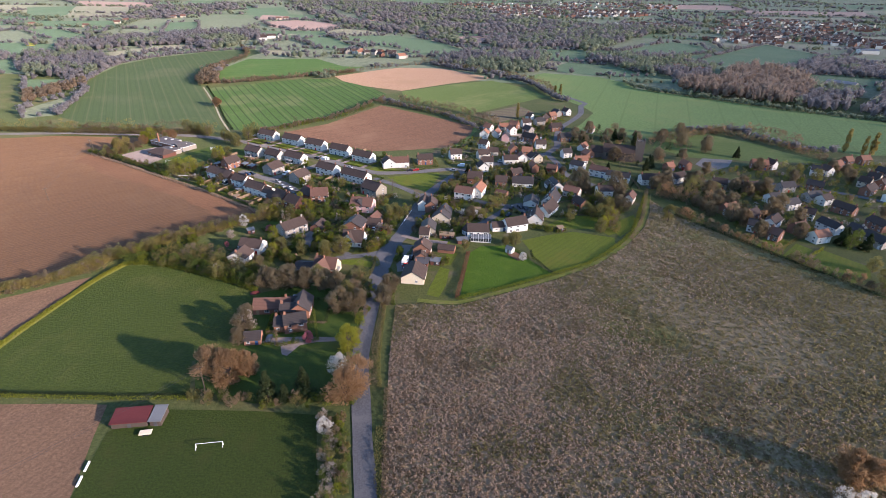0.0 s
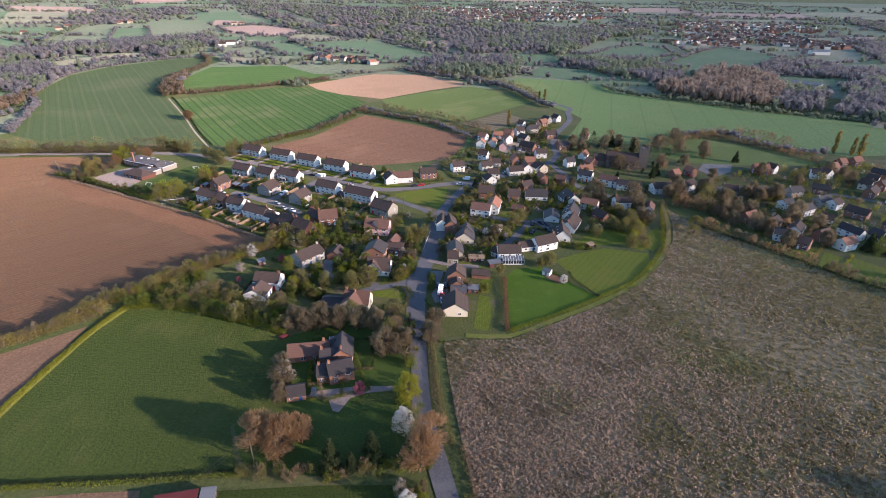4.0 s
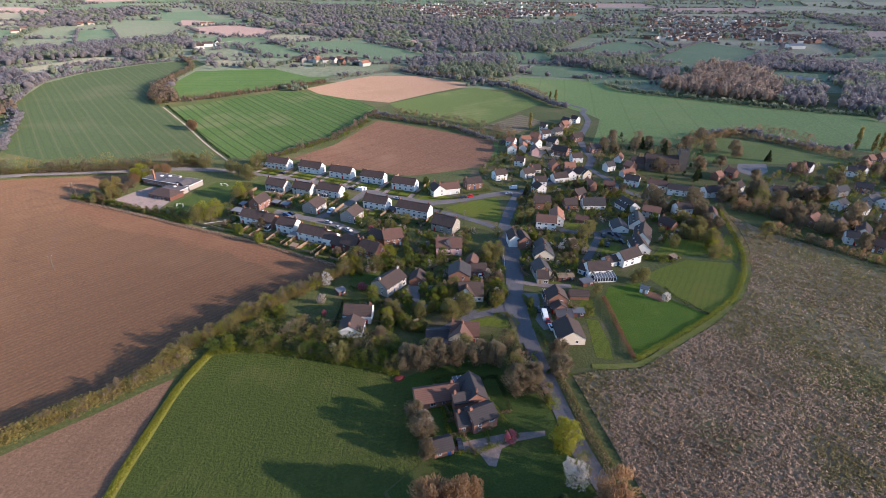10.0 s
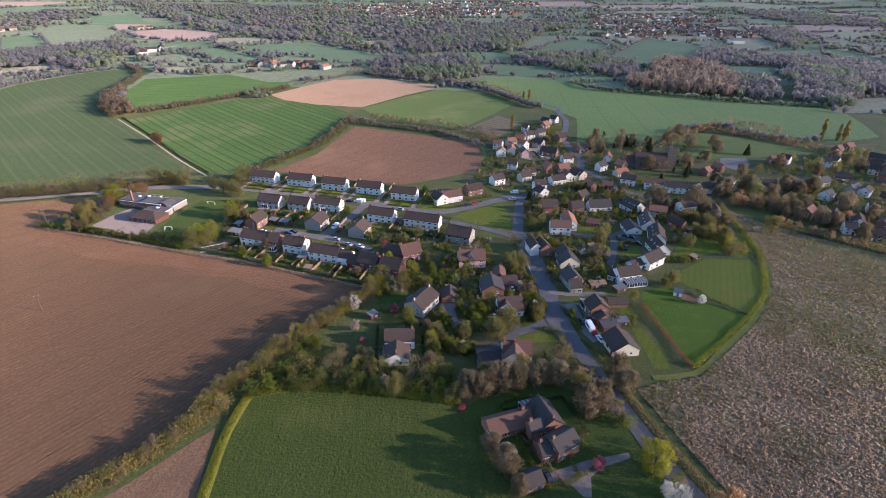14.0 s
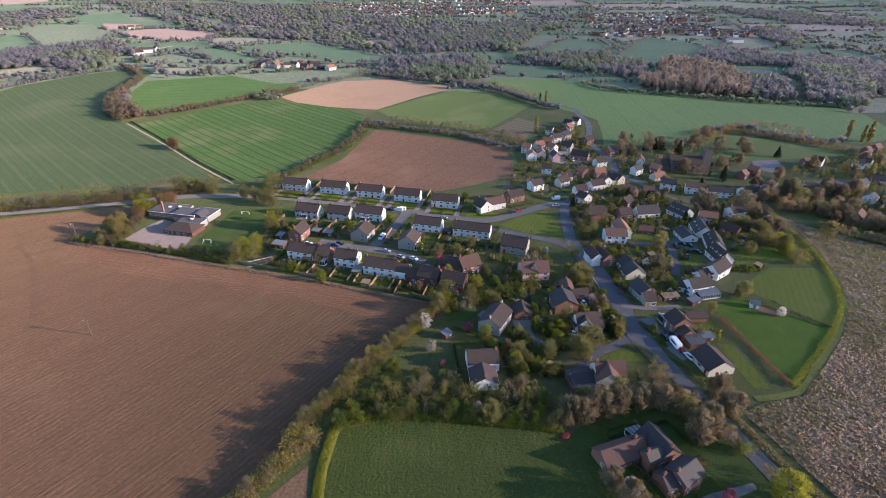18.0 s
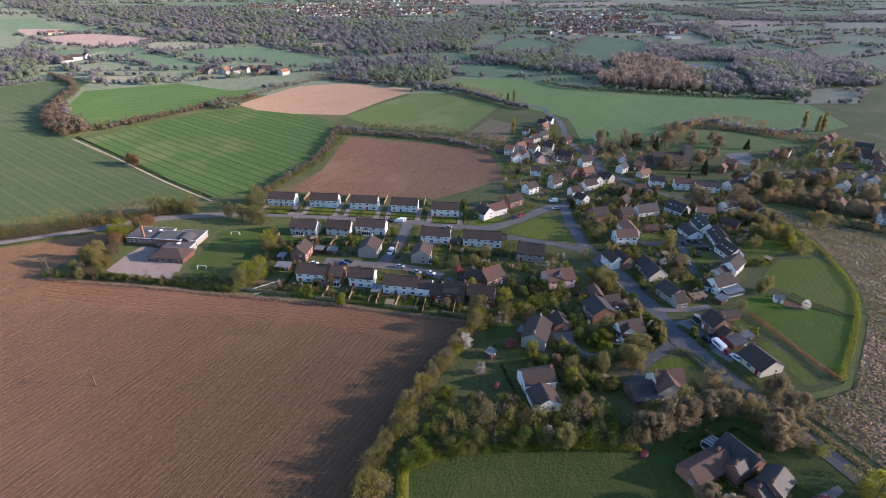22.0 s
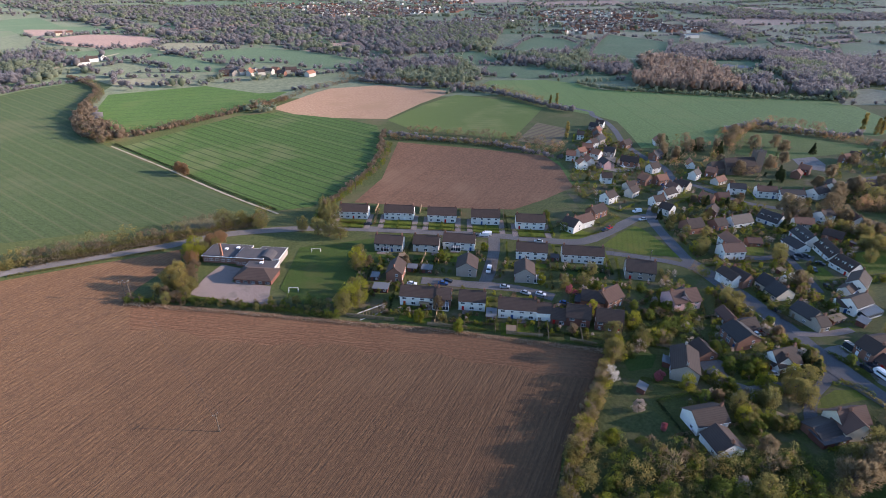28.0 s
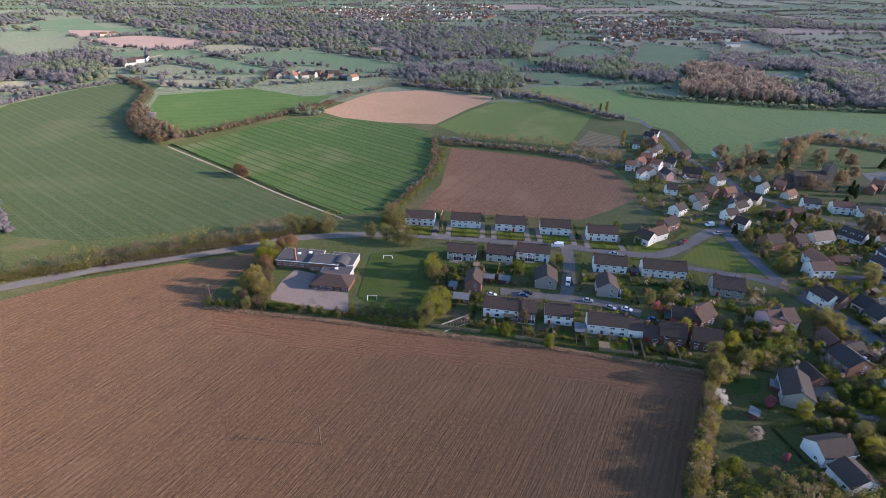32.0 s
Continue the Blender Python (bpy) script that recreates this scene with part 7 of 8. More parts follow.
loft(bm, [[(s * x, s * y, z) for x, y in ((-1, -1), (1, -1), (1, 1), (-1, 1))] for s, z in ((0.5, 0), (0.42, 9.0), (0.52, 9.02), (0.52, 9.4), (0.4, 9.42))])
part("chimney", bm, "terracotta", school, "tall red brick boiler chimney").matrix_local = pose(-206.5, 371.5, 0, 0, 0, -30)
for dx, dy in ((-204, 377), (-199, 376), (-188, 368), (-185, 366), (-191, 357)):
    part("rooflight", box_bm(-0.7, -0.7, 3.5, 0.7, 0.7, 3.95), "white_paint", school).matrix_local = pose(dx, dy, 0, 0, 0, -30)

# ---- church ----
church = tagged(new("church"), "dark brownish stone church with a square battlemented tower", "church")
church.matrix_world = pose(115.4, 364.0, 0, 0, 0, -17)
part("nave", gable_walls(22, 11, 6.0, 4.5), "church_stone", church)
for side in (-1, 1):
    part("roof_slope", roof_slope(22, 11, 6.0, 4.5, side), "brown", church)
ch = part("chancel", gable_walls(9, 7.5, 4.5, 3.6), "church_stone", church)
ch.matrix_local = pose(-15.5, 0, 0)
for side in (-1, 1):
    part("roof_slope", roof_slope(9, 7.5, 4.5, 3.6, side), "brown", ch)
tower = part("tower", box_bm(-3, -3, 0, 3, 3, 14.5), "church_stone", church)
tower.matrix_local = pose(14.2, 0, 0)
for k in range(4):
    for j in range(3):
        a = pose(0, 0, 14.5, 0, 0, 90 * k) @ pose(-2.2 + 2.2 * j, -2.8, 0)
        part("merlon", box_bm(-0.55, -0.2, 0, 0.55, 0.2, 1.0), "church_stone", tower).matrix_local = a
    bm = bmesh.new()
    tube(bm, (0, 0, 14.5), (0, 0, 17.2), 0.35, 0.04, 6)
    part("pinnacle", bm, "church_stone", tower).matrix_local = pose(2.75 * (1 if k in (0, 3) else -1), 2.75 * (1 if k < 2 else -1), 0)
for k in range(5):
    for side in (-1, 1):
        part_mesh("window", WIN_SMALL[1], None, church, "", pose(-8 + 4 * k, side * 5.51, 2.4) @ Matrix.Diagonal((1.1, 1, 2.2, 1)))

# ---- sheds, hut and sports ground ----


def lean_shed(name, x, y, turn, length, width, low, high, roof, label):
    root = tagged(new(name), label, "shed")
    root.matrix_world = pose(x, y, 0, 0, 0, turn)
    bm = bmesh.new()
    loft(bm, [[(sx * length / 2, -width / 2, 0), (sx * length / 2, width / 2, 0), (sx * length / 2, width / 2, high), (sx * length / 2, -width / 2, low)] for sx in (-1, 1)])
    part("wall", bm, "dark_timber" if name == "sports_shed" else "darkbrick", root)
    bm = bmesh.new()
    o = 0.35
    loft(bm, [[(sx * (length / 2 + o), -width / 2 - o, low + 0.03), (sx * (length / 2 + o), width / 2 + o, high + 0.03),
               (sx * (length / 2 + o), width / 2 + o, high + 0.15), (sx * (length / 2 + o), -width / 2 - o, low + 0.15)] for sx in (-1, 1)])
    part("roof", bm, roof, root)
    part("door", box_bm(-0.5, -width / 2 - 0.06, 0, 0.5, -width / 2 - 0.01, 1.95), "dark_metal", root)
    if name != "sports_shed":
        part_mesh("window", WIN_SMALL[0], None, root, "", pose(length * 0.3, -width / 2 - 0.01, 0.9))
    return root


lean_shed("sports_shed", -87.5, 110.6, 8, 9.4, 5.2, 1.9, 2.5, "red_sheet", "long timber shed with a faded red sheet roof")
lean_shed("sports_shed", -80.3, 111.5, 4, 3.0, 5.4, 2.0, 2.5, "grey_sheet", "small shed with a grey corrugated roof")
for x, y, turn, length, width, roof, label in (
    (-3.2, 205.1, -10, 4, 3, 'grey_sheet', 'small grey-roofed garden shed beside the lawn'),
    (-9.3, 204.2, -8, 6, 5, 'felt', 'flat dark garage beside the bungalow'),
    (-0.4, 231.4, -5, 3.4, 2.8, 'timber', 'brown timber garden shed beside the stone house'),
    (3.1, 231.2, -5, 3, 2.4, 'timber', 'brown timber garden shed beside the stone house'),
    (8.7, 226.2, 12, 5, 3, 'grey_sheet', 'open carport with a pale sheet roof'),
    (-131.1, 330.6, -31, 4, 3, 'grey_sheet', 'grey garden shed in a back garden'),
    (-125.6, 327.2, -31, 4.4, 3.4, 'grey_sheet', 'pale-roofed garden workshop in a back garden'),
    (-117.4, 286.4, -31, 3.5, 5, 'grey_sheet', 'narrow shed with a pale roof at the fence'),
    (-148.4, 330.3, -31, 3, 3.4, 'grey_sheet', 'pale glazed lean-to beside a brick house'),
    (-131.3, 341.9, -31, 2.4, 2, 'timber', 'small timber garden shed'),
    (-115.9, 275.0, -31, 3, 2.4, 'timber', 'small timber garden shed'),
    (-67.8, 313.3, -31, 3.4, 3, 'felt', 'flat dark garage between two houses'),
    (-149.3, 320.9, -31, 6, 4, 'grey_sheet', 'pale garage at the end of the terrace'),
    (-78.9, 280.3, -36, 6, 5, 'felt', 'flat dark extension between the brick houses'),
    (-137.7, 303.2, -31, 3.4, 3, 'timber', 'timber-framed pergola roof behind the terrace'),
    (57.1, 242.2, 20, 3, 2.4, 'timber', 'small timber garden shed'),
    (74.2, 267.1, 20, 3, 2.4, 'felt', 'small dark garden shed'),
    (16.4, 263.7, 0, 3, 2.4, 'timber', 'small timber garden shed'),
    (-59.1, 195.5, -10, 9, 5, 'felt', 'flat dark garage beside the cream house'),
    (-65.9, 205.5, 30, 3, 2.4, 'timber', 'small timber garden shed'),
    (-93.7, 232.4, 30, 3, 2.4, 'grey_sheet', 'small pale-roofed garden shed'),
    (-77.0, 238.8, 40, 3.4, 2.6, 'grey_sheet', 'grey garden shed beside the white house'),
):
    lean_shed("garden_shed", x, y, turn, length, width, 2.0, 2.4, roof, label)
tr = tagged(new("trailer"), "low cream flat trailer beside the shed", "trailer")
tr.matrix_world = pose(-81.5, 105.9, 0, 0, 0, 12)
part("bed", box_bm(-1.6, -0.9, 0.55, 1.6, 0.9, 0.75), "cream", tr)
for sx in (-0.5, 0.5):
    for sy in (-0.8, 0.8):
        part_mesh("wheel", WHEEL, None, tr, "", pose(sx, sy, 0.3))
for x, y in ((-91.0, 94.5), (-90.2, 90.0)):
    bm = bmesh.new()
    loft(bm, [[(k * 0.5, 0.3 * math.cos(a), 0.3 + 0.3 * math.sin(a)) for a in np.linspace(0, 2 * math.pi, 10, False)] for k in range(-3, 4)])
    b = part("wrapped_bale", bm, "white_paint", None)
    b.matrix_world = pose(x, y, 0.05, 0, 0, 100)
    tagged(b, "long white plastic-wrapped bale at the field edge", "bale")


def goal(x, y, turn, width, height, label):
    root = tagged(new("goal"), label, "goal", "goals")
    root.matrix_world = pose(x, y, 0, 0, 0, turn)
    depth = height * 0.7
    for name, a, b in (("post", (-width / 2, 0, 0), (-width / 2, 0, height)), ("post", (width / 2, 0, 0), (width / 2, 0, height)), ("crossbar", (-width / 2, 0, height), (width / 2, 0, height)),
                       ("stay", (-width / 2, 0, height), (-width / 2, depth, 0)), ("stay", (width / 2, 0, height), (width / 2, depth, 0))):
        bm = bmesh.new()
        tube(bm, a, b, 0.07, 0.07, 8)
        part(name, bm, "white_paint", root)


goal(-62.2, 102.0, 189, 7.0, 1.4, "white football goal on the sports field")
goal(-182.4, 334.3, 158, 3.8, 1.9, "small white goal on the school field")
goal(-165.7, 363.8, -22, 4.2, 1.9, "small white goal on the school field")

hut = tagged(new("garden_hut"), "small white hut with a grey pitched roof in the paddock", "hut")
hut.matrix_world = pose(30.5, 217.5, 0, 0, 0, -40)
part("wall", gable_walls(3.2, 3.0, 2.2, 1.0), "white", hut)
for side in (-1, 1):
    part("roof_slope", roof_slope(3.2, 3.0, 2.2, 1.0, side, 0.25, 0.1), "grey_sheet", hut)
part("door", box_bm(-0.45, -1.56, 0, 0.45, -1.51, 1.9), "timber", hut)
sheet("gravel_pad", [(33.3, 217.5), (36.2, 214.5), (37.7, 210.8), (33.5, 209.2), (29.9, 213.7), (29.1, 216.2)], "ploughed", "bare brown earth strip beside the hut")

bm = bmesh.new()
loft(bm, [[(r * 1.6 * math.cos(a), r * math.sin(a), z) for a in np.linspace(0, 2 * math.pi, 12, False)] for r, z in ((1.3, 0.0), (1.2, 0.35), (0.8, 0.55), (0.2, 0.62))])
tarp = part("tarpaulin", bm, "red_sheet", None)
tarp.matrix_world = pose(-74.5, 178.5, 0.1, 0, 0, 20)
tagged(tarp, "dark red tarpaulin over a low heap by the hedge", "tarpaulin")

# ---- conservatories ----


def conservatory(x, y, turn, length, width):
    root = tagged(new("conservatory"), "white-framed glass conservatory against a house wall", "conservatory")
    root.matrix_world = pose(x, y, 0, 0, 0, turn)
    part("plinth", box_bm(-length / 2, -width / 2, 0, length / 2, width / 2, 0.6), "white", root)
    part("glazing", box_bm(-length / 2 + 0.06, -width / 2 + 0.06, 0.6, length / 2 - 0.06, width / 2 - 0.06, 2.2), "window_glass", root)
    n = max(3, int(length / 1.1))
    for k in range(n + 1):
        px = -length / 2 + k * length / n
        part("mullion", box_bm(px - 0.06, -width / 2 - 0.02, 0.6, px + 0.06, -width / 2 + 0.09, 2.25), "white_paint", root)
        bm = bmesh.new()
        tube(bm, (px, -width / 2 - 0.1, 2.3), (px, width / 2, 3.0), 0.07, 0.07, 4)
        part("rafter", bm, "white_paint", root)
    bm = bmesh.new()
    loft(bm, [[(sx * length / 2, -width / 2 - 0.15, 2.2), (sx * length / 2, width / 2, 2.9), (sx * length / 2, width / 2, 2.96), (sx * length / 2, -width / 2 - 0.15, 2.26)] for sx in (-1, 1)])
    part("roof", bm, "grey_sheet", root)


for row in ((-55.6, 173.0, 184, 4.2, 3.4), (17.5, 228.6, -3, 9.6, 3.6), (-11.4, 219.0, 84, 3.6, 2.6), (-86.3, 300.4, -31, 3.2, 3.0), (-105.0, 339.5, -31, 4.5, 3.0), (-135.6, 352.1, -31, 3.8, 3.0), (-132.6, 299.0, -31, 6.2, 3.0)):
    conservatory(*row)

# ---- fences ----
PANEL = box_mesh("panel", "timber", -0.88, -0.03, 0.1, 0.88, 0.03, 1.65)
POST = box_mesh("post", "timber", -0.06, -0.06, 0, 0.06, 0.06, 1.8)
RAIL = box_mesh("rail", "white_paint", -0.95, -0.03, 0.75, 0.95, 0.03, 0.9)
WPOST = box_mesh("post", "white_paint", -0.07, -0.07, 0, 0.07, 0.07, 1.0)


def fence(a, b, white=False):
    a, b = Vector(a), Vector(b)
    n = max(1, round((b - a).length / 1.9))
    turn = math.degrees(math.atan2(b.y - a.y, b.x - a.x))
    root = tagged(new("fence"), "white post and rail fence by the street" if white else "weathered timber panel fence between gardens", "fence")
    root.matrix_world = pose(a.x, a.y, 0, 0, 0, turn)
    for k in range(n):
        part_mesh("rail" if white else "panel", RAIL if white else PANEL, None, root, "", pose(1.9 * k + 0.95, 0, 0, 0, 0, 0))
        part_mesh("post", WPOST if white else POST, None, root, "", pose(1.9 * k, 0, 0))


FENCES = [((-168, 309), (-152, 298.5)), ((-142, 291.5), (-129, 283)), ((-118, 274.8), (-107, 268.2)), ((-99, 262.5), (-92, 256)), ((-144, 293.5), (-140, 305)), ((-130, 284.5), (-125, 294)),
          ((-121, 277.5), (-116, 287)), ((-115, 272.5), (-109.5, 281)), ((-106, 265.5), (-101, 274)), ((-96, 259), (-90, 269)), ((-128, 330), (-120, 342)), ((-112, 321), (-104, 333)),
          ((-100, 314), (-94, 325)), ((-152, 345), (-145, 357))]
for a, b in FENCES:
    fence(a, b)
fence((-18.4, 262.7), (-23.6, 238.6), True)

# ---- drives, front hedges and garden fences of the rows ----
drive_rng = random.Random(6)
for n, (x, y, length, front) in enumerate([(-136.6, 395.3, 15.6, 11), (-115.2, 384.6, 16.0, 11), (-95.7, 372.9, 15.4, 10), (-76.2, 361.5, 15.2, 10), (-58.0, 347.5, 15.1, 9)]):
    ca, sa = math.cos(radians(-28)), math.sin(radians(-28))
    spot = lambda u, v: (x + u * ca - v * sa, y + u * sa + v * ca)
    for side in (-1, 1):
        u0 = side * (length / 2 + 0.6) - 1.4
        sheet("driveway", [spot(u0, -3.75 - front), spot(u0 + 2.8, -3.75 - front), spot(u0 + 2.8, 2.5), spot(u0, 2.5)], "drive_pink", "pinkish-grey paved drive beside a house")
    sheet("front_lawn", [spot(-length / 2 + 1.2, -3.2 - front), spot(length / 2 - 1.2, -3.2 - front), spot(length / 2 - 1.2, -5.4), spot(-length / 2 + 1.2, -5.4)], "lawn", "small mown front lawn")
    hedge(0.8, 1.0, drive_rng.choice(("leaf_green", "leaf_olive")), [spot(-length / 2 + 1, -3.4 - front), spot(length / 2 - 1, -3.4 - front)])
    hedge(0.9, 1.2, "leaf_green", [spot(0, -3.4 - front), spot(0, -4.6)])
    fence(spot(length / 2 + 2.4, 5), spot(length / 2 + 2.4, 17))
for x, y, length, back in ((-132.6, 353.9, 13.4, 11), (-116.8, 346.5, 12.3, 11), (-101.7, 342.1, 15.2, 12), (-75.6, 320.6, 14.3, 7), (-56.2, 308.7, 18.7, 12), (-138.1, 307.5, 14.3, 11), (-120.3, 296.1, 10.3, 11), (-107.3, 284.5, 14.3, 11)):
    ca, sa = math.cos(radians(-31)), math.sin(radians(-31))
    spot = lambda u, v: (x + u * ca - v * sa, y + u * sa + v * ca)
    fence(spot(length / 2 + 0.8, -4), spot(length / 2 + 0.8, -4 - back))
    u0 = drive_rng.uniform(-length / 2, length / 4)
    sheet("patio", [spot(u0, -6.4), spot(u0 + 4, -6.2), spot(u0 + 4, -3.8), spot(u0, -3.8)], "drive_pink", "small paved patio behind a house")
    sheet("lawn_plot", [spot(-length / 2 + 1, -3.5 - back), spot(length / 2 - 1, -3.5 - back), spot(length / 2 - 1, -7), spot(-length / 2 + 1, -7)], drive_rng.choice(("lawn", "lawn_dark")), "small back lawn behind a house")
    porch = tagged(new("porch"), "small flat-roofed porch at a house door", "porch", "porches of the estate")
    porch.matrix_world = pose(*spot(u0 + 5.2, 4.5), 0, 0, 0, -31)
    part("wall", box_bm(-0.9, -0.75, 0, 0.9, 0.75, 2.2), "white", porch)
    part("roof", box_bm(-1.1, -0.75, 2.2, 1.1, 0.95, 2.36), "felt", porch)
rubble = tagged(new("timber_frame"), "collapsed pale timber frame at the field edge", "frame")
rubble.matrix_world = pose(-158.5, 306.0, 0, 0, 0, -5)
for k in range(9):
    bm = bmesh.new()
    tube(bm, (-5 + 1.2 * k, -2 + 0.3 * k, 0.1), (-4.2 + 1.2 * k, 1.5 + 0.3 * k, 0.9 + 0.4 * (k % 3)), 0.09, 0.09, 4)
    part("rafter", bm, "timber", rubble)
for z, dy in ((1.0, 1.4), (0.15, -2.0)):
    bm = bmesh.new()
    tube(bm, (-5.4, dy - 0.2, z), (6.0, dy + 2.6, z + 0.3), 0.12, 0.12, 4)
    part("rail", bm, "white_paint", rubble)

# ---- poles and cables ----


def pole(x, y, height, label="brown wooden utility pole with a crossarm"):
    root = tagged(new("utility_pole"), label, "pole", "utility poles")
    root.matrix_world = pose(x, y, 0, 0, 0, 30)
    bm = bmesh.new()
    tube(bm, (0, 0, -0.2), (0, 0, height), 0.17, 0.12, 8)
    part("pole", bm, "bark", root)
    part("crossarm", box_bm(-0.9, -0.07, height - 0.45, 0.9, 0.07, height - 0.3), "bark", root)
    for dx in (-0.8, 0, 0.8):
        bm = bmesh.new()
        tube(bm, (dx, 0, height - 0.3), (dx, 0, height - 0.05), 0.05, 0.03, 6)
        part("insulator", bm, "white_paint", root)


for x, y, h in ((-244.5, 354.5, 9), (-242.5, 353.5, 9), (-216.5, 268.2, 7), (-72.3, 123.7, 9), (-127, 431, 9), (-125, 430, 9), (-32, 292, 8), (-8, 205, 7)):
    pole(x, y, h)


def cable(a, b, sag):
    bm = bmesh.new()
    a, b = Vector(a), Vector(b)
    pts = [a.lerp(b, k / 12) - Vector((0, 0, sag * 4 * (k / 12) * (1 - k / 12))) for k in range(13)]
    loft(bm, [[p + Vector((0.025 * math.cos(t), 0, 0.025 * math.sin(t))) for t in (0.8, 2.4, 3.9, 5.5)] for p in pts])
    tagged(part("cable", bm, "dark_metal", None), "thin overhead power cable between poles", "cable")


for off in (-0.7, 0.7):
    cable((-72.3 + off, 123.7, 8.8), (-110 + off, 78, 9.0), 1.0)
    cable((-216.5 + off, 268.2, 6.8), (-243 + off, 354, 8.8), 1.2)

# ---- distant buildings ----


def long_barn(name, x, y, turn, length, width, eaves, rise, wall, roof, label):
    root = tagged(new(name), label, "barn")
    root.matrix_world = pose(x, y, 0, 0, 0, turn)
    part("wall", gable_walls(length, width, eaves, rise), wall, root)
    for side in (1, -1):
        part("roof_slope", roof_slope(length, width, eaves, rise, side), roof, root)


long_barn("barn", 316, 752, -54, 58, 16, 5, 3, "darkbrick", "terracotta", "long low barn with a red-brown roof")
long_barn("warehouse", 708, 962, -10, 30, 18, 6, 2, "white", "grey_sheet", "pale distant warehouse with a low roof")
long_barn("warehouse", 400, 712, -45, 22, 12, 5, 2, "grey", "grey_sheet", "grey distant industrial shed")
long_barn("warehouse", 425, 690, -45, 26, 12, 5, 2, "brick", "redbrown", "red-roofed distant industrial shed")
long_barn("warehouse", 462, 654, -53, 32, 14, 5, 2, "grey", "grey_sheet", "grey distant industrial shed")
for x, y, turn in ((-323, 1030, 20), (-312, 1044, 110), (-338, 1015, 30), (-330, 1000, 20)):
    long_barn("farmhouse", x, y, turn, 16, 8, 5, 3, "white", "brown", "white distant farm building among trees")
for x, y in ((-855, 1173), (-736, 1159), (-717, 1239), (-728, 1293), (-669, 1401), (-655, 1420), (-416, 1406), (-400, 1412)):
    long_barn("farmhouse", x, y, 25, 13, 8, 4.5, 3, "cream", "redbrown", "white distant farmhouse with a red-brown roof")
HAMLET = random.Random(11)
for k in range(18):
    u = k / 17
    x, y = -165 + 95 * u + HAMLET.uniform(-6, 6), 852 - 45 * max(0, u - 0.4) + HAMLET.uniform(-14, 14)
    long_barn("farmhouse", x, y, HAMLET.uniform(0, 180), HAMLET.uniform(9, 15), 8, 4.5, 3, HAMLET.choice(("render", "brick", "grey", "grey")), HAMLET.choice(("brown", "slate", "terracotta")),
              "distant hamlet house behind the green field")


def town(name, label, centres, seed):
    """A distant estate: several hundred small gabled houses."""
    rng = random.Random(seed)
    faces, verts, kinds = [], [], []
    for cx, cy, rx, ry, n in centres:
        for _ in range(n):
            a, q = rng.uniform(0, 2 * math.pi), rng.uniform(0, 1) ** 0.5
            x, y = cx + rx * q * math.cos(a), cy + ry * q * math.sin(a)
            m = pose(x, y, 0, 0, 0, rng.choice((20, 25, 110, 65, -20)))
            l, w, e, r = rng.uniform(7, 15), 7.5, rng.uniform(4, 5.2), 3
            o = len(verts)
            for sx in (-1, 1):
                verts += [m @ Vector(v) for v in ((sx * l / 2, -w / 2, 0), (sx * l / 2, w / 2, 0), (sx * l / 2, w / 2, e), (sx * l / 2, 0, e + r), (sx * l / 2, -w / 2, e))]
            wall = rng.choice((0, 1, 4, 0, 1))
            for f, k in (((0, 1, 2, 3, 4), wall), ((9, 8, 7, 6, 5), wall), ((0, 5, 6, 1), wall), ((1, 6, 7, 2), wall), ((2, 7, 8, 3), 2 + rng.choice((0, 0, 1))), ((3, 8, 9, 4), 2), ((4, 9, 5, 0), wall)):
                faces.append([o + i for i in f])
                kinds.append(k)
    me = bpy.data.meshes.new(name)
    me.from_pydata(verts, [], faces)
    for key in ("render", "brick", "brown", "redbrown", "white"):
        me.materials.append(MATS[key])
    me.polygons.foreach_set("material_index", kinds)
    tagged(new(name, me), label, "town", kind="stuff")


town("distant_town", "distant town of small white and brick houses", [(370, 1850, 260, 200, 330), (650, 2250, 250, 200, 110), (150, 2150, 150, 150, 60), (250, 1680, 120, 60, 40)], 3)
town("distant_estate", "distant housing estate with brown and red roofs", [(720, 1260, 140, 140, 220), (900, 1500, 200, 160, 180), (580, 1130, 80, 60, 50), (480, 1400, 80, 80, 50), (790, 1130, 80, 110, 110)], 4)

# ---- distant fields, hedges and trees ----
far_rng = np.random.default_rng(21)
MASKED = [p for n, p in POLYS if n != "far_ground"]
BOXES = [(min(x for x, _ in p), max(x for x, _ in p), min(y for _, y in p), max(y for _, y in p)) for p in MASKED]


def taken(x, y):
    return any(b[0] < x < b[1] and b[2] < y < b[3] and inside(x, y, p) for b, p in zip(BOXES, MASKED))


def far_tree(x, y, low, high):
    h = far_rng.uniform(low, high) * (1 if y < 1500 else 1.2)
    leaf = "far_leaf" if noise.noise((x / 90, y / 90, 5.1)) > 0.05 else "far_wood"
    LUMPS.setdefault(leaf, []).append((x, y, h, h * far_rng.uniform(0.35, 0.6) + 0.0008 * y))


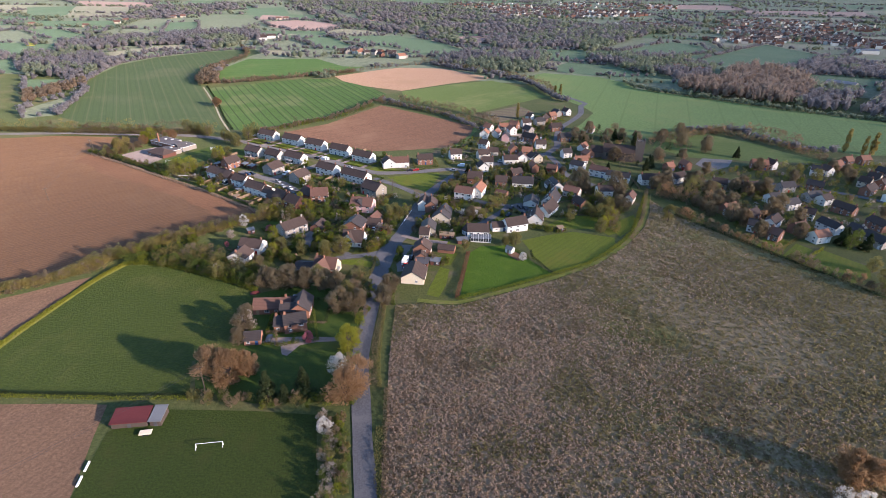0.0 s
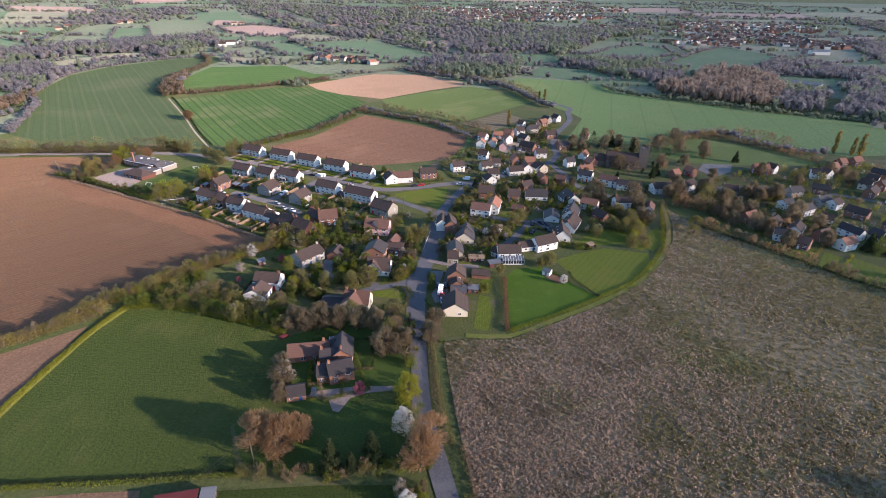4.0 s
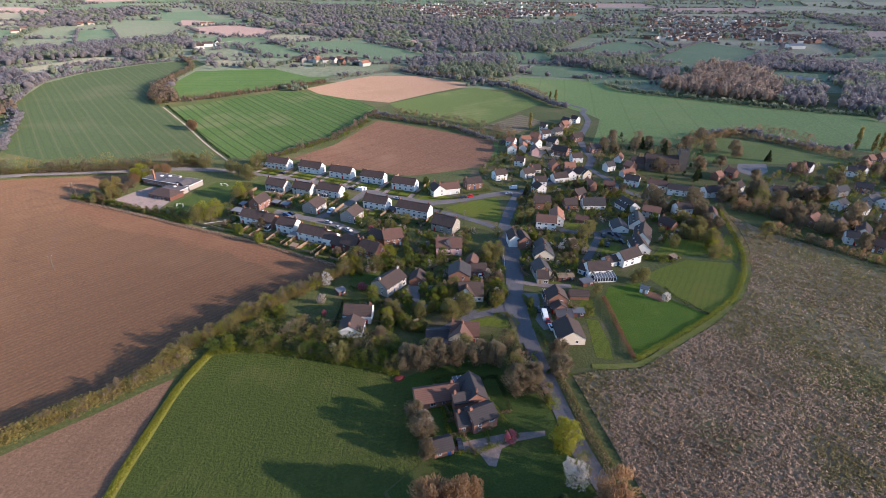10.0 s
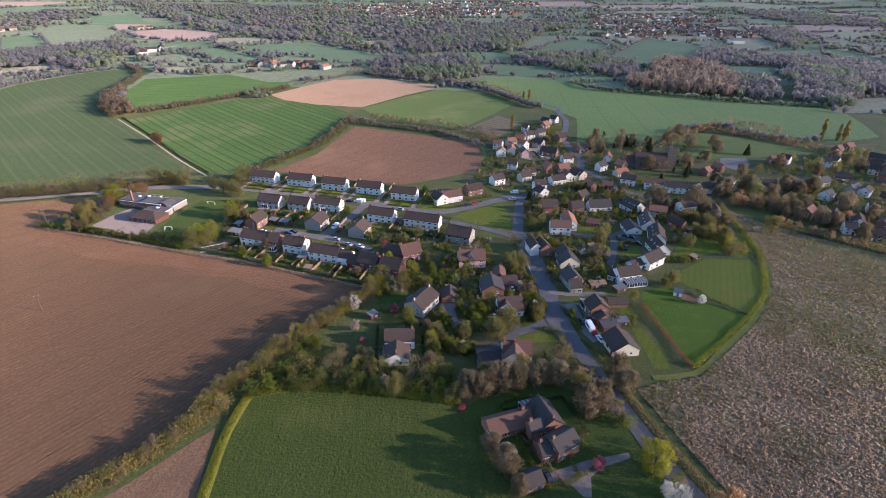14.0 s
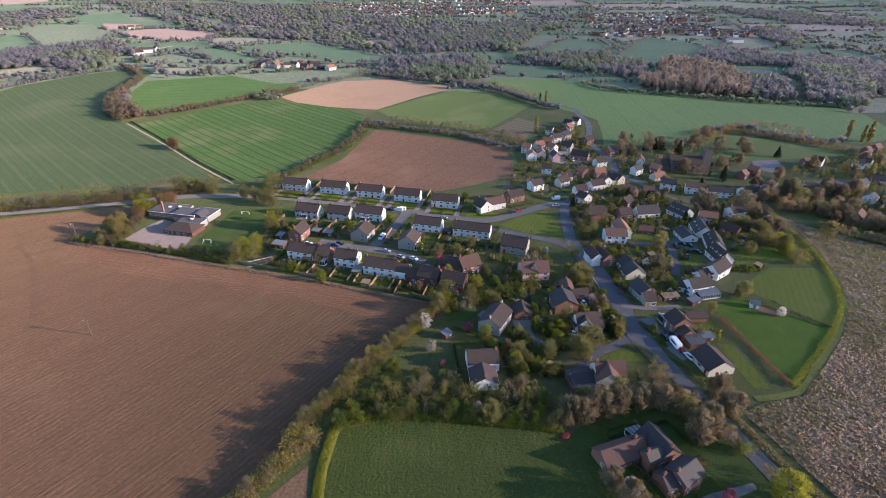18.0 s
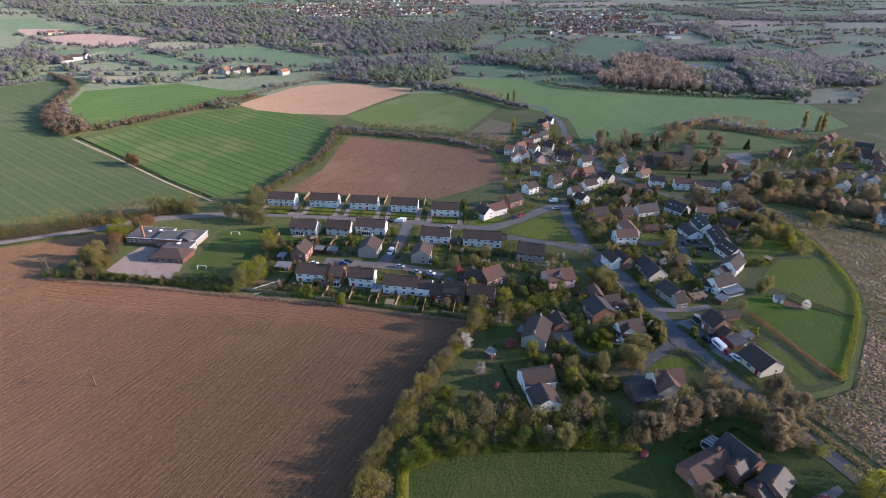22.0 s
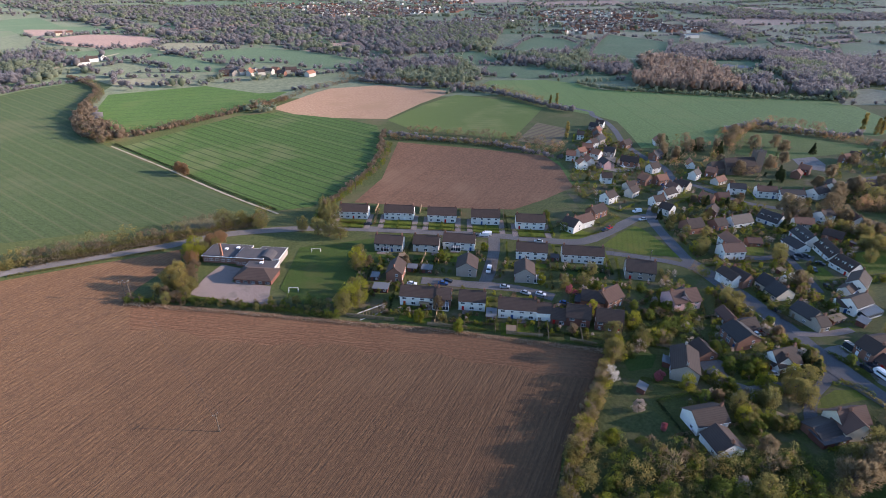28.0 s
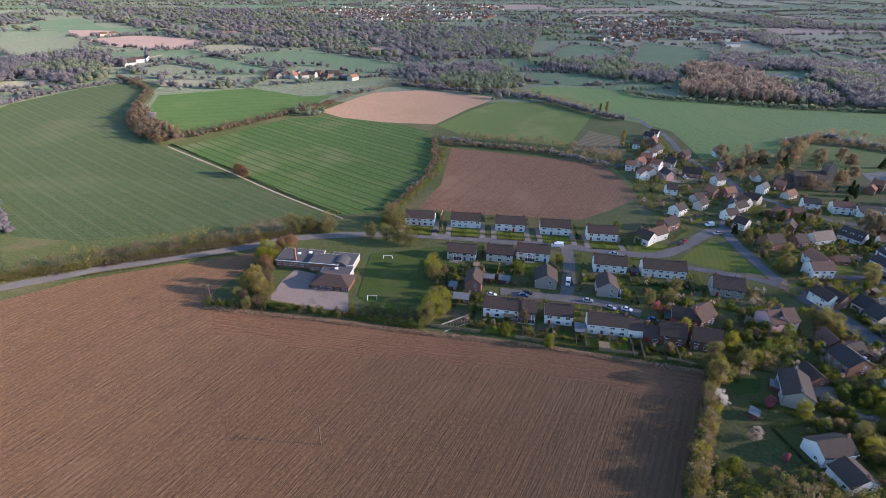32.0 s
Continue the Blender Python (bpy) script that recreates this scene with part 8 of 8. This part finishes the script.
rows = [660 * 1.115 ** k for k in range(15)]
corner = {}
for j, y in enumerate(rows):
    wide = 110 + 0.11 * y
    for i in range(-16, 42):
        x = i * wide + far_rng.uniform(-0.25, 0.25) * wide + 0.3 * (j % 2) * wide
        corner[i, j] = (x, y + far_rng.uniform(-0.028, 0.028) * y + 0.05 * x * math.sin(j))
for (i, j), p in corner.items():
    if not all(k in corner for k in ((i + 1, j), (i, j + 1), (i + 1, j + 1))):
        continue
    cell = [p, corner[i + 1, j], corner[i + 1, j + 1], corner[i, j + 1]]
    cx, cy = sum(v[0] for v in cell) / 4, sum(v[1] for v in cell) / 4
    if not -0.65 * cy - 250 < cx < 1.45 * cy + 200 or min(v[1] for v in cell) < 640 or max(v[1] for v in cell) > 3200:
        continue
    in_town = any(abs(cx - a) < hx and abs(cy - c) < hy for a, c, hx, hy in TOWNS)
    woods = noise.noise((cx / 420, cy / 420, 7.7)) > 0.16
    busy = taken(cx, cy)
    if not busy and not in_town and not woods:
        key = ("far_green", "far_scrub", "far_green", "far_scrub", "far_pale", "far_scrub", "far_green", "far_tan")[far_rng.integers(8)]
        sheet("far_field", cell, key, f"distant {dict(far_green='green', far_scrub='rough grey-green', far_pale='light-toned', far_tan='tilled brown')[key]} field between hedges").location.z = 0.03 - LEVEL[0]
    for (x0, y0), (x1, y1) in ((cell[0], cell[1]), (cell[0], cell[3])):
        if far_rng.uniform(0, 1) < 0.85:
            for _ in range(int(math.hypot(x1 - x0, y1 - y0) / 6)):
                u = far_rng.uniform(0, 1)
                x, y = x0 + (x1 - x0) * u + far_rng.normal() * 2.5, y0 + (y1 - y0) * u + far_rng.normal() * 2.5
                if not taken(x, y):
                    far_tree(x, y, 3, 8)
    trees = 40 if woods else 3 if in_town else far_rng.integers(0, 9)
    for _ in range(int(trees)):
        u, v = far_rng.uniform(0, 1, 2)
        x = (cell[0][0] * (1 - u) + cell[1][0] * u) * (1 - v) + (cell[3][0] * (1 - u) + cell[2][0] * u) * v
        y = (cell[0][1] * (1 - u) + cell[1][1] * u) * (1 - v) + (cell[3][1] * (1 - u) + cell[2][1] * u) * v
        if not taken(x, y):
            far_tree(x, y, 6, 13)
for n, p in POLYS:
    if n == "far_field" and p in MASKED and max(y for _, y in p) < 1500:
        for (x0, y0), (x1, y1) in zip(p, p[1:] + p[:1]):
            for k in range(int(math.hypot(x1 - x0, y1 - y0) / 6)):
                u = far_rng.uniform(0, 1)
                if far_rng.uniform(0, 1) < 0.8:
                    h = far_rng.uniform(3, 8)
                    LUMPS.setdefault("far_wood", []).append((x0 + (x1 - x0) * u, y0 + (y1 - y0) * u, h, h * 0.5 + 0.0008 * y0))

# ---- tussocks of the rough field ----
ROUGH = dict(POLYS)["field_rough"]
tuft_rng = np.random.default_rng(8)
cs = {"straw": [], "tussock_green": [], "twig_brown": []}
while sum(len(v) for v in cs.values()) < 80000:
    x, y = tuft_rng.uniform(-40, 330), tuft_rng.uniform(10, 300)
    if tuft_rng.uniform(0, 1) > min(1.25 - math.hypot(x, y) / 320, 1.15 - (x + 0.3 * y - 60) / 220 + noise.noise((x / 60, y / 60, 9.0))) or not inside(x, y, ROUGH):
        continue
    g = noise.noise((x / 45, y / 45, 1.7)) + 0.5 * noise.noise((x / 12, y / 12, 4.0)) + tuft_rng.uniform(-0.3, 0.3)
    h = tuft_rng.uniform(0.25, 0.55)
    cs["tussock_green" if g > 0.2 or x > 85 + 60 * tuft_rng.uniform(-1, 1) else "straw" if g > -0.35 else "twig_brown"].append((x, y, h * 0.6, h))
for leaf, spots_here in cs.items():
    GROWTH.setdefault(leaf, []).append(sprays(tuft_rng, spots_here, 6, 0.46, 1.1))

# ---- hedges round the house plots ----
for plot in PLOTS:
    hedge(*plot)

# ---- joined growth ----
NAMES = {"leaf_green": "dark green hedge and shrub growth", "leaf_bright": "bright fresh green hedges and grass margins", "leaf_olive": "olive-brown hedgerow growth coming into leaf", "leaf_khaki": "dense khaki field hedge coming into leaf", "leaf_golden": "yellow-green leafing growth",
         "leaf_dark": "very dark evergreen hedge growth", "twig_brown": "brown leafless hedgerow twigs", "twig_pale": "greyish bare hedgerow twigs", "twig_orange": "orange-brown bare tree crowns", "petal_white": "white blossoming hedge growth",
         "petal_pale": "pale cream blossoming growth", "petal_pink": "pink blossoming growth", "hedge_red": "clipped russet beech hedge along the paddock", "straw": "pale straw-coloured grass tussocks", "tussock_green": "green and buff grass tussocks",
         "far_wood": "distant grey-brown leafless woodland", "far_orange": "distant orange-brown bare poplar wood", "far_leaf": "distant green woodland coming into leaf", "far_pink": "distant reddish-brown bare hedgerow trees"}
for leaf, blocks in GROWTH.items():
    grass = leaf in ("straw", "tussock_green")
    me = spray_mesh("hedgerow", np.concatenate(blocks), leaf)
    tagged(new("grass_tussocks" if grass else "hedgerow", me), NAMES[leaf], "grass" if grass else "hedge", kind="stuff")
for leaf, crowns in LUMPS.items():
    tagged(new("distant_woodland", lump_mesh("distant_woodland", crowns, leaf, far_rng)), NAMES[leaf], "woodland", kind="stuff")

# ---- the fall of the ground: the level plan is carried along the camera's sight lines onto a slope that drops from the near fields to the valley ----
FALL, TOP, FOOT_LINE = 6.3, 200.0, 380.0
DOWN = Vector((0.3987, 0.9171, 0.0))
# mid-path camera position, from which the layout keeps its look
MID_EYE = Vector((-115.0, 66.0, 118.0))


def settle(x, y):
    """Where sight lines from mid-path through the spots of the level plan meet the sloping ground."""
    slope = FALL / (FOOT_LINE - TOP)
    dx, dy = x - MID_EYE.x, y - MID_EYE.y
    d0 = MID_EYE.x * DOWN.x + MID_EYE.y * DOWN.y
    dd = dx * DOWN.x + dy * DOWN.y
    tilt = (MID_EYE.z + slope * (d0 - TOP)) / np.maximum(MID_EYE.z - slope * dd, 1e-6)
    k = np.where(d0 + dd < TOP, 1.0, np.minimum(tilt, 1.0 + FALL / MID_EYE.z))
    return MID_EYE.x + dx * k, MID_EYE.y + dy * k, MID_EYE.z * (1.0 - k)


d_eye = MID_EYE.x * DOWN.x + MID_EYE.y * DOWN.y
CUTS = [DOWN * TOP, DOWN * (d_eye + (FOOT_LINE - d_eye) * MID_EYE.z / (MID_EYE.z + FALL))]
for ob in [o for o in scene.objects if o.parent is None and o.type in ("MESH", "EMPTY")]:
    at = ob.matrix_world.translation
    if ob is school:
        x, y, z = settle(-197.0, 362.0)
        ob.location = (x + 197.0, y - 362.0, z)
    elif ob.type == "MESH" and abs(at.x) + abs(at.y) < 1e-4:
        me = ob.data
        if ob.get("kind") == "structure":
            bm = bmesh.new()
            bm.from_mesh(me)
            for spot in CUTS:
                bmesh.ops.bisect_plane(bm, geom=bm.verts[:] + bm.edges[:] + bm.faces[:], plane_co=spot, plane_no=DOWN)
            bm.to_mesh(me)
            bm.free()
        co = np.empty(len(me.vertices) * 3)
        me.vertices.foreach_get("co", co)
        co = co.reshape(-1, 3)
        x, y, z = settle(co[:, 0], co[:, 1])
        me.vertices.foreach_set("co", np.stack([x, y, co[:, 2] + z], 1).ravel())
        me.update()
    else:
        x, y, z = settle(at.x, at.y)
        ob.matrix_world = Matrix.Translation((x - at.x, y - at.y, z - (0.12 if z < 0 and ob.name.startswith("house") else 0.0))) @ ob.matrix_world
